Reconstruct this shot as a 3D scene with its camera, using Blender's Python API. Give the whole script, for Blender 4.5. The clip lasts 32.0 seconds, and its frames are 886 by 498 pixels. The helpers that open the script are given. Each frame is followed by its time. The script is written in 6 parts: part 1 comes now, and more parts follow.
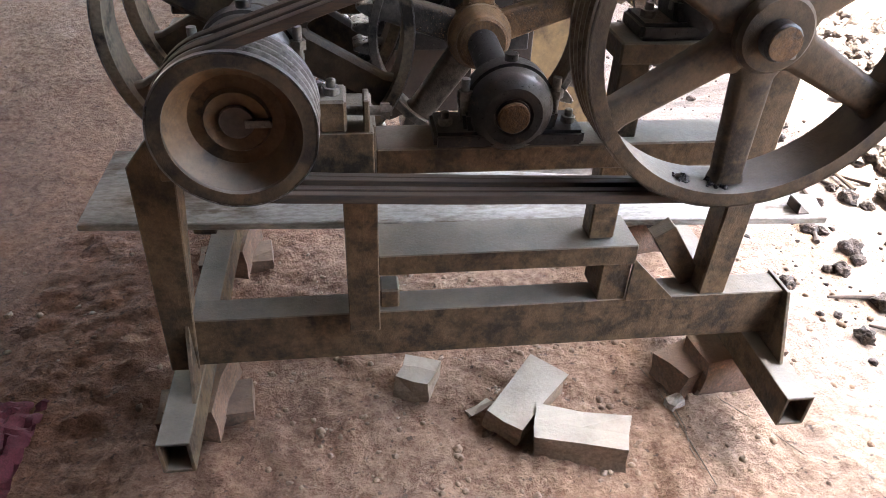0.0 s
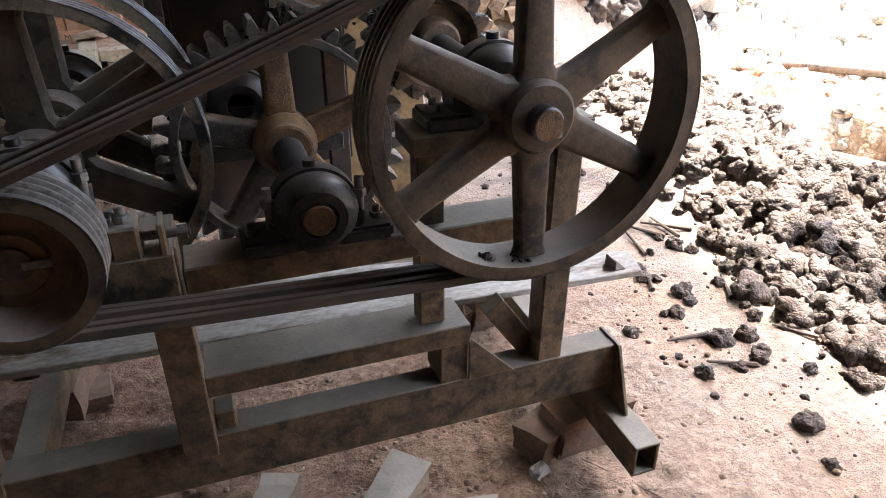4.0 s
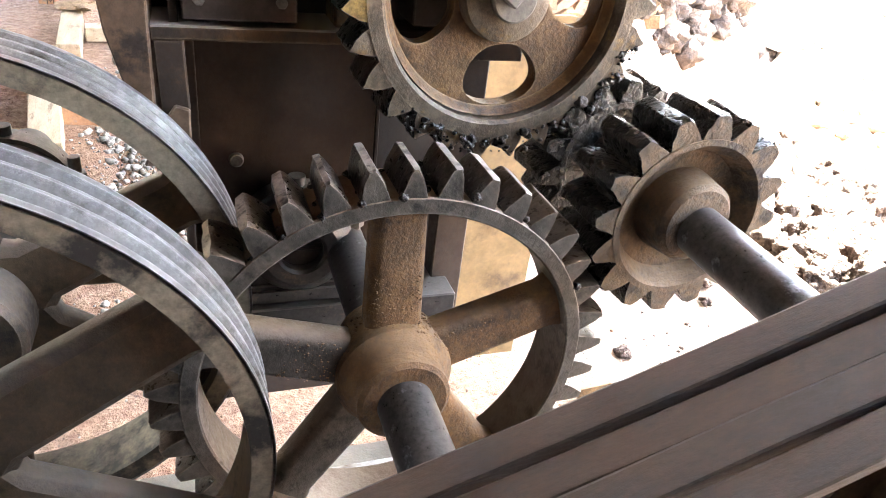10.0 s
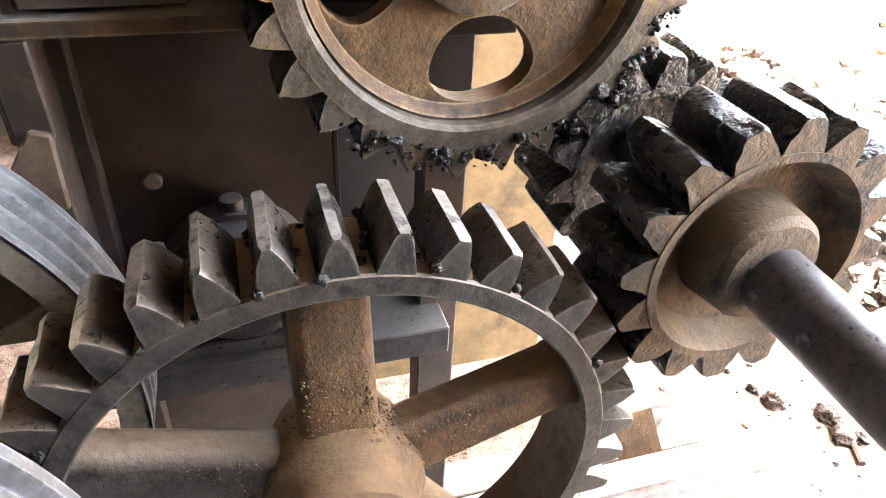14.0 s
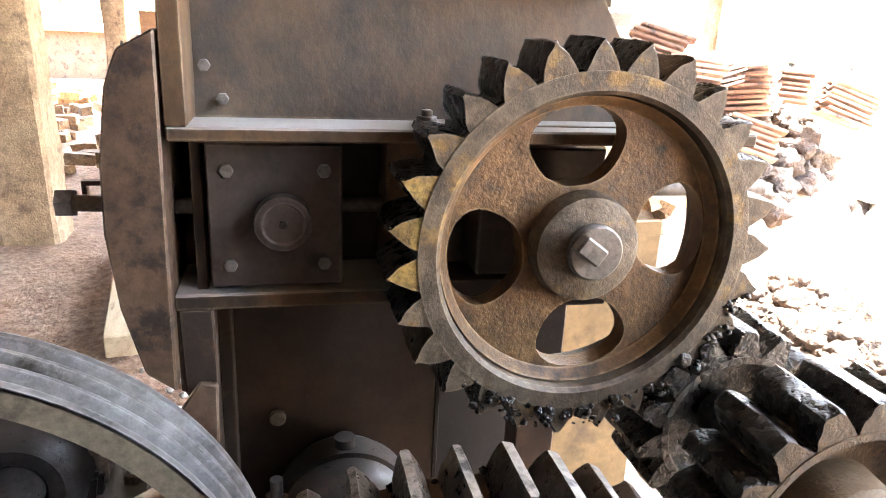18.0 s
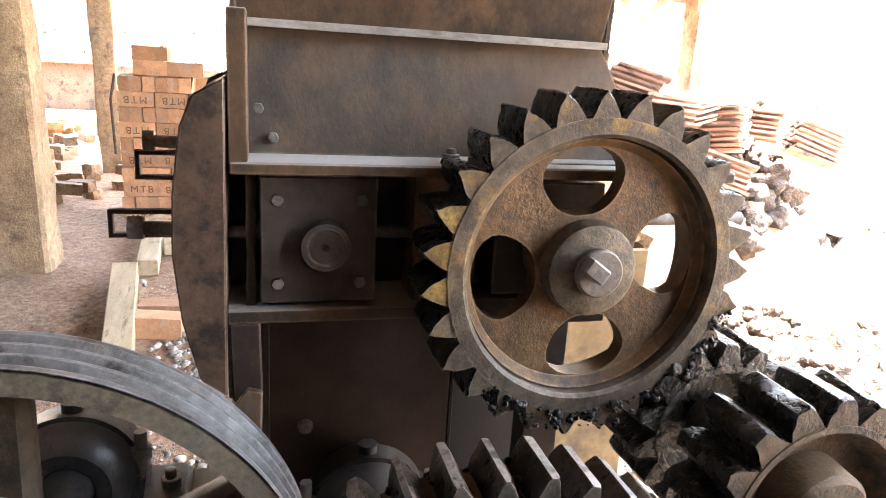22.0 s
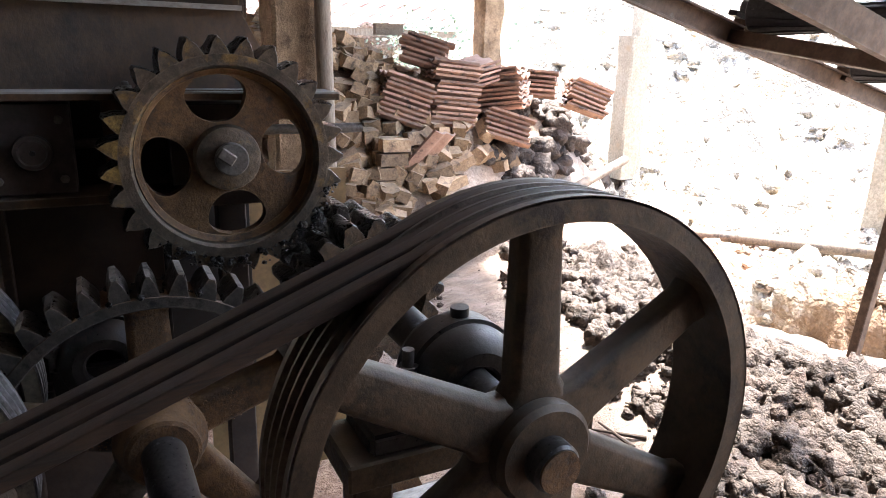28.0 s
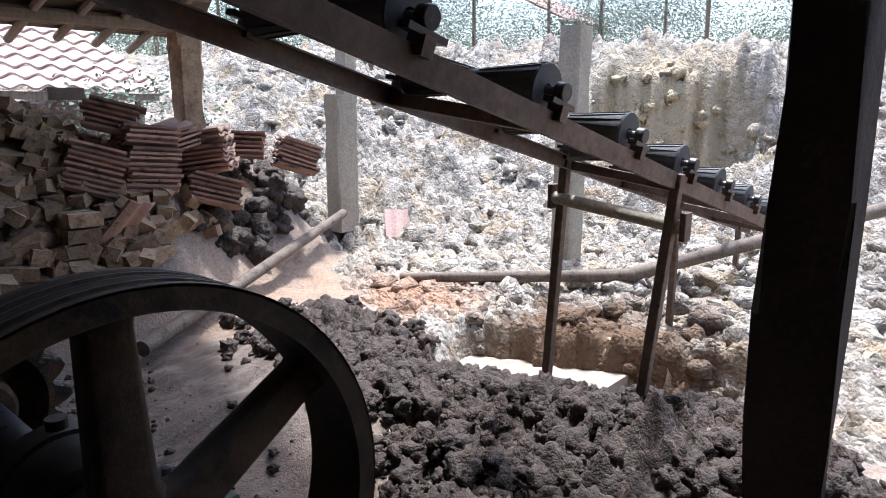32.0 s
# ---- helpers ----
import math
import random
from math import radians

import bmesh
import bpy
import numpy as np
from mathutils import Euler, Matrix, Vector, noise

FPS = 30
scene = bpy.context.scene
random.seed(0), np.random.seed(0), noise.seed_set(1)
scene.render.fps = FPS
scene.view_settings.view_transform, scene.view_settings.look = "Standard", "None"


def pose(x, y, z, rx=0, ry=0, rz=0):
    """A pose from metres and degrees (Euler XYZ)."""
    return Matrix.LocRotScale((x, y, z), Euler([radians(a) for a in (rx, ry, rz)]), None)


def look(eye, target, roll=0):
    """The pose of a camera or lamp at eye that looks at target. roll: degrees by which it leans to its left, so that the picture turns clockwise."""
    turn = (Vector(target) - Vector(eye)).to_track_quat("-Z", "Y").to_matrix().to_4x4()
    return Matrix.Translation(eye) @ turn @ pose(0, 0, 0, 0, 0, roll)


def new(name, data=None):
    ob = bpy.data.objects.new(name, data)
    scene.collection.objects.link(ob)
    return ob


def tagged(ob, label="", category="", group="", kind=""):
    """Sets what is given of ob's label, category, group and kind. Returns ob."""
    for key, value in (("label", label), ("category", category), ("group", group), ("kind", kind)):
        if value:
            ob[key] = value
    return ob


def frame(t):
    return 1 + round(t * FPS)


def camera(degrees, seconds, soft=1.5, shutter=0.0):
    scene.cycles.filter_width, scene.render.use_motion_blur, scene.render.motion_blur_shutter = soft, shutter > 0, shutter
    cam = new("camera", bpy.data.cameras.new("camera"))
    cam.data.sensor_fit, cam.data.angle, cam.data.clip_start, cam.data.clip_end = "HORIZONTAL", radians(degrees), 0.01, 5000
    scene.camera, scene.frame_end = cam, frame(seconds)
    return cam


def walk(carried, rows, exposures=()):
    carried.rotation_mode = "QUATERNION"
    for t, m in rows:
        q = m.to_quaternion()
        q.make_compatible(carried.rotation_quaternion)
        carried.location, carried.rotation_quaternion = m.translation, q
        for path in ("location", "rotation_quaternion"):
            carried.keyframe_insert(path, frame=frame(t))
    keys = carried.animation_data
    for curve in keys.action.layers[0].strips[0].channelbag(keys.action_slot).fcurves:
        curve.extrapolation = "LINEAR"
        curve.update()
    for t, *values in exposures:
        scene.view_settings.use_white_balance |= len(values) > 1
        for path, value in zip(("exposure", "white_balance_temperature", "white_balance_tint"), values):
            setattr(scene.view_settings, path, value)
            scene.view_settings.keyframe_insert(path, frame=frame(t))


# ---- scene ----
cam = camera(65.4, 32.0, 0.9)
METRES, EYE, TILT, LEAN, TURN = 2.4, 1.266, -35.5, -2.0, -7.0
ROWS = [
    (0.0, 0.0, 0.0, 0.0, -0.0, 0.0, -0.0),
    (0.5, 0.0068, 0.0016, -0.0019, -1.72, -0.78, 0.86),
    (1.0, 0.0183, 0.0043, -0.0035, -3.05, -1.35, 2.5),
    (1.5, 0.0348, 0.0065, -0.0033, -5.02, -1.24, 5.37),
    (2.0, 0.045, 0.0053, -0.0025, -7.76, -0.43, 8.1),
    (2.5, 0.0499, 0.0026, -0.001, -9.25, 0.82, 9.41),
    (3.0, 0.049, 0.0, 0.0001, -9.32, 2.01, 9.08),
    (3.5, 0.048, -0.0028, 0.0021, -9.26, 4.03, 8.82),
    (5.5, 0.0603, -0.0091, 0.0149, -6.06, 12.22, 5.39),
    (6.0, 0.069, -0.0085, 0.0173, -2.84, 13.19, 2.65),
    (6.5, 0.0669, -0.0005, 0.0272, -1.06, 13.48, 1.03),
    (7.0, 0.0461, 0.0347, 0.0557, -1.92, 13.49, -1.03),
    (7.5, 0.019, 0.0746, 0.0837, -4.45, 11.65, -1.43),
    (8.0, 0.0108, 0.1034, 0.1004, -2.09, 10.59, -2.74),
    (8.5, 0.024, 0.1499, 0.1363, -1.23, 10.01, -2.2),
    (9.0, 0.0306, 0.1864, 0.1619, 0.06, 8.78, -3.31),
    (9.5, 0.0181, 0.2187, 0.1801, -3.4, 7.96, -1.76),
    (10.0, -0.0095, 0.2559, 0.2067, -11.43, 4.59, 2.93),
    (10.5, -0.0179, 0.2825, 0.2196, -13.74, 1.77, 3.46),
    (11.0, 0.0035, 0.3057, 0.2358, -11.15, 2.11, 3.78),
    (11.5, 0.0259, 0.3228, 0.2481, -7.89, 2.02, 4.2),
    (12.0, 0.0311, 0.3317, 0.2495, -6.42, -0.93, 3.46),
    (12.5, 0.0316, 0.337, 0.2486, -6.56, -3.98, 3.46),
    (13.0, 0.0303, 0.3397, 0.2488, -6.72, -4.45, 3.5),
    (13.5, 0.0318, 0.3418, 0.2508, -7.53, -3.63, 4.05),
    (14.0, 0.0363, 0.3391, 0.2539, -8.12, -0.15, 5.04),
    (14.5, 0.0396, 0.3343, 0.259, -8.48, 4.57, 5.69),
    (16.5, 0.0336, 0.3208, 0.2695, -7.71, 11.72, 5.82),
    (17.0, 0.0259, 0.3142, 0.2717, -5.99, 14.69, 4.63),
    (17.5, 0.0179, 0.3076, 0.2706, -5.2, 15.99, 3.77),
    (18.0, 0.0069, 0.3, 0.2691, -4.89, 17.2, 2.67),
    (18.5, -0.0029, 0.2905, 0.2662, -4.29, 18.44, 1.55),
    (19.0, -0.0078, 0.2893, 0.263, -3.77, 17.48, 2.37),
    (19.5, -0.0102, 0.2839, 0.2613, -3.65, 18.29, 2.41),
    (20.0, -0.0104, 0.2815, 0.2601, -4.39, 18.16, 2.25),
    (20.5, -0.0097, 0.2794, 0.259, -4.43, 18.12, 2.51),
    (21.0, -0.0096, 0.2755, 0.258, -4.63, 19.14, 2.76),
    (21.5, -0.0111, 0.2733, 0.2574, -5.88, 19.52, 2.8),
    (22.0, -0.0167, 0.268, 0.2544, -6.74, 19.77, 3.05),
    (22.5, -0.0227, 0.2633, 0.2499, -6.88, 19.43, 2.97),
    (23.0, -0.0309, 0.2535, 0.243, -7.28, 20.05, 3.38),
    (23.5, -0.0359, 0.2448, 0.2368, -8.79, 19.56, 3.8),
    (24.0, -0.0326, 0.2378, 0.2337, -7.77, 20.18, 3.21),
    (24.5, -0.0069, 0.2229, 0.2219, -4.09, 20.31, 2.53),
    (26.5, 0.018, 0.1485, 0.1544, -4.89, 17.6, 2.83),
    (27.0, 0.0183, 0.1235, 0.1332, -9.59, 16.52, 4.58),
    (27.5, 0.0362, 0.1172, 0.1319, -12.82, 16.64, 8.21),
    (28.0, 0.0671, 0.118, 0.1338, -16.23, 16.7, 11.29),
    (28.5, 0.0829, 0.115, 0.1335, -18.33, 16.3, 13.49),
    (29.0, 0.0908, 0.1121, 0.1318, -21.4, 15.65, 15.44),
    (29.5, 0.0964, 0.1083, 0.1298, -23.83, 15.37, 16.88),
    (30.0, 0.1055, 0.1039, 0.1271, -27.07, 14.62, 18.6),
    (30.5, 0.1149, 0.0995, 0.1235, -30.18, 14.28, 20.52),
    (31.0, 0.1205, 0.0962, 0.1238, -32.52, 14.14, 21.69),
    (31.5, 0.1239, 0.0939, 0.1245, -33.39, 14.99, 22.38),
    (32.0, 0.1288, 0.0935, 0.1258, -35.33, 15.32, 23.7),
]
walk(cam, [(t, pose(0, 0, EYE, TILT, LEAN, TURN) @ pose(METRES * x, METRES * y, METRES * z, 90 + pitch, roll, yaw)) for t, x, y, z, yaw, pitch, roll in ROWS], [(0.0, 5.3, 6700, 10), (2.0, 4.65, 6700, 10), (4.0, 4.4, 6700, 10), (6.0, 4.45, 6600, 10), (7.0, 5.5, 6800, 10), (8.0, 6.1, 7000, 10), (9.0, 6.5, 7200, 10), (10.2, 6.35, 7100, 10), (11.0, 6.1, 7000, 10), (12.0, 6.5, 7100, 10), (14.0, 6.5, 7200, 10), (17.0, 6.25, 7200, 10), (20.0, 6.2, 7300, 10), (24.0, 5.5, 7200, 10), (26.5, 5.45, 7000, 10), (27.2, 4.95, 6700, 10), (27.6, 4.35, 6500, 10), (28.0, 3.85, 6400, 10), (28.5, 3.05, 6200, 10), (29.5, 2.2, 5900, 10), (30.5, 1.8, 5750, 10), (32.0, 1.6, 5700, 10)])

# ---- light ----
world = bpy.data.worlds.new("sky")
scene.world = world
world.use_nodes = True
wn = world.node_tree
sky = wn.nodes.new("ShaderNodeTexSky")
sky.sky_type, sky.sun_disc = "NISHITA", False
SUN_EL, SUN_AZ = 74.0, 60.0
sky.sun_elevation, sky.sun_rotation = radians(SUN_EL), radians(SUN_AZ)
sky.dust_density, sky.air_density = 4.0, 1.2
wn.links.new(sky.outputs[0], wn.nodes["Background"].inputs[0])
wn.nodes["Background"].inputs[1].default_value = 0.13
sun_data = bpy.data.lights.new("sun", "SUN")
sun_data.energy, sun_data.angle, sun_data.color = 2.6, radians(4), (1.0, 0.98, 0.95)
sun = new("sun", sun_data)
_d = Vector((math.sin(radians(SUN_AZ)) * math.cos(radians(SUN_EL)), math.cos(radians(SUN_AZ)) * math.cos(radians(SUN_EL)), math.sin(radians(SUN_EL))))
sun.matrix_world = look(_d * 30, (0, 0, 0))


# ---- materials ----
def nodes_of(name):
    m = bpy.data.materials.new(name)
    m.use_nodes = True
    return m, m.node_tree, m.node_tree.nodes["Principled BSDF"]


def ramp(nt, fac, stops):
    r = nt.nodes.new("ShaderNodeValToRGB")
    e = r.color_ramp.elements
    while len(e) < len(stops):
        e.new(0.5)
    for i, (p, c) in enumerate(stops):
        e[i].position, e[i].color = p, (*c, 1)
    nt.links.new(fac, r.inputs[0])
    return r.outputs[0]


def noise_tex(nt, scale, detail=5.0, rough=0.6, stretch=(1, 1, 1), offset=0.0):
    co = nt.nodes.new("ShaderNodeTexCoord")
    mp = nt.nodes.new("ShaderNodeMapping")
    mp.inputs["Scale"].default_value = stretch
    info = nt.nodes.new("ShaderNodeObjectInfo")
    add = nt.nodes.new("ShaderNodeVectorMath")
    add.operation = "SCALE"
    comb = nt.nodes.new("ShaderNodeCombineXYZ")
    for i in range(3):
        nt.links.new(info.outputs["Random"], comb.inputs[i])
    nt.links.new(comb.outputs[0], add.inputs[0])
    add.inputs["Scale"].default_value = 37.0 + offset
    nt.links.new(add.outputs[0], mp.inputs["Location"])
    nt.links.new(co.outputs["Object"], mp.inputs["Vector"])
    n = nt.nodes.new("ShaderNodeTexNoise")
    n.inputs["Scale"].default_value, n.inputs["Detail"].default_value, n.inputs["Roughness"].default_value = scale, detail, rough
    nt.links.new(mp.outputs[0], n.inputs["Vector"])
    return n.outputs[0]


def mix_col(nt, fac, a, b, mode="MIX"):
    m = nt.nodes.new("ShaderNodeMix")
    m.data_type, m.blend_type = "RGBA", mode
    if isinstance(fac, float):
        m.inputs[0].default_value = fac
    else:
        nt.links.new(fac, m.inputs[0])
    for k, v in ((6, a), (7, b)):
        if isinstance(v, tuple):
            m.inputs[k].default_value = (*v, 1)
        else:
            nt.links.new(v, m.inputs[k])
    return m.outputs[2]


def num(nt, op, a, b=None):
    m = nt.nodes.new("ShaderNodeMath")
    m.operation, m.use_clamp = op, True
    for k, v in ((0, a), (1, b)):
        if v is None:
            continue
        if isinstance(v, (int, float)):
            m.inputs[k].default_value = v
        else:
            nt.links.new(v, m.inputs[k])
    return m.outputs[0]


def bump_of(nt, bsdf, height, strength, distance):
    b = nt.nodes.new("ShaderNodeBump")
    b.inputs["Strength"].default_value, b.inputs["Distance"].default_value = strength, distance
    nt.links.new(height, b.inputs["Height"])
    nt.links.new(b.outputs[0], bsdf.inputs["Normal"])


def surface(name, dark, light, scale=6.0, fine=60.0, rough=(0.6, 0.9), metal=0.0, bump=0.4, depth=0.002, accent=None, accent_at=0.62,
            dust=None, dust_amount=0.7, vary=0.0, stretch=(1, 1, 1), grain=0.5, grime=0.0, edge=None, edge_amount=0.6):
    """Broad stains from dark to light, fine grain, an accent colour in patches, grime blotches, worn edges, dust on what faces up."""
    m, nt, bsdf = nodes_of(name)
    big, small = noise_tex(nt, scale, 6.0, 0.62, stretch), noise_tex(nt, fine, 4.0, 0.7, stretch, 5.0)
    col = ramp(nt, big, [(0.3, dark), (0.7, light)])
    col = mix_col(nt, grain, col, ramp(nt, small, [(0.32, tuple(c * 0.45 for c in dark)), (0.72, tuple(min(1, c * 1.25) for c in light))]))
    if accent:
        a = ramp(nt, noise_tex(nt, scale * 1.7, 8.0, 0.7, stretch, 11.0), [(accent_at - 0.06, (0, 0, 0)), (accent_at + 0.05, (1, 1, 1))])
        col = mix_col(nt, a, col, accent)
    blotch = noise_tex(nt, scale * 4.5, 9.0, 0.72, stretch, 17.0)
    if grime:
        col = mix_col(nt, grime, col, ramp(nt, blotch, [(0.40, (0.16, 0.15, 0.14)), (0.58, (1.0, 1.0, 1.0))]), "MULTIPLY")
    if edge:
        bev = nt.nodes.new("ShaderNodeBevel")
        bev.samples = 4
        bev.inputs["Radius"].default_value = 0.004
        geo3 = nt.nodes.new("ShaderNodeNewGeometry")
        dot = nt.nodes.new("ShaderNodeVectorMath")
        dot.operation = "DOT_PRODUCT"
        nt.links.new(bev.outputs[0], dot.inputs[0])
        nt.links.new(geo3.outputs["Normal"], dot.inputs[1])
        wear = num(nt, "MULTIPLY", num(nt, "SUBTRACT", 1.0, dot.outputs["Value"]), 6.0)
        wear = num(nt, "MULTIPLY", wear, ramp(nt, blotch, [(0.38, (0, 0, 0)), (0.6, (edge_amount,) * 3)]))
        col = mix_col(nt, wear, col, edge)
    if dust:
        geo = nt.nodes.new("ShaderNodeNewGeometry")
        sep = nt.nodes.new("ShaderNodeSeparateXYZ")
        nt.links.new(geo.outputs["Normal"], sep.inputs[0])
        up = num(nt, "MULTIPLY", num(nt, "POWER", num(nt, "MAXIMUM", sep.outputs[2], 0.0), 1.5), dust_amount)
        up = num(nt, "MULTIPLY", up, num(nt, "ADD", big, 0.35))
        col = mix_col(nt, up, col, dust)
    if vary:
        info = nt.nodes.new("ShaderNodeObjectInfo")
        geo2 = nt.nodes.new("ShaderNodeNewGeometry")
        r = nt.nodes.new("ShaderNodeMath")
        r.operation = "ADD"
        nt.links.new(info.outputs["Random"], r.inputs[0])
        nt.links.new(geo2.outputs["Random Per Island"], r.inputs[1])
        fr = nt.nodes.new("ShaderNodeMath")
        fr.operation = "FRACT"
        nt.links.new(r.outputs[0], fr.inputs[0])
        col = mix_col(nt, 1.0, col, ramp(nt, fr.outputs[0], [(0.0, (1 - vary,) * 3), (1.0, (1.0, 1.0, 1.0))]), "MULTIPLY")
    nt.links.new(col, bsdf.inputs["Base Color"])
    nt.links.new(ramp(nt, small, [(0.3, (rough[0],) * 3), (0.7, (rough[1],) * 3)]), bsdf.inputs["Roughness"])
    bsdf.inputs["Metallic"].default_value = metal
    mixh = nt.nodes.new("ShaderNodeMath")
    mixh.operation = "ADD"
    nt.links.new(big, mixh.inputs[0])
    nt.links.new(small, mixh.inputs[1])
    bump_of(nt, bsdf, mixh.outputs[0], bump, depth)
    return m


def clod_surface(name, dark, light, broad, cell, depth, accent=None, accent_at=0.6, rough=0.9, zones=()):
    """Broken earth: warped cells at two sizes for the relief, each cell a little different in colour, stains in patches."""
    m, nt, bsdf = nodes_of(name)
    co = nt.nodes.new("ShaderNodeTexCoord")
    warp = nt.nodes.new("ShaderNodeTexNoise")
    warp.inputs["Scale"].default_value = cell * 0.9
    warp.inputs["Detail"].default_value = 4.0
    nt.links.new(co.outputs["Object"], warp.inputs["Vector"])
    wv = nt.nodes.new("ShaderNodeVectorMath")
    wv.operation = "MULTIPLY_ADD"
    nt.links.new(warp.outputs[1], wv.inputs[0])
    wv.inputs[1].default_value = (0.8 / cell,) * 3
    nt.links.new(co.outputs["Object"], wv.inputs[2])

    def cells(s):
        v = nt.nodes.new("ShaderNodeTexVoronoi")
        v.inputs["Scale"].default_value = s
        nt.links.new(wv.outputs[0], v.inputs["Vector"])
        return v
    v1, v2 = cells(cell), cells(cell * 2.7)
    fine, big = noise_tex(nt, cell * 5, 6.0, 0.72), noise_tex(nt, broad, 7.0, 0.66)
    col = ramp(nt, big, [(0.32, dark), (0.68, light)])
    col = mix_col(nt, 0.5, col, ramp(nt, fine, [(0.3, tuple(c * 0.6 for c in dark)), (0.7, tuple(min(1, c * 1.2) for c in light))]))
    bw = nt.nodes.new("ShaderNodeRGBToBW")
    nt.links.new(v1.outputs["Color"], bw.inputs[0])
    col = mix_col(nt, 1.0, col, ramp(nt, bw.outputs[0], [(0.2, (0.48, 0.46, 0.44)), (0.7, (1, 1, 1))]), "MULTIPLY")
    if accent:
        a = ramp(nt, noise_tex(nt, broad * 0.8, 8.0, 0.7, (1, 1, 1), 11.0), [(accent_at - 0.07, (0, 0, 0)), (accent_at + 0.06, (1, 1, 1))])
        col = mix_col(nt, a, col, mix_col(nt, 0.4, accent, col))
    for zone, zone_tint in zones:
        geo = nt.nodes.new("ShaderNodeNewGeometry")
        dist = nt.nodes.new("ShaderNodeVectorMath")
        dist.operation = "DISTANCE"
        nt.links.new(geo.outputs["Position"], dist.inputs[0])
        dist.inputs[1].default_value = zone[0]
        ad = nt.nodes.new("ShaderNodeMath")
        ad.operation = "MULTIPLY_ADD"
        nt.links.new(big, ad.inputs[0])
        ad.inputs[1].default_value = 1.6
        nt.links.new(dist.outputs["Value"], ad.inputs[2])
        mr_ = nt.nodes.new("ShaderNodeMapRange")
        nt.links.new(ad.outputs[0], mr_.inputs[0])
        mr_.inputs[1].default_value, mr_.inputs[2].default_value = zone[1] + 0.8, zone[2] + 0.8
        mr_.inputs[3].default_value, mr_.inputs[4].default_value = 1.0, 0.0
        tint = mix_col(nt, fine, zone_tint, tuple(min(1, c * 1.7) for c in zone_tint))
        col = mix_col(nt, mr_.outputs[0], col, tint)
    nt.links.new(col, bsdf.inputs["Base Color"])
    bsdf.inputs["Roughness"].default_value = rough
    hs_ = []
    for v, k in ((v1.outputs["Distance"], -1.0), (v2.outputs["Distance"], -0.55), (fine, 0.28)):
        mm = nt.nodes.new("ShaderNodeMath")
        mm.operation = "MULTIPLY_ADD"
        nt.links.new(v, mm.inputs[0])
        mm.inputs[1].default_value = k
        if hs_:
            nt.links.new(hs_[-1], mm.inputs[2])
        else:
            mm.inputs[2].default_value = 1.0
        hs_.append(mm.outputs[0])
    bump_of(nt, bsdf, hs_[-1], 1.0, depth)
    return m


M_FRAME = surface("dusty_steel_frame", (0.06, 0.04, 0.022), (0.20, 0.136, 0.076), 5, 150, (0.5, 0.8), 0.1, 0.7, 0.002, (0.036, 0.026, 0.018), 0.58, (0.27, 0.245, 0.205), 0.75, grain=0.3, grime=0.75, edge=(0.26, 0.20, 0.13))
M_CAST = surface("cast_iron_dusty", (0.035, 0.026, 0.019), (0.15, 0.105, 0.062), 6, 150, (0.45, 0.75), 0.15, 0.6, 0.0014, (0.022, 0.018, 0.016), 0.57, (0.33, 0.30, 0.265), 0.55, grain=0.3, grime=0.5, edge=(0.22, 0.17, 0.11), edge_amount=0.5)
M_RUST = surface("rusty_cast_iron", (0.055, 0.031, 0.018), (0.30, 0.168, 0.073), 8, 180, (0.55, 0.9), 0.05, 0.9, 0.0024, (0.055, 0.036, 0.026), 0.6, (0.36, 0.23, 0.12), 0.4, grain=0.28, grime=0.5)
M_RIM = surface("brown_worn_rim", (0.10, 0.078, 0.062), (0.24, 0.195, 0.16), 10, 120, (0.35, 0.6), 0.35, 0.2, 0.0006, (0.06, 0.05, 0.042), 0.6)
M_WORN = surface("polished_groove_steel", (0.13, 0.127, 0.125), (0.33, 0.325, 0.32), 10, 120, (0.28, 0.5), 0.55, 0.2, 0.0006, (0.07, 0.06, 0.05), 0.60, grain=0.25, grime=0.35, edge=(0.6, 0.6, 0.6), edge_amount=0.8)
M_GREASE = surface("black_grease", (0.005, 0.0045, 0.004), (0.018, 0.015, 0.013), 16, 70, (0.14, 0.45), 0.0, 1.0, 0.006, (0.085, 0.058, 0.036), 0.66, grain=0.3)
M_TOOTH = surface("greasy_gear_tooth", (0.018, 0.015, 0.013), (0.10, 0.082, 0.068), 22, 110, (0.2, 0.5), 0.25, 0.7, 0.002, (0.010, 0.0085, 0.008), 0.50, (0.22, 0.15, 0.09), 0.3, grain=0.3, edge=(0.34, 0.29, 0.24), edge_amount=0.9)
M_GEAR = surface("gear_steel_grey", (0.035, 0.03, 0.026), (0.135, 0.118, 0.098), 14, 150, (0.35, 0.7), 0.25, 0.7, 0.0016, (0.02, 0.017, 0.015), 0.58, (0.28, 0.17, 0.09), 0.5, grain=0.3, grime=0.4, edge=(0.32, 0.28, 0.23))
M_TIP = surface("worn_tooth_tip", (0.14, 0.115, 0.095), (0.36, 0.32, 0.28), 30, 200, (0.4, 0.7), 0.3, 0.4, 0.001, (0.05, 0.042, 0.036), 0.56)
M_PINION = surface("dust_caked_pinion_face", (0.04, 0.026, 0.017), (0.20, 0.13, 0.07), 10, 150, (0.55, 0.9), 0.05, 1.0, 0.0026, (0.03, 0.022, 0.018), 0.58, (0.30, 0.20, 0.11), 0.35, grain=0.3, grime=0.5)
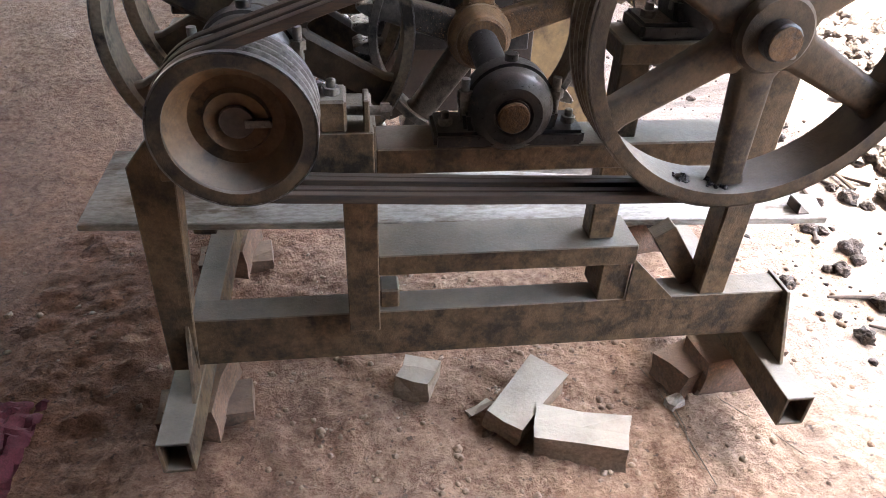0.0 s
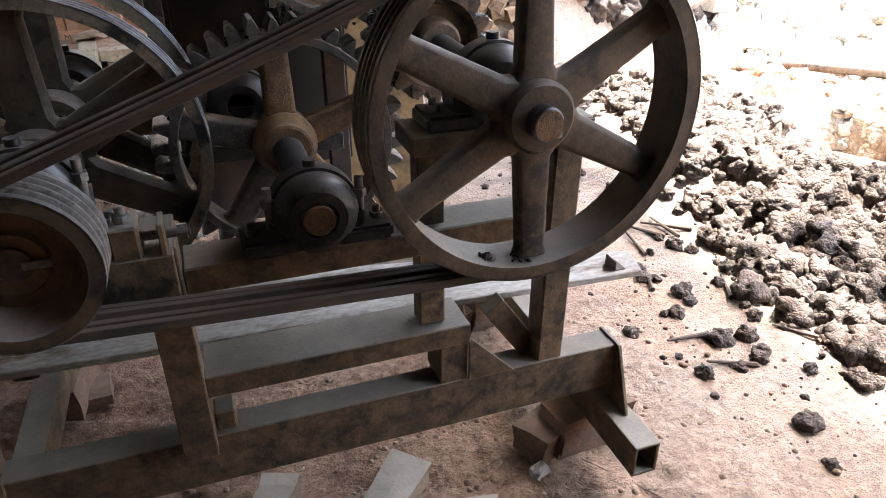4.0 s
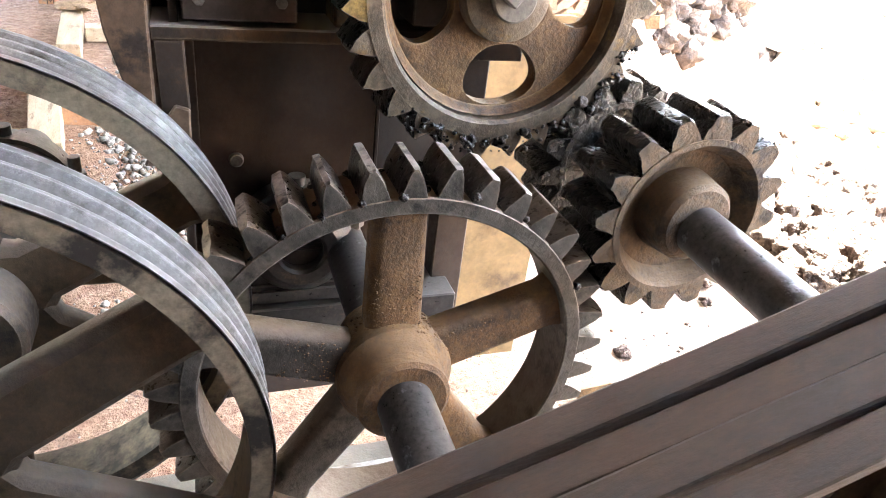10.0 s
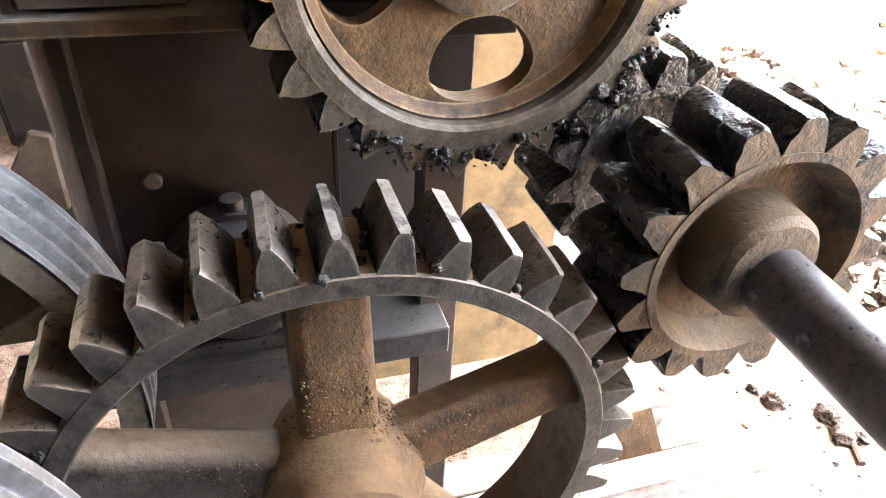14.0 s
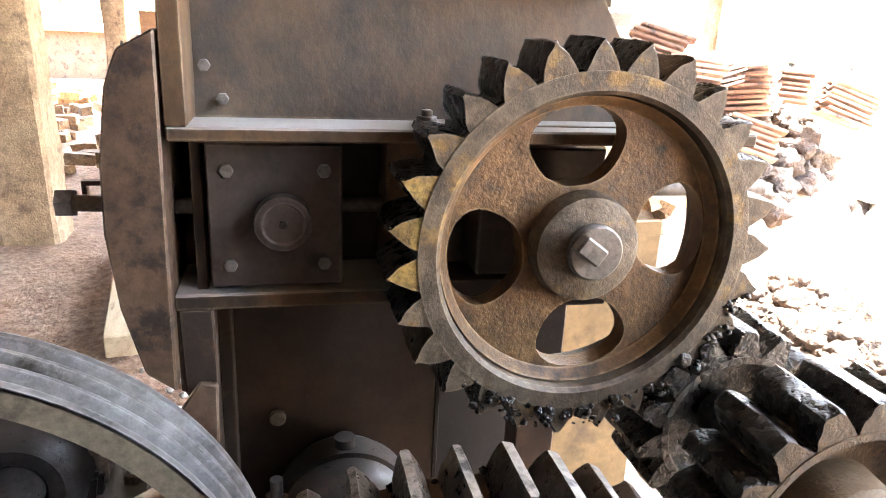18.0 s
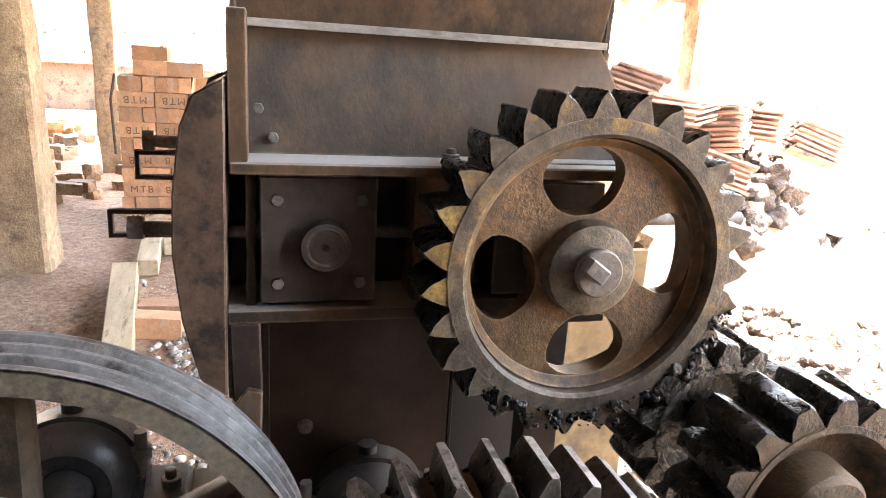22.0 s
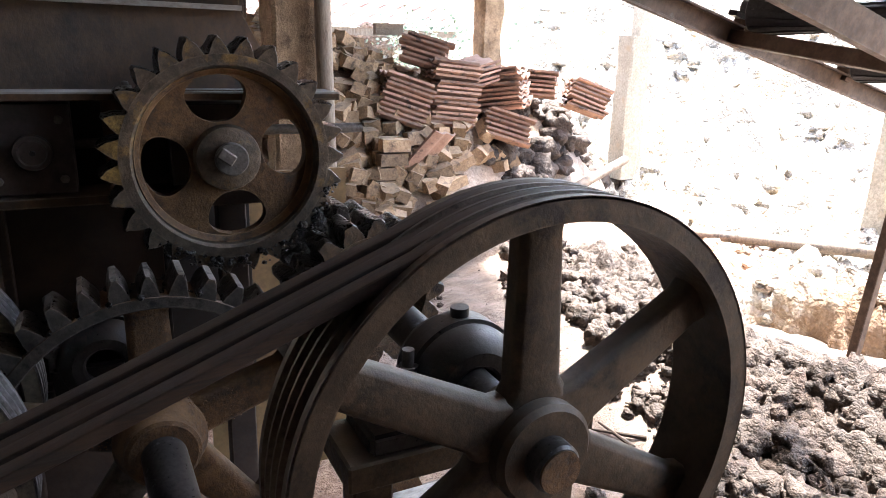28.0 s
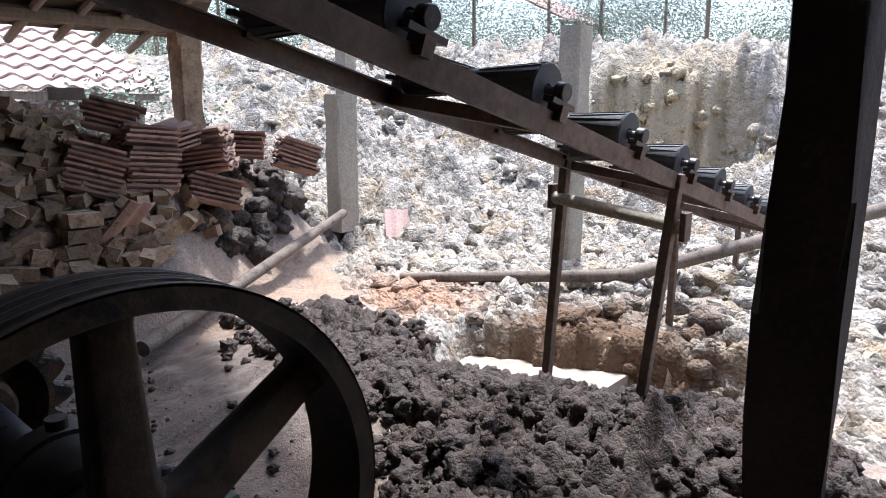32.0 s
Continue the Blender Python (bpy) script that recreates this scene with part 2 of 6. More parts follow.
M_YELLOW = surface("tan_painted_plate", (0.17, 0.11, 0.05), (0.33, 0.215, 0.10), 4, 60, (0.5, 0.8), 0.0, 0.2, 0.001, (0.12, 0.08, 0.045), 0.6, grain=0.25, grime=0.3)
M_SHAFT = surface("dark_turned_shaft", (0.02, 0.019, 0.02), (0.10, 0.095, 0.092), 18, 160, (0.25, 0.55), 0.3, 0.3, 0.0008, (0.30, 0.32, 0.35), 0.66)
M_BLACK = surface("black_steel_plate", (0.026, 0.018, 0.014), (0.075, 0.048, 0.035), 5, 160, (0.6, 0.9), 0.0, 0.3, 0.001, (0.10, 0.055, 0.03), 0.66, (0.16, 0.115, 0.08), 0.3, grain=0.25, grime=0.35, edge=(0.22, 0.17, 0.13), edge_amount=0.7)
M_WEB = surface("dusty_tan_web", (0.09, 0.055, 0.032), (0.22, 0.145, 0.08), 9, 160, (0.5, 0.8), 0.15, 0.3, 0.001, (0.05, 0.037, 0.028), 0.60, (0.40, 0.37, 0.33), 0.5, grain=0.25, grime=0.4)
M_PLATE = surface("brown_stained_plate", (0.035, 0.023, 0.014), (0.19, 0.108, 0.05), 3.2, 120, (0.6, 0.85), 0.0, 0.5, 0.0014, (0.032, 0.022, 0.016), 0.55, (0.45, 0.43, 0.40), 0.9, 0.0, (1, 1, 0.7), grain=0.25, grime=0.55, edge=(0.36, 0.28, 0.19), edge_amount=0.8)
M_BLOCK = surface("dark_grey_block_plate", (0.06, 0.047, 0.041), (0.12, 0.096, 0.083), 8, 160, (0.4, 0.6), 0.3, 0.2, 0.0006, (0.04, 0.03, 0.028), 0.62, grain=0.22, grime=0.3, edge=(0.3, 0.26, 0.23))
M_BEAR = surface("greasy_bearing_housing", (0.014, 0.014, 0.016), (0.055, 0.052, 0.052), 14, 130, (0.25, 0.55), 0.3, 0.5, 0.0012, (0.11, 0.08, 0.06), 0.64, (0.2, 0.185, 0.17), 0.5, grain=0.3, grime=0.4)
M_BELT = surface("worn_rubber_belt", (0.016, 0.013, 0.011), (0.085, 0.056, 0.04), 9, 110, (0.5, 0.8), 0.0, 0.45, 0.001, (0.03, 0.026, 0.024), 0.56, (0.17, 0.125, 0.09), 0.3, 0, (0.3, 3, 3))
M_BOLT = surface("grey_bolt_steel", (0.12, 0.11, 0.10), (0.26, 0.24, 0.22), 40, 200, (0.35, 0.6), 0.5, 0.3, 0.0005)
M_BOARD = surface("whitish_dusty_board", (0.24, 0.215, 0.185), (0.50, 0.465, 0.42), 5, 60, (0.75, 0.95), 0.0, 0.4, 0.001, (0.16, 0.12, 0.09), 0.58, None, 0, 0, (0.6, 1.5, 1.5))
M_SOIL = surface("trodden_red_earth", (0.13, 0.075, 0.047), (0.34, 0.235, 0.16), 1.6, 26, (0.85, 1.0), 0.0, 0.9, 0.012, (0.46, 0.36, 0.28), 0.6)
# First zone: ochre-brown pit, tint darkened to offset the strong sun on it.
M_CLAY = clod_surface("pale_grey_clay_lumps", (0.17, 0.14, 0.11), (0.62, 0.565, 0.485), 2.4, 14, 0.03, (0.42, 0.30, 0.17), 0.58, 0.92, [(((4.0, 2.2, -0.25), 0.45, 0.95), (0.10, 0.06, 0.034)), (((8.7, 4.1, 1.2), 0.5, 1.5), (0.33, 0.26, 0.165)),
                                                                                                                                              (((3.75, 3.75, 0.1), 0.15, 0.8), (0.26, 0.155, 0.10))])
M_MUD = clod_surface("wet_brown_mud", (0.030, 0.021, 0.016), (0.098, 0.066, 0.048), 5, 46, 0.008, (0.080, 0.044, 0.031), 0.6, 0.74)
M_HEAPBRICK = surface("grey_brown_unfired_brick", (0.26, 0.155, 0.085), (0.60, 0.405, 0.24), 12, 110, (0.85, 1.0), 0.0, 0.7, 0.003, (0.15, 0.10, 0.07), 0.6, (0.5, 0.42, 0.33), 0.3, 0.55, grain=0.35, grime=0.35)
M_MUDBRICK = surface("muddy_stained_brick", (0.07, 0.042, 0.028), (0.19, 0.115, 0.075), 14, 110, (0.8, 1.0), 0.0, 0.7, 0.003, (0.24, 0.11, 0.06), 0.64, (0.3, 0.22, 0.16), 0.4)
M_BRICKRAW = surface("grey_green_brick", (0.17, 0.115, 0.075), (0.36, 0.27, 0.19), 12, 110, (0.8, 1.0), 0.0, 0.5, 0.002, (0.2, 0.14, 0.10), 0.62, (0.52, 0.46, 0.38), 0.75, 0.2)
M_BRICK = surface("fired_orange_brick", (0.44, 0.20, 0.105), (0.70, 0.39, 0.215), 8, 110, (0.8, 1.0), 0.0, 0.4, 0.0015, (0.40, 0.34, 0.30), 0.62, None, 0, 0.45, grain=0.3, grime=0.15)
M_TILE = surface("weathered_clay_tile", (0.30, 0.15, 0.10), (0.58, 0.37, 0.27), 6, 70, (0.7, 0.95), 0.0, 0.5, 0.002, (0.075, 0.06, 0.052), 0.6, (0.5, 0.42, 0.37), 0.3, 0.6, grain=0.3)
M_ROOFTILE = surface("pink_roof_tile", (0.42, 0.26, 0.21), (0.62, 0.44, 0.38), 3, 40, (0.7, 0.95), 0.0, 0.3, 0.002, (0.32, 0.22, 0.19), 0.66, None, 0, 0.25)
M_CONC = surface("rough_concrete_post", (0.27, 0.225, 0.16), (0.48, 0.42, 0.33), 4, 60, (0.8, 1.0), 0.0, 0.6, 0.004, (0.36, 0.28, 0.19), 0.62)
M_STONE = surface("laterite_stone_post", (0.21, 0.13, 0.072), (0.46, 0.325, 0.20), 6, 90, (0.85, 1.0), 0.0, 0.9, 0.008, (0.17, 0.115, 0.075), 0.6, grain=0.28, grime=0.35)
M_WOOD = surface("weathered_grey_wood", (0.17, 0.125, 0.09), (0.36, 0.29, 0.22), 9, 80, (0.7, 0.95), 0.0, 0.4, 0.002, (0.12, 0.085, 0.06), 0.62, None, 0, 0.2, (4, 4, 0.5))
# Near-black base colour standing in for the shade inside the housing recess.
M_RECESS = surface("recess_shade_black", (0.008, 0.0065, 0.006), (0.026, 0.019, 0.015), 6, 120, (0.7, 0.95), 0.0, 0.4, 0.001)
# Roof board colour darkened so that less light bounces inside the shed.
M_DECK = surface("dark_low_bounce_brown", (0.055, 0.04, 0.028), (0.15, 0.11, 0.078), 6, 60, (0.8, 1.0), 0.0, 0.5, 0.003, (0.03, 0.024, 0.02), 0.6)
M_POLE = surface("dark_weathered_pole", (0.085, 0.062, 0.045), (0.24, 0.185, 0.14), 7, 70, (0.7, 0.95), 0.0, 0.5, 0.003, (0.06, 0.05, 0.042), 0.58)
# Dark wet timber, its colour deepened for the unlit side facing the shed.
M_DARKPOST = surface("dark_wet_shaded_timber", (0.03, 0.024, 0.02), (0.085, 0.065, 0.052), 5, 60, (0.8, 1.0), 0.0, 0.7, 0.006, (0.13, 0.10, 0.08), 0.66)
M_RUSTBEAM = surface("rusted_channel_steel", (0.085, 0.052, 0.036), (0.22, 0.145, 0.10), 7, 90, (0.5, 0.8), 0.2, 0.4, 0.001, (0.27, 0.23, 0.19), 0.68, grain=0.25, grime=0.45, edge=(0.34, 0.28, 0.23))
M_RUBBER = surface("ribbed_black_rubber", (0.03, 0.03, 0.032), (0.10, 0.10, 0.10), 12, 90, (0.5, 0.8), 0.0, 0.3, 0.001, (0.25, 0.24, 0.22), 0.7)
M_CLOTH = surface("maroon_cloth", (0.055, 0.009, 0.016), (0.14, 0.03, 0.042), 10, 220, (0.9, 1.0), 0.0, 0.6, 0.002)
M_LEAF = surface("green_leaf", (0.028, 0.055, 0.03), (0.075, 0.12, 0.06), 5, 40, (0.5, 0.8), 0.0, 0.2, 0.001, None, 0.6, None, 0, 0.4)
M_WATER = surface("muddy_water", (0.40, 0.33, 0.26), (0.50, 0.43, 0.35), 2, 9, (0.04, 0.12), 0.0, 0.15, 0.002)
# Brown kept dark so the unseen walls bounce little light.
M_WALLS = surface("dark_low_bounce_wall", (0.06, 0.042, 0.03), (0.15, 0.108, 0.08), 3, 40, (0.85, 1.0), 0.0, 0.4, 0.003, (0.16, 0.10, 0.07), 0.62)


# ---- builders ----
class Mesh:
    """Verts and faces gathered in world metres."""

    def __init__(self):
        self.v, self.f = [], []

    def add(self, verts, faces):
        n = len(self.v)
        self.v += [tuple(p) for p in verts]
        self.f += [tuple(n + i for i in f) for f in faces]
        return self

    def box(self, x0, x1, y0, y1, z0, z1):
        return self.add([(x, y, z) for z in (z0, z1) for y in (y0, y1) for x in (x0, x1)],
                        [(0, 2, 3, 1), (4, 5, 7, 6), (0, 1, 5, 4), (2, 6, 7, 3), (0, 4, 6, 2), (1, 3, 7, 5)])

    def prism(self, poly, axis, a, b):
        """A polygon (x,z along 'y'; y,z along 'x'; x,y along 'z') swept from a to b."""
        put = {"y": lambda p, t: (p[0], t, p[1]), "x": lambda p, t: (t, p[0], p[1]), "z": lambda p, t: (p[0], p[1], t)}[axis]
        n = len(poly)
        return self.add([put(p, a) for p in poly] + [put(p, b) for p in poly],
                        [tuple(range(n - 1, -1, -1)), tuple(range(n, 2 * n))] + [(i, (i + 1) % n, n + (i + 1) % n, n + i) for i in range(n)])

    def lathe(self, p0, p1, prof, n=32, closed=True, phase=0.0):
        """Turns a profile of (radius, metres along p0-p1) round that axis. closed: the profile is a ring."""
        p0, p1 = Vector(p0), Vector(p1)
        w = (p1 - p0).normalized()
        u = w.orthogonal().normalized() if abs(w.y) < 0.9 else (Vector((1, 0, 0)) - w * w.x).normalized()
        v = w.cross(u)
        m = len(prof)
        verts = [p0 + w * h + (u * math.cos(phase + 2 * math.pi * k / n) + v * math.sin(phase + 2 * math.pi * k / n)) * r for k in range(n) for r, h in prof]
        faces = [(k * m + i, k * m + (i + 1) % m, ((k + 1) % n) * m + (i + 1) % m, ((k + 1) % n) * m + i)
                 for k in range(n) for i in range(m if closed else m - 1)]
        if not closed:
            faces += [tuple(k * m for k in range(n)), tuple(k * m + m - 1 for k in range(n - 1, -1, -1))]
        return self.add(verts, faces)

    def cyl(self, p0, p1, r, n=24, r2=None, chamfer=0.0):
        d = (Vector(p1) - Vector(p0)).length
        r2 = r if r2 is None else r2
        prof = [(r - chamfer, 0), (r, chamfer), (r2, d - chamfer), (r2 - chamfer, d)] if chamfer else [(r, 0), (r2, d)]
        return self.lathe(p0, p1, prof, n, False)

    def beam(self, p0, p1, w, h, up=(0, 0, 1), w2=None, h2=None):
        """A bar of width w and height h from p0 to p1."""
        p0, p1 = Vector(p0), Vector(p1)
        d = (p1 - p0).normalized()
        s = d.cross(Vector(up)).normalized()
        t = s.cross(d)
        w2, h2 = w2 or w, h2 or h
        return self.add([p + s * (a * ww / 2) + t * (b * hh / 2) for p, ww, hh in ((p0, w, h), (p1, w2, h2)) for a, b in ((-1, -1), (1, -1), (1, 1), (-1, 1))],
                        [(0, 1, 2, 3), (7, 6, 5, 4), (0, 4, 5, 1), (1, 5, 6, 2), (2, 6, 7, 3), (3, 7, 4, 0)])

    def tube(self, sec, thick, axis, a, b):
        """A hollow rectangular tube: sec = (u0, u1, v0, v1) swept along an axis."""
        u0, u1, v0, v1 = sec
        t = thick
        put = {"y": lambda p, h: (p[0], h, p[1]), "x": lambda p, h: (h, p[0], p[1]), "z": lambda p, h: (p[0], p[1], h)}[axis]
        o, i = [(u0, v0), (u1, v0), (u1, v1), (u0, v1)], [(u0 + t, v0 + t), (u1 - t, v0 + t), (u1 - t, v1 - t), (u0 + t, v1 - t)]
        vs = [put(p, h) for h in (a, b) for p in o + i]
        fs = []
        for k in range(4):
            n = (k + 1) % 4
            fs += [(k, n, 8 + n, 8 + k), (4 + k, 12 + k, 12 + n, 4 + n), (k, 4 + k, 4 + n, n), (8 + k, 8 + n, 12 + n, 12 + k)]
        return self.add(vs, fs)

    def sweep(self, p0, p1, sec, side, up):
        """A section of (side, up) offsets swept from p0 to p1."""
        n = len(sec)
        vs = [p + side * u + up * v for p in (p0, p1) for u, v in sec]
        return self.add(vs, [tuple(range(n - 1, -1, -1)), tuple(range(n, 2 * n))] + [(i, (i + 1) % n, n + (i + 1) % n, n + i) for i in range(n)])

    def lump(self, c, r, seed, squash=0.75, rough=0.35, sub=1):
        vs, fs = ICO[sub]
        o = Vector((seed * 1.37, seed * 0.71, seed * 2.13))
        return self.add([Vector(c) + Vector((p.x, p.y, p.z * squash)) * r * (1 + rough * noise.noise(p * 1.6 + o) + rough * 0.6 * noise.noise(p * 3.7 + o) + (rough * 0.5 * noise.noise(p * 7.5 + o) if sub > 1 else 0)) for p in vs], fs)

    def moved(self, m):
        self.v = [tuple(m @ Vector(p)) for p in self.v]
        return self

    def data(self, name):
        me = bpy.data.meshes.new(name)
        me.from_pydata(self.v, [], self.f)
        me.validate()
        return me


def _ico(sub):
    bm = bmesh.new()
    bmesh.ops.create_icosphere(bm, subdivisions=sub, radius=1)
    bm.verts.index_update()
    out = [v.co.copy() for v in bm.verts], [tuple(v.index for v in f.verts) for f in bm.faces]
    bm.free()
    return out


ICO = {k: _ico(k) for k in (1, 2, 3)}
ORIGIN = {}


def thing(name, at, label, category, group="", kind=""):
    ob = new(name)
    ob.location = at
    ob.empty_display_size = 0.05
    ORIGIN[ob.name] = Vector(at)
    return tagged(ob, label, category, group, kind)


def finish(me, bevel=0.0, smooth=True, seg=1, recalc=True, sharp=32):
    bm = bmesh.new()
    bm.from_mesh(me)
    if recalc:
        bmesh.ops.remove_doubles(bm, verts=bm.verts, dist=1e-6)
        bmesh.ops.recalc_face_normals(bm, faces=bm.faces)
    if bevel:
        es = [e for e in bm.edges if len(e.link_faces) == 2 and e.calc_face_angle(0) > radians(38)]
        bmesh.ops.bevel(bm, geom=es, offset=bevel, segments=seg, affect="EDGES", clamp_overlap=True)
    for f in bm.faces:
        f.smooth = smooth
    for e in bm.edges:
        e.smooth = not (len(e.link_faces) == 2 and e.calc_face_angle(0) > radians(sharp))
    bm.to_mesh(me)
    bm.free()


def part(name, mesh, material, parent=None, label="", bevel=0.0, seg=1, sharp=32):
    """Links one gathered mesh as one object under a thing or a part."""
    at = ORIGIN[parent.name] if parent else Vector((0, 0, 0))
    me = mesh.data(name)
    me.transform(Matrix.Translation(-at))
    finish(me, bevel, True, seg, True, sharp)
    me.materials.append(material)
    ob = new(name, me)
    if parent:
        ob.parent = parent
    ORIGIN[ob.name] = at
    if label:
        ob["label"] = label
    return ob


def alone(name, mesh, material, label, category, group="", kind="", bevel=0.0, at=None, seg=1, sharp=32):
    """A thing of one mesh, with its origin at its base."""
    if at is None:
        vs = np.array(mesh.v)
        at = ((vs[:, 0].min() + vs[:, 0].max()) / 2, (vs[:, 1].min() + vs[:, 1].max()) / 2, vs[:, 2].min())
    me = mesh.data(name)
    me.transform(Matrix.Translation(-Vector(at)))
    if kind == "stuff":
        me.polygons.foreach_set("use_smooth", [True] * len(me.polygons))
    else:
        finish(me, bevel, True, seg, True, sharp)
    me.materials.append(material)
    ob = new(name, me)
    ob.location = at
    ORIGIN[ob.name] = Vector(at)
    return tagged(ob, label, category, group, kind)


def shared(name, me, parent, m):
    """A piece on shared mesh data, at the pose m in the world."""
    ob = new(name, me)
    ob.parent = parent
    ob.matrix_basis = Matrix.Translation(-ORIGIN[parent.name]) @ m
    ORIGIN[ob.name] = ORIGIN[parent.name]
    return ob


def hexbolt(parent, p, d, r=0.009, h=0.008, shank=0.0, name="bolt", mat=None):
    p, d = Vector(p), Vector(d).normalized()
    m = Mesh().cyl(p, p + d * h, r, 6)
    if shank:
        m.cyl(p + d * h * 0.9, p + d * (h + shank), r * 0.55, 12, None, 0.001)
    return part(name, m, mat or M_BOLT, parent, bevel=0.0008)


def smooth01(a):
    a = min(1.0, max(0.0, a))
    return a * a * (3 - 2 * a)


# ---- ground ----
def fbm(x, y, s, k=0.0):
    p = Vector((x * s, y * s, k))
    return noise.noise(p) + 0.5 * noise.noise(p * 2.1) + 0.25 * noise.noise(p * 4.3)


def bump2(x, y, cx, cy, rx, ry, turn=0.0):
    c, s = math.cos(radians(turn)), math.sin(radians(turn))
    u, v = ((x - cx) * c + (y - cy) * s) / rx, (-(x - cx) * s + (y - cy) * c) / ry
    return math.exp(-(u * u + v * v))


def ground_z(x, y):
    r, ang = math.hypot(x - 1, y - 1), math.degrees(math.atan2(y - 1, x - 1))
    z = 0.30 * smooth01((y - 2.0) / 2.4) * smooth01((1.6 - x) / 0.8)
    z += 0.20 * bump2(x, y, 2.45, 1.95, 0.34, 1.0, 28) + 0.12 * bump2(x, y, 2.5, 3.0, 0.4, 0.6, 20)
    z += 0.58 * bump2(x, y, 3.55, 5.38, 0.55, 0.36, -8)
    z += 0.16 * bump2(x, y, 2.75, 1.05, 0.35, 0.55, 10)
    pu, pv = (x - 4.02) * 0.925 + (y - 2.25) * 0.38, (x - 4.02) * 0.38 - (y - 2.25) * 0.925
    z -= 0.42 * smooth01((0.07 * fbm(x, y, 3.0, 2.0) + 0.045 * fbm(x, y, 10.0, 2.0) - pu) / 0.16) * smooth01((pu + 0.95) / 0.4) * smooth01((0.95 - abs(pv)) / 0.25)
    z += 0.98 * smooth01((y - 4.0 - 0.45 * max(0.0, x - 2.5)) / 1.0) * smooth01((6.6 - y) / 0.8) * smooth01((x - 1.0) / 0.35) * (smooth01((3.4 - x) / 0.7) * (1 + 0.32 * smooth01((2.3 - x) / 0.6) * smooth01((y - 4.7) / 0.5)) + 0.40 * smooth01((x - 2.7) / 0.7) * smooth01((4.7 - x) / 0.8))
    side = smooth01((86 - ang) / 14) * smooth01((ang + 62) / 20)
    cut = smooth01((ang - 11) / 3) * smooth01((31 - ang) / 5)
    step = 0.30 * smooth01((r - 5.4) / 2.6) + 0.62 * smooth01((r - 8.0 - 0.45 * noise.noise(Vector((ang * 0.22, 0, 2))) - 0.22 * noise.noise(Vector((ang * 1.1, 0, 5)))) / 0.4) + 0.08 * smooth01((r - 8.4) / 2)
    z += side * (1.9 * (cut * step + (1 - cut) * smooth01((r - 5.4) / 5.0)) + 0.06 * max(0.0, min(r, 40) - 9))
    z += side * 0.35 * fbm(x, y, 0.55, 3.0) * smooth01((r - 5.2) / 2.5)
    z += 0.25 * smooth01((ang - 80) / 20) * smooth01((r - 6) / 4)
    lumpy = 0.012 + 0.05 * smooth01((x - 1.5) / 0.7) + 0.05 * side * smooth01((r - 4.5) / 2)
    return z + lumpy * fbm(x, y, 5.0) * 0.6 + 0.006 * fbm(x, y, 16.0, 7.0)


def spread(lo, hi, a, b, step, growth=1.16):
    mid = list(np.arange(a, b + 1e-6, step))
    out, s = [], step
    p = b
    while p < hi:
        s *= growth
        p += s
        out.append(p)
    left, s, p = [], step, a
    while p > lo:
        s *= growth
        p -= s
        left.append(p)
    return left[::-1] + mid + out


def under_bank(x, y):
    """1 where the bank's own clods lie over the sheet."""
    r, ang = math.hypot(x - 1, y - 1), math.degrees(math.atan2(y - 1, x - 1))
    return smooth01((r - 5.6) / 0.6) * smooth01((15.6 - r) / 0.8) * smooth01((ang + 12) / 3) * smooth01((80 - ang) / 4)


gx, gy = spread(-400, 400, -1.6, 5.2, 0.045, 1.11), spread(-400, 400, 0.2, 6.2, 0.045, 1.11)
gm = Mesh()
gm.add([(x, y, ground_z(x, y) - 0.45 * under_bank(x, y)) for y in gy for x in gx],
       [(j * len(gx) + i, j * len(gx) + i + 1, (j + 1) * len(gx) + i + 1, (j + 1) * len(gx) + i) for j in range(len(gy) - 1) for i in range(len(gx) - 1)])


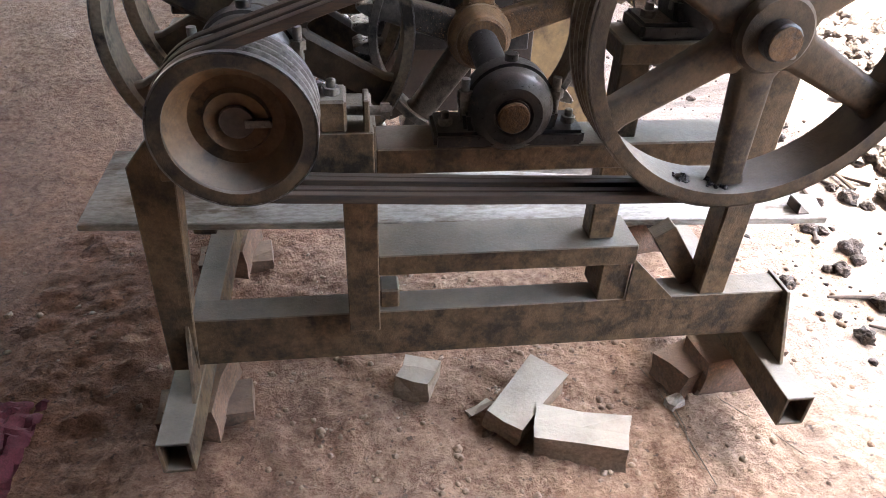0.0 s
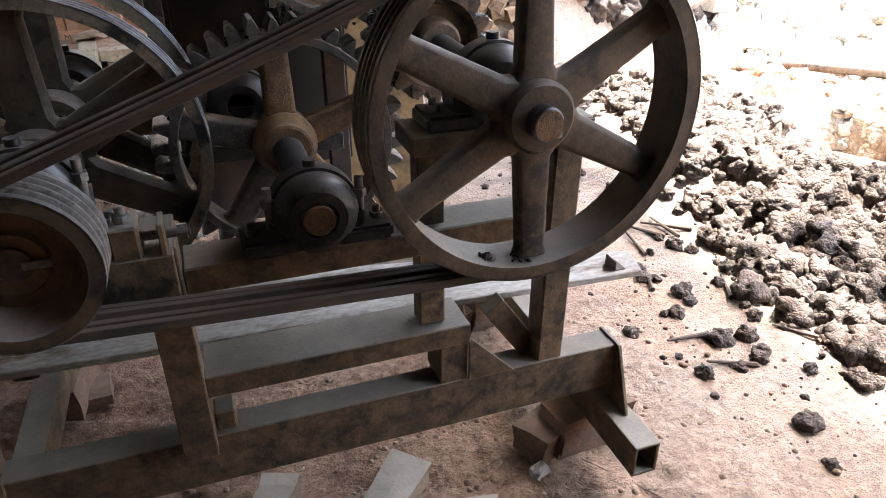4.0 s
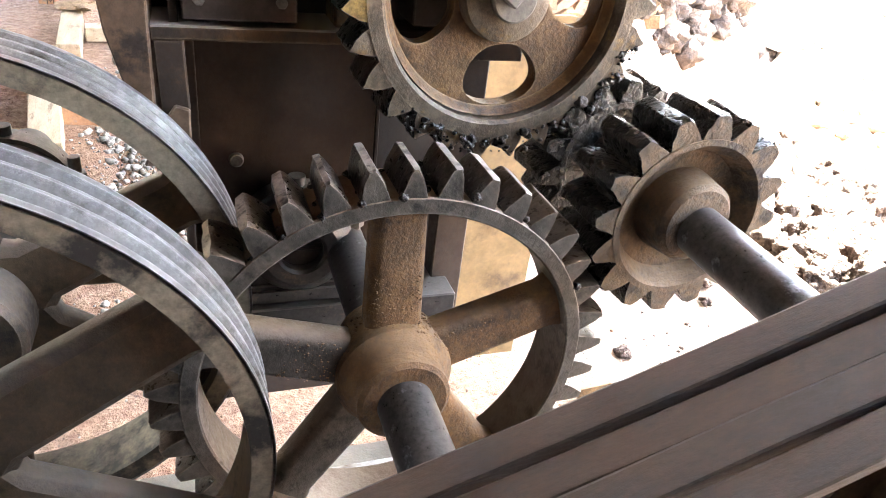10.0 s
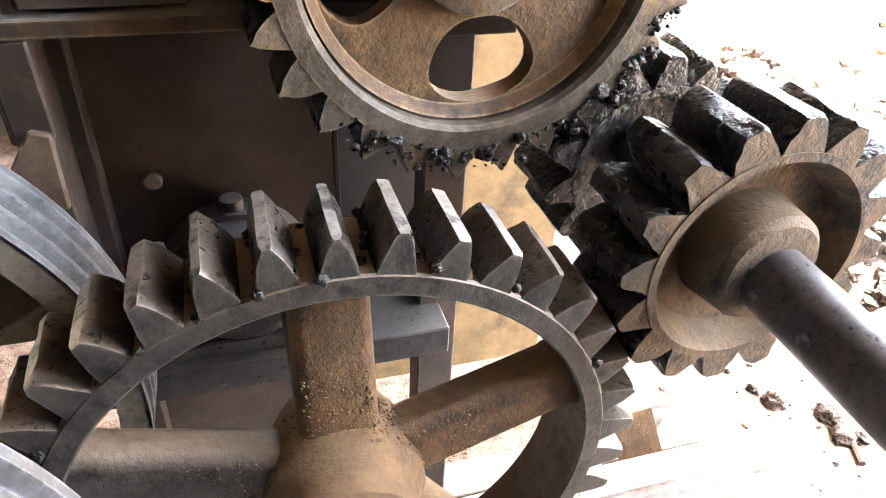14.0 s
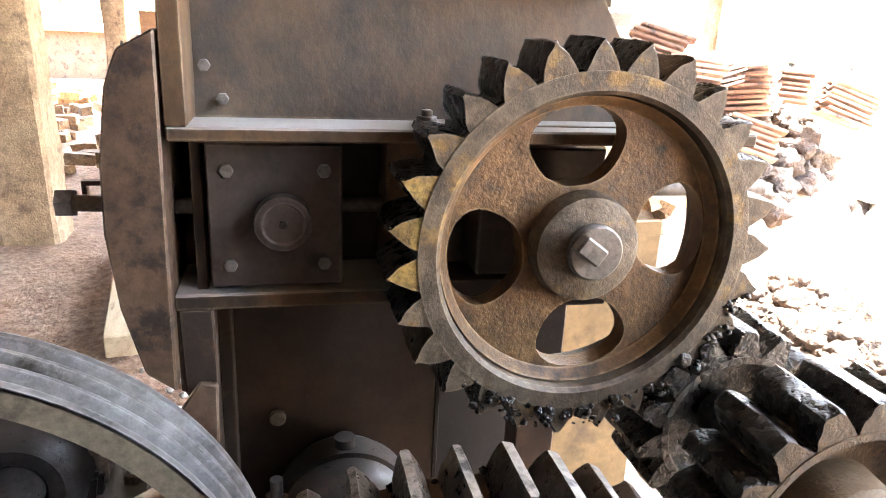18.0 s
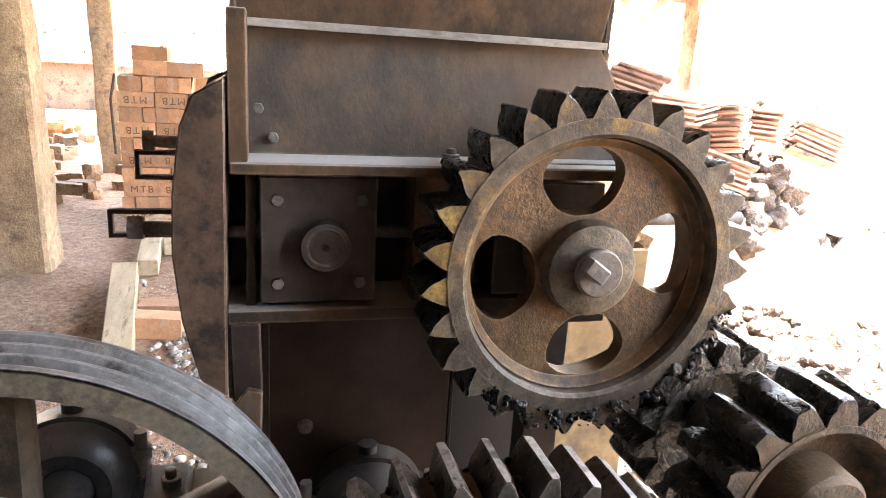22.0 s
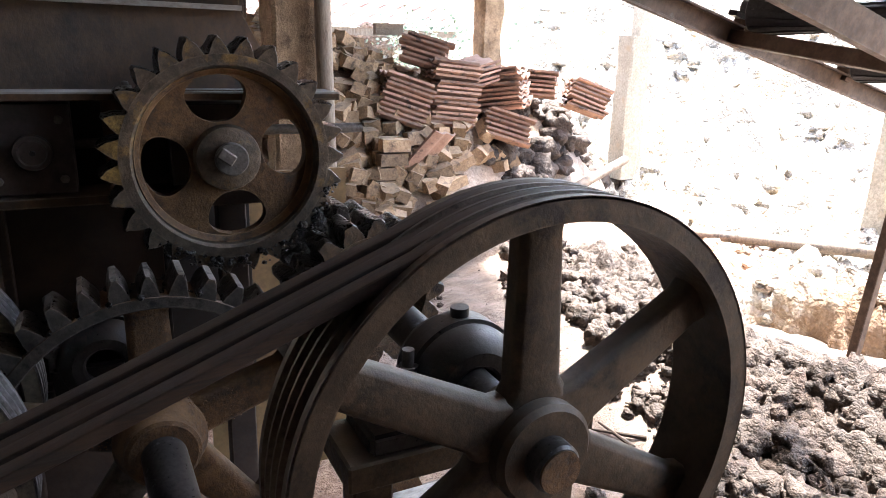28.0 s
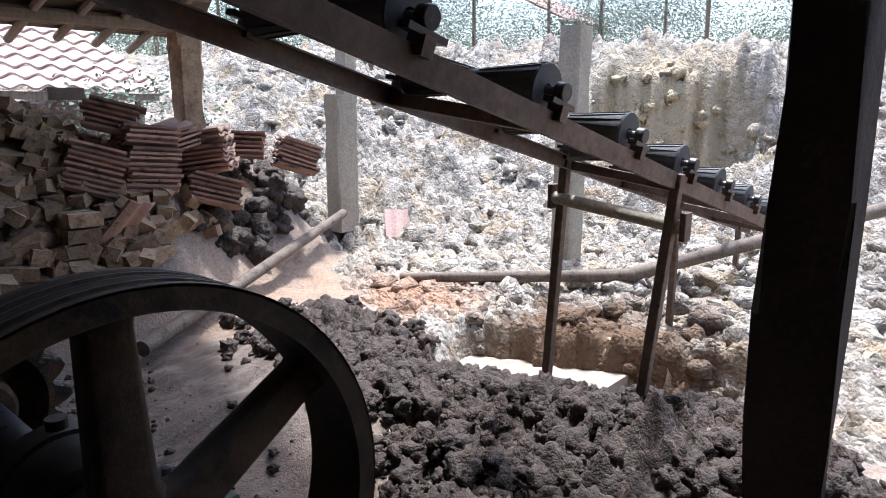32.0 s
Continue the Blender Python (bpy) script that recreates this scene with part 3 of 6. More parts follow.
def ground_material():
    m, nt, bsdf = nodes_of("earth_floor")
    geo = nt.nodes.new("ShaderNodeNewGeometry")
    sep = nt.nodes.new("ShaderNodeSeparateXYZ")
    nt.links.new(geo.outputs["Position"], sep.inputs[0])
    big, mid_, small = noise_tex(nt, 0.9, 6), noise_tex(nt, 7, 7, 0.68), noise_tex(nt, 38, 6, 0.72)
    red = mix_col(nt, 0.5, ramp(nt, big, [(0.3, (0.125, 0.054, 0.030)), (0.7, (0.33, 0.17, 0.098))]), ramp(nt, mid_, [(0.32, (0.08, 0.036, 0.021)), (0.66, (0.41, 0.235, 0.14))]))
    pale = mix_col(nt, 0.5, ramp(nt, big, [(0.3, (0.22, 0.155, 0.12)), (0.7, (0.38, 0.30, 0.25))]), ramp(nt, mid_, [(0.32, (0.15, 0.105, 0.08)), (0.68, (0.47, 0.39, 0.335))]))
    pale = mix_col(nt, ramp(nt, noise_tex(nt, 0.45, 5, 0.6, (1, 1, 1), 9), [(0.5, (0, 0, 0)), (0.62, (1, 1, 1))]), pale, (0.40, 0.25, 0.15))
    edge = nt.nodes.new("ShaderNodeMath")
    edge.operation = "MULTIPLY_ADD"
    nt.links.new(big, edge.inputs[0])
    edge.inputs[1].default_value = 1.6
    nt.links.new(sep.outputs[0], edge.inputs[2])
    fx = nt.nodes.new("ShaderNodeMapRange")
    nt.links.new(edge.outputs[0], fx.inputs[0])
    fx.inputs[1].default_value, fx.inputs[2].default_value = 1.5, 2.3
    col = mix_col(nt, fx.outputs[0], red, pale)
    col = mix_col(nt, 0.4, col, ramp(nt, small, [(0.36, (0.08, 0.042, 0.026)), (0.64, (0.56, 0.41, 0.29))]))
    specks = ramp(nt, noise_tex(nt, 55, 3, 0.5, (1, 1, 1), 21), [(0.64, (0, 0, 0)), (0.70, (1, 1, 1))])
    col = mix_col(nt, num(nt, "MULTIPLY", specks, 0.7), col, (0.06, 0.04, 0.03))
    far = nt.nodes.new("ShaderNodeVectorMath")
    far.operation = "DISTANCE"
    nt.links.new(geo.outputs["Position"], far.inputs[0])
    far.inputs[1].default_value = (2.0, 3.25, 0.0)
    wet = nt.nodes.new("ShaderNodeMath")
    wet.operation = "MULTIPLY_ADD"
    nt.links.new(big, wet.inputs[0])
    wet.inputs[1].default_value = 1.2
    nt.links.new(far.outputs["Value"], wet.inputs[2])
    wz = nt.nodes.new("ShaderNodeMapRange")
    nt.links.new(wet.outputs[0], wz.inputs[0])
    wz.inputs[1].default_value, wz.inputs[2].default_value, wz.inputs[3].default_value, wz.inputs[4].default_value = 1.3, 2.1, 1.0, 0.0
    # Left floor: redder earth, its colour also darkened for the weaker light there.
    left_dim = nt.nodes.new("ShaderNodeVectorMath")
    left_dim.operation = "DISTANCE"
    nt.links.new(geo.outputs["Position"], left_dim.inputs[0])
    left_dim.inputs[1].default_value = (-1.7, 1.3, 0.0)
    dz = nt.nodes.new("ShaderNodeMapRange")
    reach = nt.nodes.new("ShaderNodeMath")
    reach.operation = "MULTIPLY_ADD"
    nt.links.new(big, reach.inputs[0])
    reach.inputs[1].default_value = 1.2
    nt.links.new(left_dim.outputs["Value"], reach.inputs[2])
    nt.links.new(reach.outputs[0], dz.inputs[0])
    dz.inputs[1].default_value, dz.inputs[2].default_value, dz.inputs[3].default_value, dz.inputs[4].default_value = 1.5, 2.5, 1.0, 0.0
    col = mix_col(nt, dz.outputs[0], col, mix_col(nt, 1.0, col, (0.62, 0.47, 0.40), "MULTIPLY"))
    streak = ramp(nt, noise_tex(nt, 5, 7, 0.7, (0.6, 2.2, 1), 4), [(0.36, (0.085, 0.06, 0.046)), (0.62, (0.24, 0.185, 0.15))])
    col = mix_col(nt, wz.outputs[0], col, streak)
    nt.links.new(col, bsdf.inputs["Base Color"])
    nt.links.new(ramp(nt, fx.outputs[0], [(0.3, (0.92,) * 3), (0.9, (0.5,) * 3)]), bsdf.inputs["Roughness"])
    h = nt.nodes.new("ShaderNodeMath")
    h.operation = "MULTIPLY_ADD"
    nt.links.new(small, h.inputs[0])
    h.inputs[1].default_value = 0.6
    nt.links.new(mid_, h.inputs[2])
    h2 = nt.nodes.new("ShaderNodeMath")
    h2.operation = "MULTIPLY_ADD"
    nt.links.new(noise_tex(nt, 120, 4, 0.7), h2.inputs[0])
    h2.inputs[1].default_value = 0.22
    nt.links.new(h.outputs[0], h2.inputs[2])
    bump_of(nt, bsdf, h2.outputs[0], 1.0, 0.026)
    return m


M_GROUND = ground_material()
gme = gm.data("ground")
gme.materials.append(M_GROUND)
for p in gme.polygons:
    p.use_smooth = True
tagged(new("ground", gme), "red trodden earth floor turning to pale clay outside", "ground", kind="structure")


# ---- machine frame ----
fr = thing("machine_frame", (0.27, 1.1, 0.12), "dusty brown welded steel channel frame standing on bricks", "machine frame")
FY = 1.06


def channel(x0, x1, y0, depth, z0, z1, t=0.008):
    """A channel with its web to the front and flanges running back."""
    return Mesh().prism([(y0, z0), (y0 + depth, z0), (y0 + depth, z0 + t), (y0 + t, z0 + t), (y0 + t, z1 - t), (y0 + depth, z1 - t), (y0 + depth, z1), (y0, z1)], "x", x0, x1)


part("front_beam", channel(-0.345, 0.905, FY, 0.065, 0.235, 0.353), M_FRAME, fr, bevel=0.002)
part("rear_beam", channel(-0.345, 0.905, 1.62, 0.065, 0.235, 0.353), M_FRAME, fr, bevel=0.002)
for x in (-0.395, 0.87):
    foot = Mesh().tube((x, x + 0.062, 0.12, 0.203), 0.007, "y", 0.888, 1.80)
    part("foot", foot, M_FRAME, fr, "hollow box-section foot", bevel=0.0015)
part("end_plate", Mesh().prism([(0.985, 0.203), (1.13, 0.203), (1.13, 0.358), (1.048, 0.358)], "x", 0.905, 0.913), M_FRAME, fr, bevel=0.001)
part("end_plate", Mesh().prism([(0.985, 0.203), (1.13, 0.203), (1.13, 0.353), (1.048, 0.353)], "x", -0.343, -0.335), M_FRAME, fr, bevel=0.001)
part("column", Mesh().prism([(-0.026, FY - 0.035), (0.034, FY - 0.035), (0.034, FY + 0.03), (0.026, FY + 0.03), (0.026, FY - 0.027), (-0.026, FY - 0.027)], "z", 0.335, 0.778), M_FRAME, fr, bevel=0.002)
part("column", Mesh().prism([(0.448, 1.075), (0.50, 1.075), (0.50, 1.12), (0.448, 1.12)], "z", 0.50, 0.90), M_FRAME, fr, bevel=0.003)
part("column", Mesh().beam((0.738, 1.09, 0.353), (0.745, 1.09, 0.905), 0.06, 0.06, (0, 1, 0)), M_FRAME, fr, bevel=0.004)
part("column", Mesh().beam((0.6, 1.30, 0.353), (0.56, 1.30, 0.60), 0.05, 0.05, (0, 1, 0)), M_FRAME, fr, bevel=0.004)
part("left_leg", Mesh().prism([(-0.388, 0.235), (-0.333, 0.235), (-0.296, 0.752), (-0.335, 0.752), (-0.376, 0.70)], "y", FY - 0.012, FY - 0.004), M_FRAME, fr, bevel=0.002)
part("leg_flange", Mesh().prism([(-0.341, 0.353), (-0.333, 0.353), (-0.296, 0.752), (-0.304, 0.752)], "y", FY - 0.004, FY + 0.055), M_FRAME, fr, bevel=0.002)
part("left_leg", Mesh().beam((-0.41, 1.62, 0.2), (-0.37, 1.62, 0.76), 0.06, 0.06, (0, 1, 0)), M_FRAME, fr, bevel=0.003)
part("top_rail", Mesh().box(0.034, 0.70, FY - 0.01, FY + 0.085, 0.672, 0.722), M_FRAME, fr, bevel=0.003)
part("motor_platform", Mesh().prism([(FY - 0.06, 0.70), (FY - 0.05, 0.70), (FY - 0.05, 0.768), (FY + 0.1, 0.768), (FY + 0.1, 0.778), (FY - 0.06, 0.778)], "x", -0.31, 0.03), M_FRAME, fr, bevel=0.002)
part("shelf", Mesh().prism([(FY - 0.012, 0.453), (FY - 0.004, 0.453), (FY - 0.004, 0.489), (FY + 0.10, 0.489), (FY + 0.10, 0.499), (FY - 0.012, 0.499)], "x", 0.034, 0.545), M_FRAME, fr, "flat shelf channel with greyish dusty top", bevel=0.002)
part("shelf_leg", Mesh().box(0.485, 0.545, FY, FY + 0.09, 0.353, 0.488), M_FRAME, fr, bevel=0.002)
part("gusset", Mesh().prism([(0.547, 0.353), (0.65, 0.353), (0.547, 0.46)], "y", FY - 0.006, FY + 0.002), M_FRAME, fr)
part("brace", Mesh().beam((0.62, 1.12, 0.49), (0.71, 1.12, 0.36), 0.05, 0.04, (0, 1, 0)), M_FRAME, fr, bevel=0.002)
part("weld_block", Mesh().box(0.036, 0.075, FY + 0.01, FY + 0.06, 0.353, 0.40), M_FRAME, fr, bevel=0.004)

# board under the machine
board = Mesh().prism([(-0.565, 1.235), (1.02, 1.155), (1.045, 1.25), (0.75, 1.34), (-0.57, 1.56)], "z", 0.458, 0.474)
alone("board", board, M_BOARD, "long whitish dusty board lying across the machine frame", "board", bevel=0.002)


# ---- wheels ----
def vee_profile(r, w, grooves, depth, inner):
    """A grooved rim: outer radius r, width w, inner radius."""
    pts = [(inner, 0.0), (r, 0.0)]
    land = w * 0.08
    pitch = (w - 2 * land) / grooves
    h = land
    for k in range(grooves):
        pts += [(r, h + pitch * 0.1), (r - depth, h + pitch * 0.34), (r - depth, h + pitch * 0.66), (r, h + pitch * 0.9)]
        h += pitch
    return pts + [(r, w), (inner, w)]


def spoke(c, ang, r0, r1, w0, w1, t, y):
    a = radians(ang)
    d = Vector((math.cos(a), 0, math.sin(a)))
    p0, p1 = Vector((c[0], y, c[1])) + d * r0, Vector((c[0], y, c[1])) + d * r1
    s = Vector((-d.z, 0, d.x))
    sec = [(-0.5, -0.28), (-0.5, 0.28), (-0.36, 0.5), (0.36, 0.5), (0.5, 0.28), (0.5, -0.28), (0.36, -0.5), (-0.36, -0.5)]
    vs, rings = [], [(p0, w0 * 1.5), (p0 + (p1 - p0) * 0.12, w0), (p0 + (p1 - p0) * 0.9, w1), (p1, w1 * 1.25)]
    for p, w in rings:
        vs += [p + s * (u * w) + Vector((0, v * t, 0)) for u, v in sec]
    n = len(sec)
    fs = [tuple(range(n)), tuple(range(4 * n - 1, 3 * n - 1, -1))] + [(k * n + i, k * n + (i + 1) % n, (k + 1) * n + (i + 1) % n, (k + 1) * n + i) for k in range(3) for i in range(n)]
    return Mesh().add(vs, fs)


M_PAINTRIM = surface("worn_black_paint_over_tan", (0.13, 0.105, 0.075), (0.30, 0.25, 0.18), 6, 120, (0.45, 0.7), 0.1, 0.3, 0.0008, (0.022, 0.02, 0.018), 0.57)


def belt_wheel(name, c, y0, r, w, grooves, depth, inner, hub_r, hub_y0, hub_y1, spokes, phase, sw0, sw1, st, label, mat_spoke, group=""):
    ob = thing(name, (c[0], y0, c[1] - r), label, "pulley", group)
    rim = part("rim", Mesh().lathe((c[0], y0, c[1]), (c[0], y0 + w, c[1]), vee_profile(r, w, grooves, depth, inner), 96), M_CAST if grooves == 4 else M_PAINTRIM, ob)
    pr = vee_profile(r + 0.0008, w, grooves, depth, inner)[1:-1]
    part("running_face", Mesh().lathe((c[0], y0, c[1]), (c[0], y0 + w, c[1]), [(q, h) for q, h in pr] + [(q - 0.003, h) for q, h in pr[::-1]], 96), M_WORN if grooves == 3 else M_RIM, rim, "belt-polished grooved face")
    for k in range(spokes):
        part("spoke", spoke(c, phase + 360 / spokes * k, hub_r * 0.85, inner + 0.003, sw0, sw1, st, y0 + w * 0.5), mat_spoke, ob, bevel=0.002)
    hub = Mesh().lathe((c[0], hub_y0, c[1]), (c[0], hub_y1, c[1]), [(0.002, 0), (hub_r - 0.006, 0), (hub_r, 0.006), (hub_r, hub_y1 - hub_y0 - 0.006), (hub_r - 0.006, hub_y1 - hub_y0), (0.002, hub_y1 - hub_y0)], 40)
    part("hub", hub, mat_spoke, ob)
    return ob


FC, FYW = (0.596, 0.9625), 0.889
fly = belt_wheel("drive_pulley", FC, FYW, 0.277, 0.092, 4, 0.016, 0.2525, 0.058, FYW + 0.008, FYW + 0.085, 6, 92, 0.062, 0.05, 0.034,
                 "large six-spoke cast iron belt pulley with dusty brown spokes", M_CAST)
part("key", Mesh().box(FC[0] - 0.006, FC[0] + 0.03, FYW - 0.004, FYW + 0.01, FC[1] - 0.03, FC[1] - 0.018), M_BOLT, fly, bevel=0.002)
sh = thing("pinion_shaft", (0.58, 1.1, 0.935), "dark turned steel shaft between pulley and pinion", "shaft")
part("shaft_body", Mesh().cyl((FC[0], FYW - 0.012, FC[1] - 0.004), (0.576, 1.52, 0.996), 0.028, 32, None, 0.003), M_SHAFT, sh)
part("shaft_end", Mesh().cyl((FC[0], FYW - 0.016, FC[1] - 0.004), (FC[0], FYW - 0.011, FC[1] - 0.004), 0.024, 24), M_RUST, sh)

MC, MY = (-0.170, 0.824), 0.909
mp_ = thing("motor_pulley", (MC[0], MY, MC[1] - 0.12), "small four-groove cast iron pulley with a dished dusty face", "pulley")
mr = part("rim", Mesh().lathe((MC[0], MY, MC[1]), (MC[0], MY + 0.105, MC[1]), vee_profile(0.1187, 0.105, 4, 0.012, 0.097), 80), M_CAST, mp_)
pr_ = vee_profile(0.1195, 0.105, 4, 0.012, 0.097)[1:-1]
part("running_face", Mesh().lathe((MC[0], MY, MC[1]), (MC[0], MY + 0.105, MC[1]), pr_ + [(q - 0.003, h) for q, h in pr_[::-1]], 80), M_WORN, mr, "belt-polished grooved face")
part("web", Mesh().lathe((MC[0], MY, MC[1]), (MC[0], MY + 0.1, MC[1]), [(0.001, 0.044), (0.036, 0.044), (0.046, 0.040), (0.050, 0.047), (0.070, 0.047), (0.084, 0.034), (0.0985, 0.006), (0.0985, 0.09), (0.001, 0.09)], 64), M_WEB, mp_, "dished dusty web")
part("shaft_end", Mesh().cyl((MC[0], MY + 0.038, MC[1]), (MC[0], MY + 0.055, MC[1]), 0.026, 24, None, 0.002), M_BLOCK, mp_)
part("key", Mesh().box(MC[0] + 0.012, MC[0] + 0.05, MY + 0.036, MY + 0.05, MC[1] - 0.008, MC[1] + 0.004), M_BOLT, mp_)
part("shaft", Mesh().cyl((MC[0], MY + 0.09, MC[1]), (MC[0] - 0.01, 1.75, MC[1] + 0.02), 0.024, 24), M_SHAFT, mp_)

# belts
NB = 4
for k in range(NB):
    y = FYW + 0.092 * (0.08 + 0.84 * (k + 0.5) / NB)
    ym = MY + 0.105 * (0.08 + 0.84 * (k + 0.5) / NB)
    off = (0.0, 0.0025, -0.001, 0.003)[k]
    R1, R2 = 0.277 - 0.009 + off, 0.1187 - 0.006 + off
    dx, dz = MC[0] - FC[0], MC[1] - FC[1]
    L = math.hypot(dx, dz)
    th, al = math.atan2(dz, dx), math.acos((R1 - R2) / L)
    path = []
    for i in range(41):
        a = th + al + (2 * math.pi - 2 * al) * i / 40
        path.append((FC[0] + R1 * math.cos(a), y, FC[1] + R1 * math.sin(a), a))
    a_end = th - al
    for i in range(1, 10):
        t = i / 10
        q = (FC[0] + R1 * math.cos(a_end), FC[1] + R1 * math.sin(a_end)), (MC[0] + R2 * math.cos(a_end), MC[1] + R2 * math.sin(a_end))
        sag = -0.006 * math.sin(math.pi * t)
        path.append((q[0][0] * (1 - t) + q[1][0] * t, y * (1 - t) + ym * t, q[0][1] * (1 - t) + q[1][1] * t + sag, a_end))
    for i in range(21):
        a = a_end + 2 * al * i / 20
        path.append((MC[0] + R2 * math.cos(a), ym, MC[1] + R2 * math.sin(a), a))
    for i in range(1, 10):
        t = i / 10
        a = th + al
        q = (MC[0] + R2 * math.cos(a), MC[1] + R2 * math.sin(a)), (FC[0] + R1 * math.cos(a), FC[1] + R1 * math.sin(a))
        path.append((q[0][0] * (1 - t) + q[1][0] * t, ym * (1 - t) + y * t, q[0][1] * (1 - t) + q[1][1] * t - 0.003 * math.sin(math.pi * t), a))
    vs = []
    for (px_, py_, pz_, a) in path:
        o = Vector((math.cos(a), 0, math.sin(a)))
        py_ += 0.0015 * noise.noise(Vector((px_ * 9, k * 5.0, pz_ * 9)))
        for rr, yy in ((0.0056, -0.0096), (0.0068, -0.0074), (0.0069, 0.0072), (0.0054, 0.0096), (-0.008, 0.006), (-0.008, -0.006)):
            vs.append(Vector((px_, py_ + yy, pz_)) + o * rr)
    n = len(path)
    b = Mesh().add(vs, [(i * 6 + j, i * 6 + (j + 1) % 6, ((i + 1) % n) * 6 + (j + 1) % 6, ((i + 1) % n) * 6 + j) for i in range(n) for j in range(6)])
    alone("drive_belt", b, M_BELT, "worn brown-black rubber drive belt round both pulleys", "belt", "drive belts", bevel=0.001)

# twin pulleys behind
for c, y0, ph in (((-0.157, 0.869), 1.20, 91), ((-0.161, 0.874), 1.42, 88)):
    bw = belt_wheel("belt_pulley", c, y0, 0.269 if y0 < 1.3 else 0.272, 0.075, 3, 0.010, 0.2495, 0.062 if y0 < 1.3 else 0.066, y0 - 0.035, y0 + 0.07, 6, ph, 0.07, 0.062, 0.03,
               "six-spoke grey cast iron belt pulley with bright worn grooves", M_CAST, "twin belt pulleys")
    rg = Mesh()
    rng_g = random.Random(int(y0 * 100))
    for k in range(26):
        a = radians(k * 14 + rng_g.uniform(-5, 5))
        rg.lump((c[0] + 0.034 * math.cos(a), y0 - 0.036, c[1] + 0.034 * math.sin(a)), rng_g.uniform(0.004, 0.009), k + 60, 0.8, 0.5, 2)
    part("grease", rg, M_GREASE, bw, "black grease round the shaft", sharp=120)
ls = thing("lay_shaft", (-0.125, 1.4, 0.875), "worn grey steel shaft carrying the twin belt pulleys", "shaft")
part("shaft_body", Mesh().cyl((-0.157, 1.08, 0.868), (-0.162, 1.85, 0.882), 0.03, 32, None, 0.003), M_SHAFT, ls)


# ---- gears ----
def tooth_mesh(name, r_root, r_tip, wb, wt, width, seed, mat, face, worn=0.0012):
    """One tooth on the +x side of a gear whose axis is y, its flanks bowed and its edges worn uneven."""
    m = Mesh()
    rng = random.Random(seed)
    vs, h = [], r_tip - r_root
    rings = (0.001, 0.005, width * 0.28, width * 0.5, width * 0.72, width - 0.005, width - 0.001)
    for i, y in enumerate(rings):
        sh_ = 0.0014 if i in (0, 6) else 0.0
        side = [(-0.004, wb), (0.28 * h, wb * 0.80 + wt * 0.20), (0.62 * h, wb * 0.47 + wt * 0.53), (0.9 * h, wt * 1.12), (h, wt * 0.8)]
        row = [(r, -w / 2) for r, w in side] + [(r, w / 2) for r, w in side[::-1]]
        for k, (r, w) in enumerate(row):
            deep = 0 if k in (0, 9) else 1
            j = worn * deep * noise.noise(Vector((seed * 3.1 + k * 1.7, y * 60, 0.5))) + rng.uniform(-0.3, 0.3) * worn * deep
            vs.append((r_root + r - sh_ * deep * (k in (3, 4, 5, 6)) + j, y, w - math.copysign(sh_ * deep, w) + j * 0.8))
    n, q = 10, len(rings)
    fs = [tuple(range(n - 1, -1, -1)), tuple(range((q - 1) * n, q * n))] + [(k * n + i, k * n + (i + 1) % n, (k + 1) * n + (i + 1) % n, (k + 1) * n + i) for k in range(q - 1) for i in range(n)]
    me = m.add(vs, fs).data(name)
    finish(me, 0.0, True)
    for mm in (mat, face, M_TIP):
        me.materials.append(mm)
    for p in me.polygons:
        p.material_index = 1 if abs(p.normal.y) > 0.7 else (2 if p.normal.x > 0.8 and mat is not M_GREASE else 0)
    return me


def put_teeth(parent, c, y0, n, phase, r_root, r_tip, wb, wt, width, mats, face, worn=0.0012):
    data = [tooth_mesh("tooth", r_root, r_tip + 0.0012 * (k % 3 - 1), wb, wt * (0.85 + 0.15 * (k % 4)), width, 7 + k, mats[k % len(mats)], face, worn) for k in range(6)]
    for k in range(n):
        shared("tooth", data[(k * 5 + k // 4) % 6], parent, Matrix.Translation((c[0], y0, c[1])) @ Matrix.Rotation(-radians(phase + 360 / n * k), 4, "Y"))


AC, AY = (0.254, 0.8125), 1.335
ga = thing("large_gear", (AC[0], AY, AC[1] - 0.2515), "large five-spoke steel spur gear with greasy teeth", "gear")
part("rim", Mesh().lathe((AC[0], AY, AC[1]), (AC[0], AY + 0.072, AC[1]), [(0.203, 0), (0.2215, 0), (0.2215, 0.071), (0.203, 0.071)], 108), M_GEAR, ga, bevel=0.002)
for k in range(5):
    part("spoke", spoke(AC, 91 + 72 * k, 0.035, 0.206, 0.062, 0.056, 0.04, AY + 0.034), M_RUST if k in (0, 3, 4) else M_GEAR, ga, bevel=0.003)
part("hub", Mesh().lathe((AC[0] - 0.001, AY - 0.040, AC[1] + 0.004), (AC[0], AY + 0.09, AC[1]), [(0.001, 0), (0.045, 0), (0.050, 0.004), (0.051, 0.022), (0.064, 0.042), (0.064, 0.09), (0.05, 0.122), (0.001, 0.122)], 48), M_RUST, ga, "hub caked with brown dust")
put_teeth(ga, AC, AY, 38, 89.7, 0.2215, 0.2515, 0.028, 0.0095, 0.071, (M_TOOTH,), M_GEAR)
s1 = thing("gear_shaft", (0.26, 1.2, 0.76), "blue-black greasy steel shaft of the large gear", "shaft")
part("shaft_body", Mesh().cyl((0.2635, 1.043, 0.781), (AC[0] - 0.001, AY - 0.03, AC[1] + 0.004), 0.030, 32), M_SHAFT, s1)
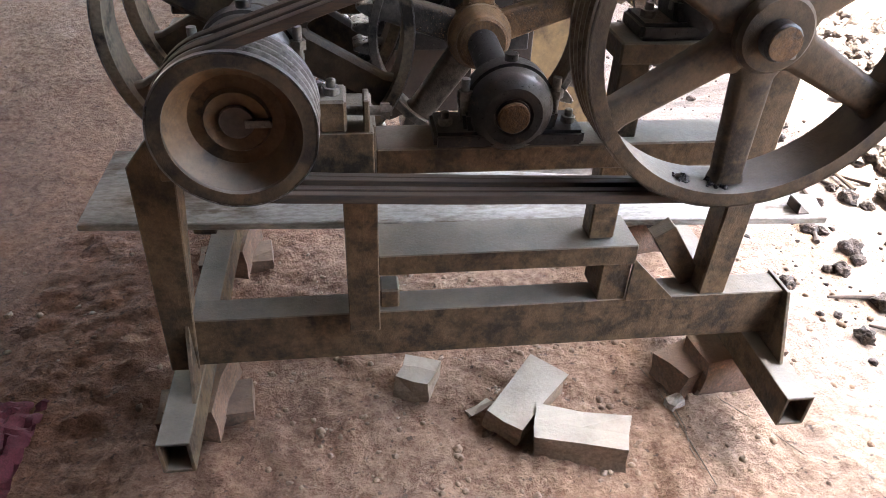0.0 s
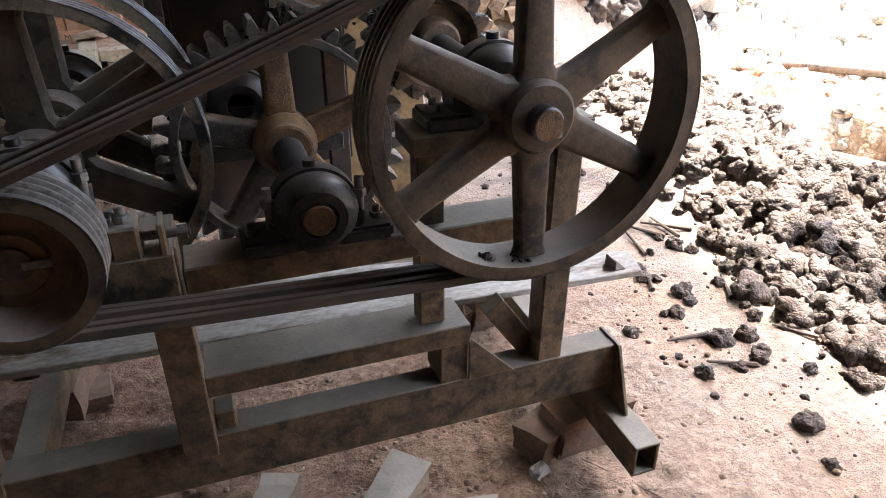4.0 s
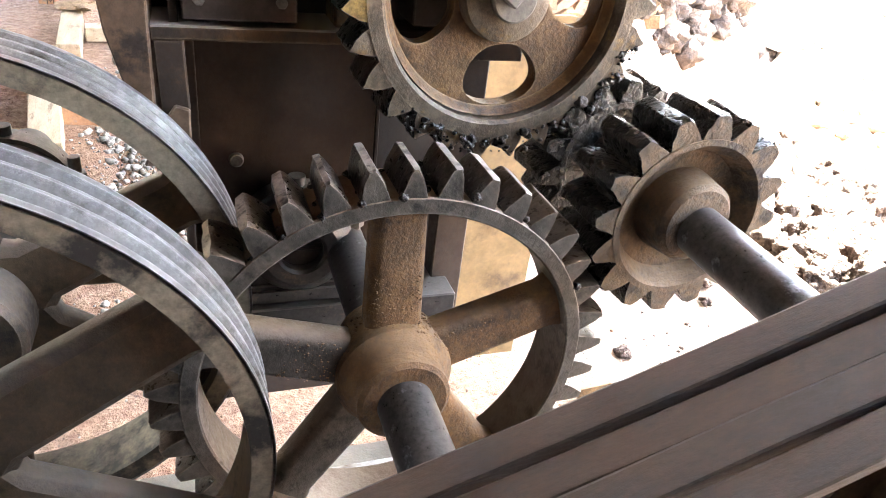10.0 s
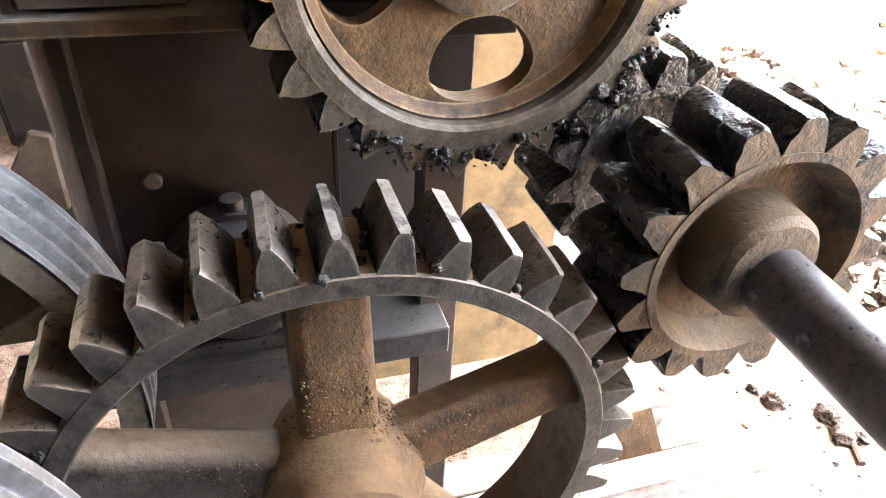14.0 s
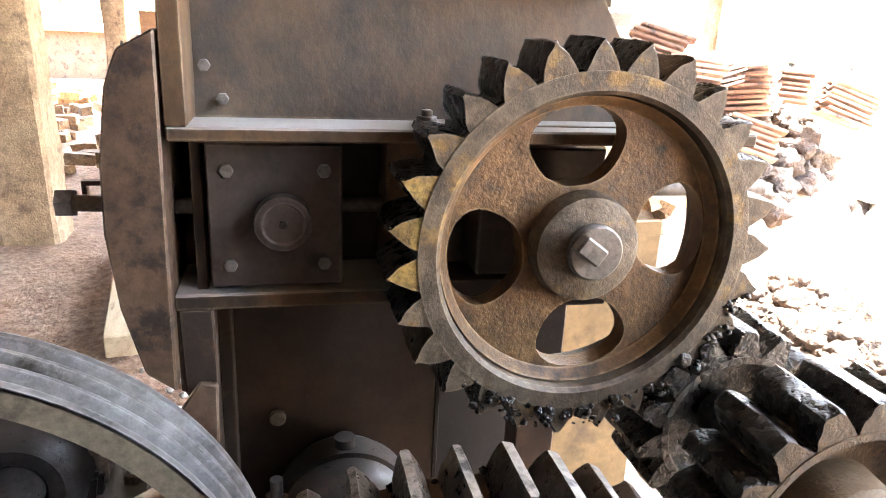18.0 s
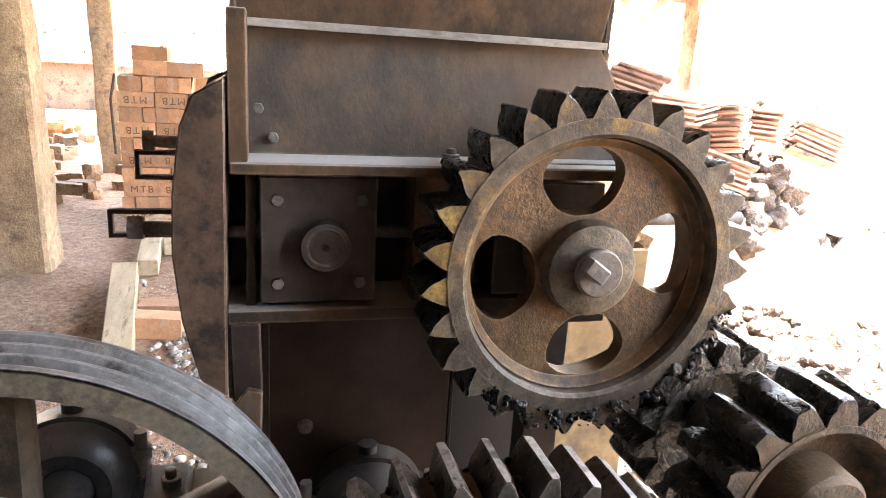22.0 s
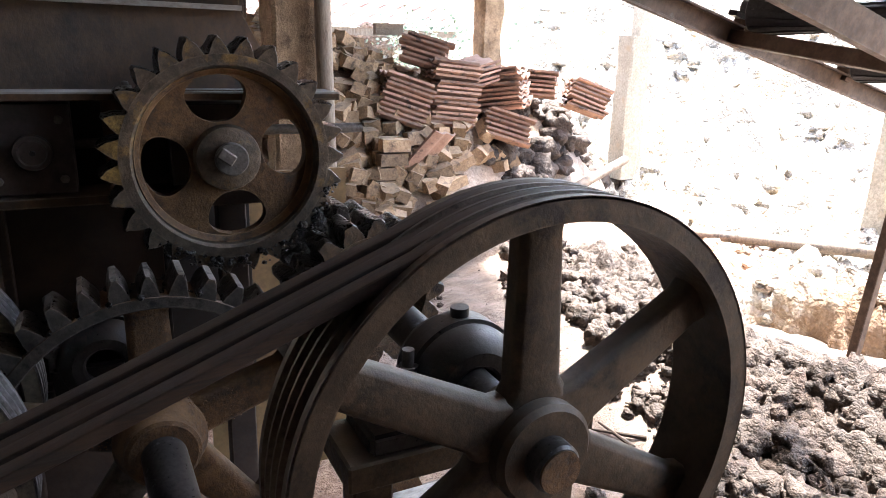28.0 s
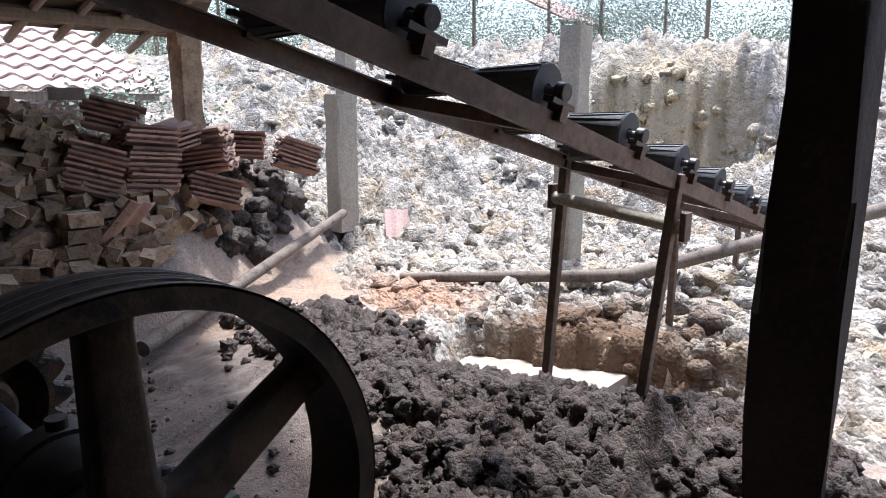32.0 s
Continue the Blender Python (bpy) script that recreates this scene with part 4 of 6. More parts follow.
part("shaft_body", Mesh().cyl((AC[0], AY + 0.07, AC[1]), (AC[0], 1.72, AC[1] + 0.005), 0.030, 32), M_SHAFT, s1)
part("shaft_end", Mesh().cyl((0.2635, 1.032, 0.781), (0.2635, 1.045, 0.781), 0.027, 28, None, 0.002), M_RUST, s1, "rusty shaft end")

PC, PY = (0.577, 0.991), 1.335
for nm, y0_, w_, rr, rt, nt_, ph_, lab in (("pinion_gear", PY, 0.082, 0.097, 0.122, 16, 110.5 - 90, "dust-caked steel pinion with thick black greasy teeth"),
                                     ("rear_pinion", 1.495, 0.09, 0.082, 0.108, 14, 12, "smaller rear pinion clogged with black grease")):
    pg = thing(nm, (PC[0], y0_, PC[1] - rt), lab, "gear", "pinions")
    part("body", Mesh().lathe((PC[0], y0_, PC[1]), (PC[0], y0_ + w_, PC[1]), [(0.001, 0.03), (0.058, 0.03), (0.074, 0.026), (rr - 0.012, 0.004), (rr - 0.009, 0.0), (rr - 0.002, 0.0), (rr - 0.002, w_), (0.001, w_)], 72), M_PINION if nt_ == 16 else M_GREASE, pg, "dusty pinion body")
    part("tooth_ring", Mesh().lathe((PC[0], y0_, PC[1]), (PC[0], y0_ + w_, PC[1]), [(rr - 0.0075, 0.001), (rr + 0.001, 0.004), (rr + 0.001, w_ - 0.002), (rr - 0.0075, w_ + 0.001)], 72), M_GREASE, pg, "ring clogged with black grease")
    put_teeth(pg, PC, y0_, nt_, ph_, rr - 0.001, rt, 0.036 if nt_ == 16 else 0.032, 0.0155, w_, (M_GREASE,), M_PINION if nt_ == 16 else M_GREASE, 0.0026)
    if nt_ == 16:
        part("boss", Mesh().lathe((PC[0] + 0.002, y0_ - 0.012, PC[1]), (PC[0], y0_ + 0.035, PC[1]), [(0.001, 0), (0.041, 0), (0.047, 0.006), (0.052, 0.045), (0.001, 0.045)], 40), M_PINION, pg)

M_GEARB = surface("dusty_ochre_grey_gear_face", (0.05, 0.040, 0.031), (0.20, 0.15, 0.10), 11, 150, (0.4, 0.7), 0.1, 0.8, 0.0018, (0.30, 0.18, 0.055), 0.61, grain=0.35, grime=0.6, edge=(0.34, 0.27, 0.19))
M_OCHRE = surface("yellow_ochre_grease_crust", (0.10, 0.06, 0.022), (0.42, 0.27, 0.07), 40, 170, (0.4, 0.7), 0.0, 0.8, 0.002, (0.05, 0.035, 0.022), 0.6, grain=0.3, grime=0.5, edge=(0.34, 0.26, 0.16))
M_WEB = surface("rust_brown_cast_web", (0.065, 0.034, 0.016), (0.29, 0.158, 0.064), 9, 170, (0.4, 0.65), 0.0, 0.9, 0.002, (0.055, 0.042, 0.034), 0.6, grain=0.3, grime=0.5, edge=(0.42, 0.28, 0.15), edge_amount=0.8)


def grease_blobs(parent, c, y0, width, n, phase, r, a0, a1, size, seed):
    """Black grease pressed into the gaps between the teeth over a stretch of the ring."""
    rng = random.Random(seed)
    m = Mesh()
    for k in range(n):
        a = (phase + 360 / n * (k + 0.5)) % 360
        if not a0 <= a <= a1:
            continue
        for j in range(4):
            q = radians(a + rng.uniform(-2, 2))
            rr_ = r + rng.uniform(-0.004, 0.006)
            m.lump((c[0] + rr_ * math.cos(q), y0 + width * (j + 0.5) / 4 + rng.uniform(-0.01, 0.006), c[1] + rr_ * math.sin(q)), size * rng.uniform(0.6, 1.25), seed + k * 5 + j, 0.9, 0.3, 3)
    ob = part("grease", m, M_GREASE, parent, "thick black grease packed between the teeth", sharp=120)
    ob["kind"] = "stuff"
    return ob


BC, BY = (0.397, 1.186), 1.498
gb = thing("upper_gear", (BC[0], BY, BC[1] - 0.187), "rusty spur gear with four window holes and a greasy tooth ring", "gear")
part("rim", Mesh().lathe((BC[0], BY, BC[1]), (BC[0], BY + 0.075, BC[1]), [(0.139, 0.004), (0.143, 0.0), (0.159, 0), (0.159, 0.075), (0.139, 0.075)], 96), M_GEARB, gb)
part("tooth_ring", Mesh().lathe((BC[0], BY, BC[1]), (BC[0], BY + 0.075, BC[1]), [(0.1585, 0.006), (0.1605, 0.008), (0.1605, 0.072), (0.1585, 0.074)], 96), M_GREASE, gb, "ring clogged with black grease")


def web_with_windows(c, y, r0, r1, t, n, phase, hu, hv):
    m = Mesh()
    K = 32
    for s in range(n):
        vs = []
        for k in range(K):
            a = 2 * math.pi * k / K
            cu, sv = math.cos(a), math.sin(a)
            q = max(abs(cu), abs(sv))
            ou, ov = cu / q, sv / q
            p = (abs(cu) ** 2.5 + abs(sv) ** 2.5) ** (-1 / 2.5)
            iu, iv = cu * p * hu, sv * p * hv
            for u, v in ((ou, ov), (iu, iv)):
                th_ = radians(phase + 360 / n * (s + u / 2))
                r = (r0 + r1) / 2 + v * (r1 - r0) / 2
                for yy in (y, y + t):
                    vs.append((c[0] + r * math.cos(th_), yy, c[1] + r * math.sin(th_)))
        fs = []
        for k in range(K):
            a, b_ = 4 * k, 4 * ((k + 1) % K)
            fs += [(a, b_, b_ + 2, a + 2), (a + 1, a + 3, b_ + 3, b_ + 1), (a + 2, b_ + 2, b_ + 3, a + 3)]
        m.add(vs, fs)
    return m


part("web", web_with_windows(BC, BY + 0.026, 0.045, 0.139, 0.022, 4, 97, 0.60, 0.76), M_WEB, gb, "rust-brown web with four window holes")
part("lip", Mesh().lathe((BC[0], BY + 0.012, BC[1]), (BC[0], BY + 0.03, BC[1]), [(0.128, 0.014), (0.137, 0.002), (0.139, 0.016)], 80), M_WEB, gb)
part("hub", Mesh().lathe((BC[0], BY - 0.008, BC[1]), (BC[0], BY + 0.09, BC[1]), [(0.001, 0.012), (0.045, 0.012), (0.049, 0.014), (0.0505, 0.020), (0.052, 0.034), (0.056, 0.040), (0.05, 0.09), (0.001, 0.1)], 44), M_GEARB, gb)
part("shaft_end", Mesh().cyl((BC[0] + 0.003, BY - 0.006, BC[1]), (BC[0] + 0.003, BY + 0.004, BC[1]), 0.026, 32, None, 0.002), M_BOLT, gb)
part("key", Mesh().beam((BC[0] - 0.018, BY - 0.012, BC[1] + 0.014), (BC[0] + 0.004, BY - 0.012, BC[1] - 0.002), 0.018, 0.014, (0, 1, 0)), M_BOLT, gb, "steel gib key", bevel=0.002)
put_teeth(gb, BC, BY, 27, 92.8, 0.158, 0.187, 0.034, 0.006, 0.075, (M_GREASE, M_GREASE, M_TOOTH), M_GEARB, 0.002)
ochre = tooth_mesh("tooth", 0.158, 0.187, 0.034, 0.006, 0.075, 8, M_GREASE, M_OCHRE, 0.002)
gear_teeth = [ob for ob in gb.children if ob.name.split(".")[0] == "tooth"]
for k in (5, 6, 7):
    gear_teeth[k].data = ochre
part("shaft", Mesh().cyl((BC[0], BY + 0.08, BC[1]), (BC[0], 1.72, BC[1]), 0.027, 24), M_SHAFT, gb)


grease_blobs(gb, BC, BY, 0.075, 27, 92.8, 0.1612, 225, 345, 0.0085, 500)

grease_blobs(ga, AC, AY, 0.071, 38, 89.7, 0.2215, 20, 165, 0.0042, 640)


def dust_lumps(parent, name, n, where, size, mat, label, seed):
    """Crumbs of caked dust and grease, uncounted, on the part of a thing that where() gives."""
    rng = random.Random(seed)
    m = Mesh()
    for k in range(n):
        m.lump(where(rng), size * (0.35 + 1.1 * rng.random() ** 3), seed + k, 0.8, 0.5, 1)
    ob = part(name, m, mat, parent, label, sharp=120)
    ob["kind"] = "stuff"


def on_hub(rng):
    a, y = radians(rng.gauss(80, 45)), AY + rng.uniform(-0.012, 0.05)
    r = 0.0635 if y > AY + 0.004 else 0.052 + 0.0115 * (y - AY + 0.012) / 0.016
    return AC[0] + r * math.cos(a), y, AC[1] + 0.002 + r * math.sin(a)


def on_spoke_root(rng):
    k = rng.choice((0, 0, 4, 1))
    a, d, w = radians(91 + 72 * k), rng.uniform(0.055, 0.125), rng.uniform(-0.026, 0.026)
    return AC[0] + d * math.cos(a) - w * math.sin(a), AY + 0.0142, AC[1] + d * math.sin(a) + w * math.cos(a)


dust_lumps(ga, "dust_crumbs", 1300, on_hub, 0.0016, M_RUST, "crumbs of caked brown dust", 810)
dust_lumps(ga, "dust_crumbs", 700, on_spoke_root, 0.0011, M_RUST, "crumbs of caked brown dust", 1610)
dust_lumps(gb, "grease", 130, lambda r: (lambda a, q: (BC[0] + q * math.cos(a), BY - 0.0005, BC[1] + q * math.sin(a)))(radians(r.uniform(228, 345)), r.uniform(0.158, 0.180)), 0.0042, M_GREASE, "black grease smeared over the tooth faces", 2410)
dust_lumps(fly, "grease", 26, lambda r: (lambda a: (FC[0] + 0.2505 * math.cos(a), FYW + 0.03 + r.uniform(-0.02, 0.02), FC[1] + 0.2505 * math.sin(a)))(radians(r.choice((252, 266)) + r.gauss(0, 1.8))), 0.008, M_GREASE, "black grease dropped inside the rim", 2710)

# ---- bearings ----
def pillow_block(cx, y0, cz, base_z, w, label):
    ob = thing("pillow_block", (cx, y0 + 0.05, base_z), label, "bearing", "bearings")
    part("base", Mesh().box(cx - w / 2, cx + w / 2, y0, y0 + 0.095, base_z, base_z + 0.028), M_BEAR, ob, bevel=0.006, seg=2)
    part("housing", Mesh().prism([(cx - 0.078, base_z + 0.02), (cx + 0.078, base_z + 0.02), (cx + 0.084, cz), (cx - 0.084, cz)], "y", y0 + 0.012, y0 + 0.088), M_BEAR, ob, bevel=0.006, seg=2)
    part("cap", Mesh().lathe((cx, y0 - 0.006, cz), (cx, y0 + 0.1, cz), [(0.03, 0.004), (0.034, 0.0), (0.05, 0.0), (0.066, 0.01), (0.074, 0.026), (0.074, 0.08), (0.066, 0.098), (0.03, 0.104)], 48), M_BEAR, ob)
    part("cap_band", Mesh().lathe((cx, y0 + 0.03, cz), (cx, y0 + 0.07, cz), [(0.07, 0), (0.079, 0.003), (0.079, 0.037), (0.07, 0.04)], 48), M_BEAR, ob)
    part("grease_nipple", Mesh().cyl((cx, y0 + 0.05, cz + 0.076), (cx, y0 + 0.05, cz + 0.09), 0.012, 12), M_BEAR, ob)
    for sx in (-1, 1):
        hexbolt(ob, (cx + sx * (w / 2 - 0.022), y0 + 0.04, base_z + 0.028), (0, 0, 1), 0.013, 0.012, 0.012)
        part("cap_bolt", Mesh().cyl((cx + sx * 0.078, y0 + 0.03, cz - 0.02), (cx + sx * 0.078, y0 + 0.03, cz + 0.055), 0.0075, 12).cyl((cx + sx * 0.078, y0 + 0.03, cz + 0.02), (cx + sx * 0.078, y0 + 0.03, cz + 0.034), 0.013, 6), M_BOLT, ob)
    return ob


pillow_block(0.2635, 1.045, 0.781, 0.722, 0.262, "black greasy pillow block bearing on the top rail")
pillow_block(0.594, 1.045, 0.968, 0.905, 0.27, "black greasy pillow block bearing behind the drive pulley")
pillow_block(-0.160, 1.045, 0.868, 0.778, 0.25, "pale dusty pillow block bearing behind the motor pulley")
part("bearing_rail", Mesh().box(0.43, 0.78, 1.04, 1.15, 0.868, 0.905), M_FRAME, fr, bevel=0.003)
pillow_block(-0.161, 1.66, 0.878, 0.82, 0.262, "black bearing block behind the twin pulleys")
part("bearing_rail", Mesh().box(-0.40, 0.03, 1.64, 1.78, 0.77, 0.82), M_FRAME, fr, bevel=0.003)
part("rear_column", Mesh().box(-0.34, -0.28, 1.66, 1.72, 0.353, 0.77), M_FRAME, fr, bevel=0.003)

# belt tensioner
tn = thing("belt_tensioner", (0.0, 1.05, 0.778), "steel slide block with a long adjusting bolt", "tensioner")
part("slide_block", Mesh().box(-0.055, -0.012, 1.0, 1.07, 0.778, 0.832), M_FRAME, tn, bevel=0.004)
hexbolt(tn, (-0.034, 1.03, 0.832), (0, 0, 1), 0.014, 0.012, 0.012)
part("adjusting_bolt", Mesh().cyl((-0.012, 1.02, 0.808), (0.06, 1.02, 0.806), 0.008, 12).cyl((0.042, 1.02, 0.806), (0.056, 1.02, 0.806), 0.014, 6), M_BOLT, tn)
part("lug", Mesh().box(0.014, 0.024, 1.0, 1.05, 0.778, 0.832), M_FRAME, tn, bevel=0.002)


# ---- mill housing ----
hs = thing("mill_housing", (0.25, 1.75, 0.35), "dark dusty steel housing of the clay roller mill", "machine housing")
part("front_plate", Mesh().box(0.052, 0.304, 1.69, 1.70, 0.50, 1.12), M_BLACK, hs, bevel=0.001)
# Recess plate and its edge carry that shade in their colour.
part("recessed_plate", Mesh().box(0.300, 0.47, 1.74, 1.75, 0.62, 1.12), M_RECESS, hs, bevel=0.001)
part("plate_edge", Mesh().box(0.304, 0.310, 1.688, 1.74, 0.62, 1.12), M_RECESS, hs, bevel=0.001)
part("rail_foot", Mesh().prism([(0.028, 1.108), (0.060, 1.108), (0.062, 1.03), (0.048, 0.985), (0.030, 1.02)], "y", 1.588, 1.60), M_BLACK, hs, "bent end of the rail", bevel=0.002)
part("stop_plate", Mesh().prism([(0.046, 1.04), (0.062, 1.035), (0.060, 0.965), (0.008, 0.968), (0.026, 1.01)], "y", 1.572, 1.58), M_RUSTBEAM, hs, "rust-brown stop plate", bevel=0.002)
part("side_strip", Mesh().box(0.056, 0.070, 1.66, 1.69, 0.55, 1.108), M_BLACK, hs, bevel=0.001)
part("back_plate", Mesh().box(0.052, 0.58, 2.20, 2.21, 0.50, 1.30), M_BLACK, hs)
part("side_plate", Mesh().box(0.046, 0.056, 1.60, 2.20, 0.55, 1.28), M_BLACK, hs, bevel=0.001)
part("side_rail", Mesh().box(0.026, 0.27, 1.585, 1.70, 1.108, 1.124), M_PLATE, hs, bevel=0.002)
part("side_rail", Mesh().box(0.026, 0.05, 1.59, 1.62, 1.02, 1.108), M_BLACK, hs, bevel=0.002)
# Black sheet added behind the bearing blocks so the gaps look dark.
part("inner_plate", Mesh().box(0.02, 0.452, 1.675, 1.685, 1.10, 1.285), M_BLACK, hs)
part("end_post", Mesh().box(0.225, 0.262, 1.60, 1.66, 1.124, 1.275), M_RUST, hs, bevel=0.003)
for x in (0.06,):
    bl = part("bearing_block", Mesh().box(x, x + 0.122, 1.59, 1.66, 1.129, 1.266), M_BLOCK, hs, "dark square bearing block", bevel=0.002)
    part("bearing_cap", Mesh().lathe((x + 0.067, 1.574, 1.194), (x + 0.067, 1.592, 1.194), [(0.001, 0.002), (0.018, 0.002), (0.020, 0.0), (0.0255, 0.001), (0.0265, 0.005), (0.0265, 0.018), (0.001, 0.018)], 40), M_BLOCK, bl, "round turned cap")
    part("centre_hole", Mesh().cyl((x + 0.067, 1.5735, 1.194), (x + 0.067, 1.58, 1.194), 0.004, 12), M_GREASE, bl)
    for dx_, dz_ in ((0.018, 0.112), (0.105, 0.112), (0.018, 0.022), (0.105, 0.022)):
        part("bolt", Mesh().cyl((x + dx_, 1.587, 1.129 + dz_), (x + dx_, 1.592, 1.129 + dz_), 0.007, 6), M_BOLT, bl, bevel=0.001)
part("bearing_block", Mesh().box(0.32, 0.452, 1.60, 1.67, 1.129, 1.262), M_BLOCK, hs, "dark square bearing block", bevel=0.002)
part("rail_bar", Mesh().box(0.262, 0.50, 1.60, 1.64, 1.268, 1.285), M_PLATE, hs, bevel=0.001)
part("rail_bar", Mesh().box(0.262, 0.47, 1.60, 1.66, 1.09, 1.124), M_BLACK, hs, bevel=0.001)
part("threaded_rod", Mesh().cyl((0.02, 1.625, 1.2), (0.06, 1.625, 1.2), 0.008, 12), M_BOLT, hs)
part("threaded_rod", Mesh().cyl((0.18, 1.625, 1.2), (0.225, 1.625, 1.2), 0.008, 12), M_BOLT, hs)
part("threaded_rod", Mesh().cyl((0.44, 1.625, 1.215), (0.66, 1.625, 1.215), 0.009, 12), M_BOLT, hs)
# bowed end casing and its rods
M_CASING = surface("mottled_brown_casing", (0.06, 0.037, 0.025), (0.17, 0.105, 0.066), 14, 160, (0.5, 0.8), 0.1, 0.5, 0.001, (0.045, 0.03, 0.024), 0.55, grain=0.22, grime=0.4, edge=(0.28, 0.21, 0.15))
bow = [(0.026, 1.035), (0.0, 1.055), (-0.016, 1.12), (-0.023, 1.19), (-0.021, 1.25), (-0.012, 1.315), (0.0, 1.345), (0.03, 1.362)]
part("end_casing", Mesh().prism(bow, "y", 1.565, 1.82), M_CASING, hs, "bowed rusty end casing", bevel=0.002)
part("adjusting_rod", Mesh().cyl((-0.052, 1.60, 1.21), (0.01, 1.60, 1.208), 0.0075, 12).cyl((-0.066, 1.60, 1.21), (-0.052, 1.60, 1.21), 0.013, 6), M_BOLT, hs, "threaded adjusting rod with hex head")
part("rear_casing", Mesh().prism([(0.03, 0.98), (-0.03, 1.0), (-0.05, 1.1), (-0.05, 1.25), (-0.02, 1.34), (0.03, 1.36)], "y", 2.08, 2.30), M_BLACK, hs, "dark rear end casing", bevel=0.003)
for z, x1 in ((1.072, -0.205), (1.179, -0.155)):
    part("rod_yoke", Mesh().prism([(x1, z - 0.026), (-0.04, z - 0.026), (-0.04, z - 0.018), (x1 + 0.008, z - 0.018), (x1 + 0.008, z + 0.018), (-0.04, z + 0.018), (-0.04, z + 0.026), (x1, z + 0.026)], "y", 2.19, 2.205), M_BLACK, hs, "black flat-bar yoke")
part("adjusting_rod", Mesh().cyl((-0.12, 2.19, 1.222), (-0.03, 2.19, 1.222), 0.011, 12).cyl((-0.138, 2.19, 1.222), (-0.12, 2.19, 1.222), 0.02, 6), M_BOLT, hs, "threaded adjusting rod with hex head")
for px_, pz_ in ((0.114, 0.925), (0.29, 0.62)):
    part("bolt", Mesh().cyl((px_, 1.682, pz_), (px_, 1.691, pz_), 0.01, 14), M_BOLT, hs, bevel=0.002)
pillow_block(0.19, 1.60, 0.826, 0.74, 0.22, "black bearing block behind the large gear")
part("bearing_rail", Mesh().box(0.03, 0.42, 1.59, 1.69, 0.70, 0.74), M_BEAR, fr, bevel=0.002)
part("support_leg", Mesh().beam((0.42, 1.66, 0.353), (0.42, 1.66, 1.10), 0.05, 0.04, (0, 1, 0)), M_BLACK, fr, bevel=0.002)

# hopper
hp = thing("hopper", (0.25, 1.75, 1.27), "brown stained sheet steel hopper bolted on the mill", "hopper")
part("base_angle", Mesh().prism([(1.568, 1.270), (1.66, 1.270), (1.66, 1.283), (1.568, 1.283)], "x", 0.032, 0.60), M_PLATE, hp, "angle flange with whitish dusty top", bevel=0.002)
part("front_sheet", Mesh().add([(0.04, 1.632, 1.283), (0.52, 1.632, 1.283), (0.452, 1.66, 1.418), (0.04, 1.66, 1.418), (0.04, 1.64, 1.283), (0.52, 1.64, 1.283), (0.452, 1.668, 1.418), (0.04, 1.668, 1.418)],
                               [(0, 1, 2, 3), (7, 6, 5, 4), (0, 4, 5, 1), (1, 5, 6, 2), (2, 6, 7, 3), (3, 7, 4, 0)]), M_PLATE, hp)
part("upper_sheet", Mesh().add([(0.035, 1.655, 1.418), (0.452, 1.655, 1.418), (0.47, 1.56, 1.80), (-0.02, 1.56, 1.80), (0.035, 1.663, 1.418), (0.452, 1.663, 1.418), (0.47, 1.568, 1.80), (-0.02, 1.568, 1.80)],
                               [(0, 1, 2, 3), (7, 6, 5, 4), (0, 4, 5, 1), (1, 5, 6, 2), (2, 6, 7, 3), (3, 7, 4, 0)]), M_PLATE, hp)
part("fold_lip", Mesh().box(0.036, 0.455, 1.644, 1.66, 1.412, 1.420), M_BOARD, hp, "worn bare fold line")
part("side_sheet", Mesh().box(0.034, 0.040, 1.60, 2.2, 1.28, 1.80), M_PLATE, hp)
part("side_sheet", Mesh().box(0.46, 0.466, 1.66, 2.2, 1.40, 1.80), M_PLATE, hp)
part("corner_angle", Mesh().box(0.032, 0.05, 1.568, 1.64, 1.283, 1.425), M_PLATE, hp, bevel=0.001)
for bx, bz in ((0.06, 1.33), (0.075, 1.30)):
    hexbolt(hp, (bx, 1.634, bz), (0, -1, 0), 0.006, 0.006, 0.0, "rivet")
# Opaque pale disc stands in for daylight coming through a hole.
part("sheet_hole", Mesh().cyl((0.43, 1.5895, 1.66), (0.43, 1.593, 1.66), 0.008, 14), M_BOARD, hp, "pale disc painted as daylight through a round hole in the sheet")
for bx, by in ((0.262, 1.60), (0.285, 1.58), (0.318, 1.60)):
    hexbolt(hp, (bx, by, 1.283), (0, 0, 1), 0.010, 0.009, 0.006)

part("chute_plate", Mesh().box(0.40, 0.74, 1.95, 1.965, 0.30, 1.08), M_YELLOW, hs, "tan painted chute plate")
part("standing_bracket", Mesh().prism([(0.69, 0.49), (0.762, 0.497), (0.885, 0.203), (0.80, 0.203)], "y", 1.60, 1.608), M_RUST, fr, "rust-brown bracket plate", bevel=0.001)
part("bracket_rib", Mesh().prism([(0.762, 0.495), (0.80, 0.494), (0.79, 0.43)], "y", 1.604, 1.612), M_BOARD, fr, "whitish bracket edge")
part("rear_rail", channel(-0.3, 0.95, 1.50, 0.05, 0.40, 0.455), M_BOARD, fr, "whitish dusted rear rail", bevel=0.001)
alone("small_block", Mesh().prism([(0.955, 0.474), (0.985, 0.474), (0.985, 0.478), (0.959, 0.478), (0.959, 0.50), (0.955, 0.50)], "y", 1.17, 1.215), M_BLACK, "small rusty angle cleat standing on the board", "cleat", bevel=0.002)


# ---- shed ----
def roof_z(y):
    return 2.02 + (6.15 - y) * 0.31 if y > 0.6 else 2.02 + 5.55 * 0.31 - (0.6 - y) * 0.31


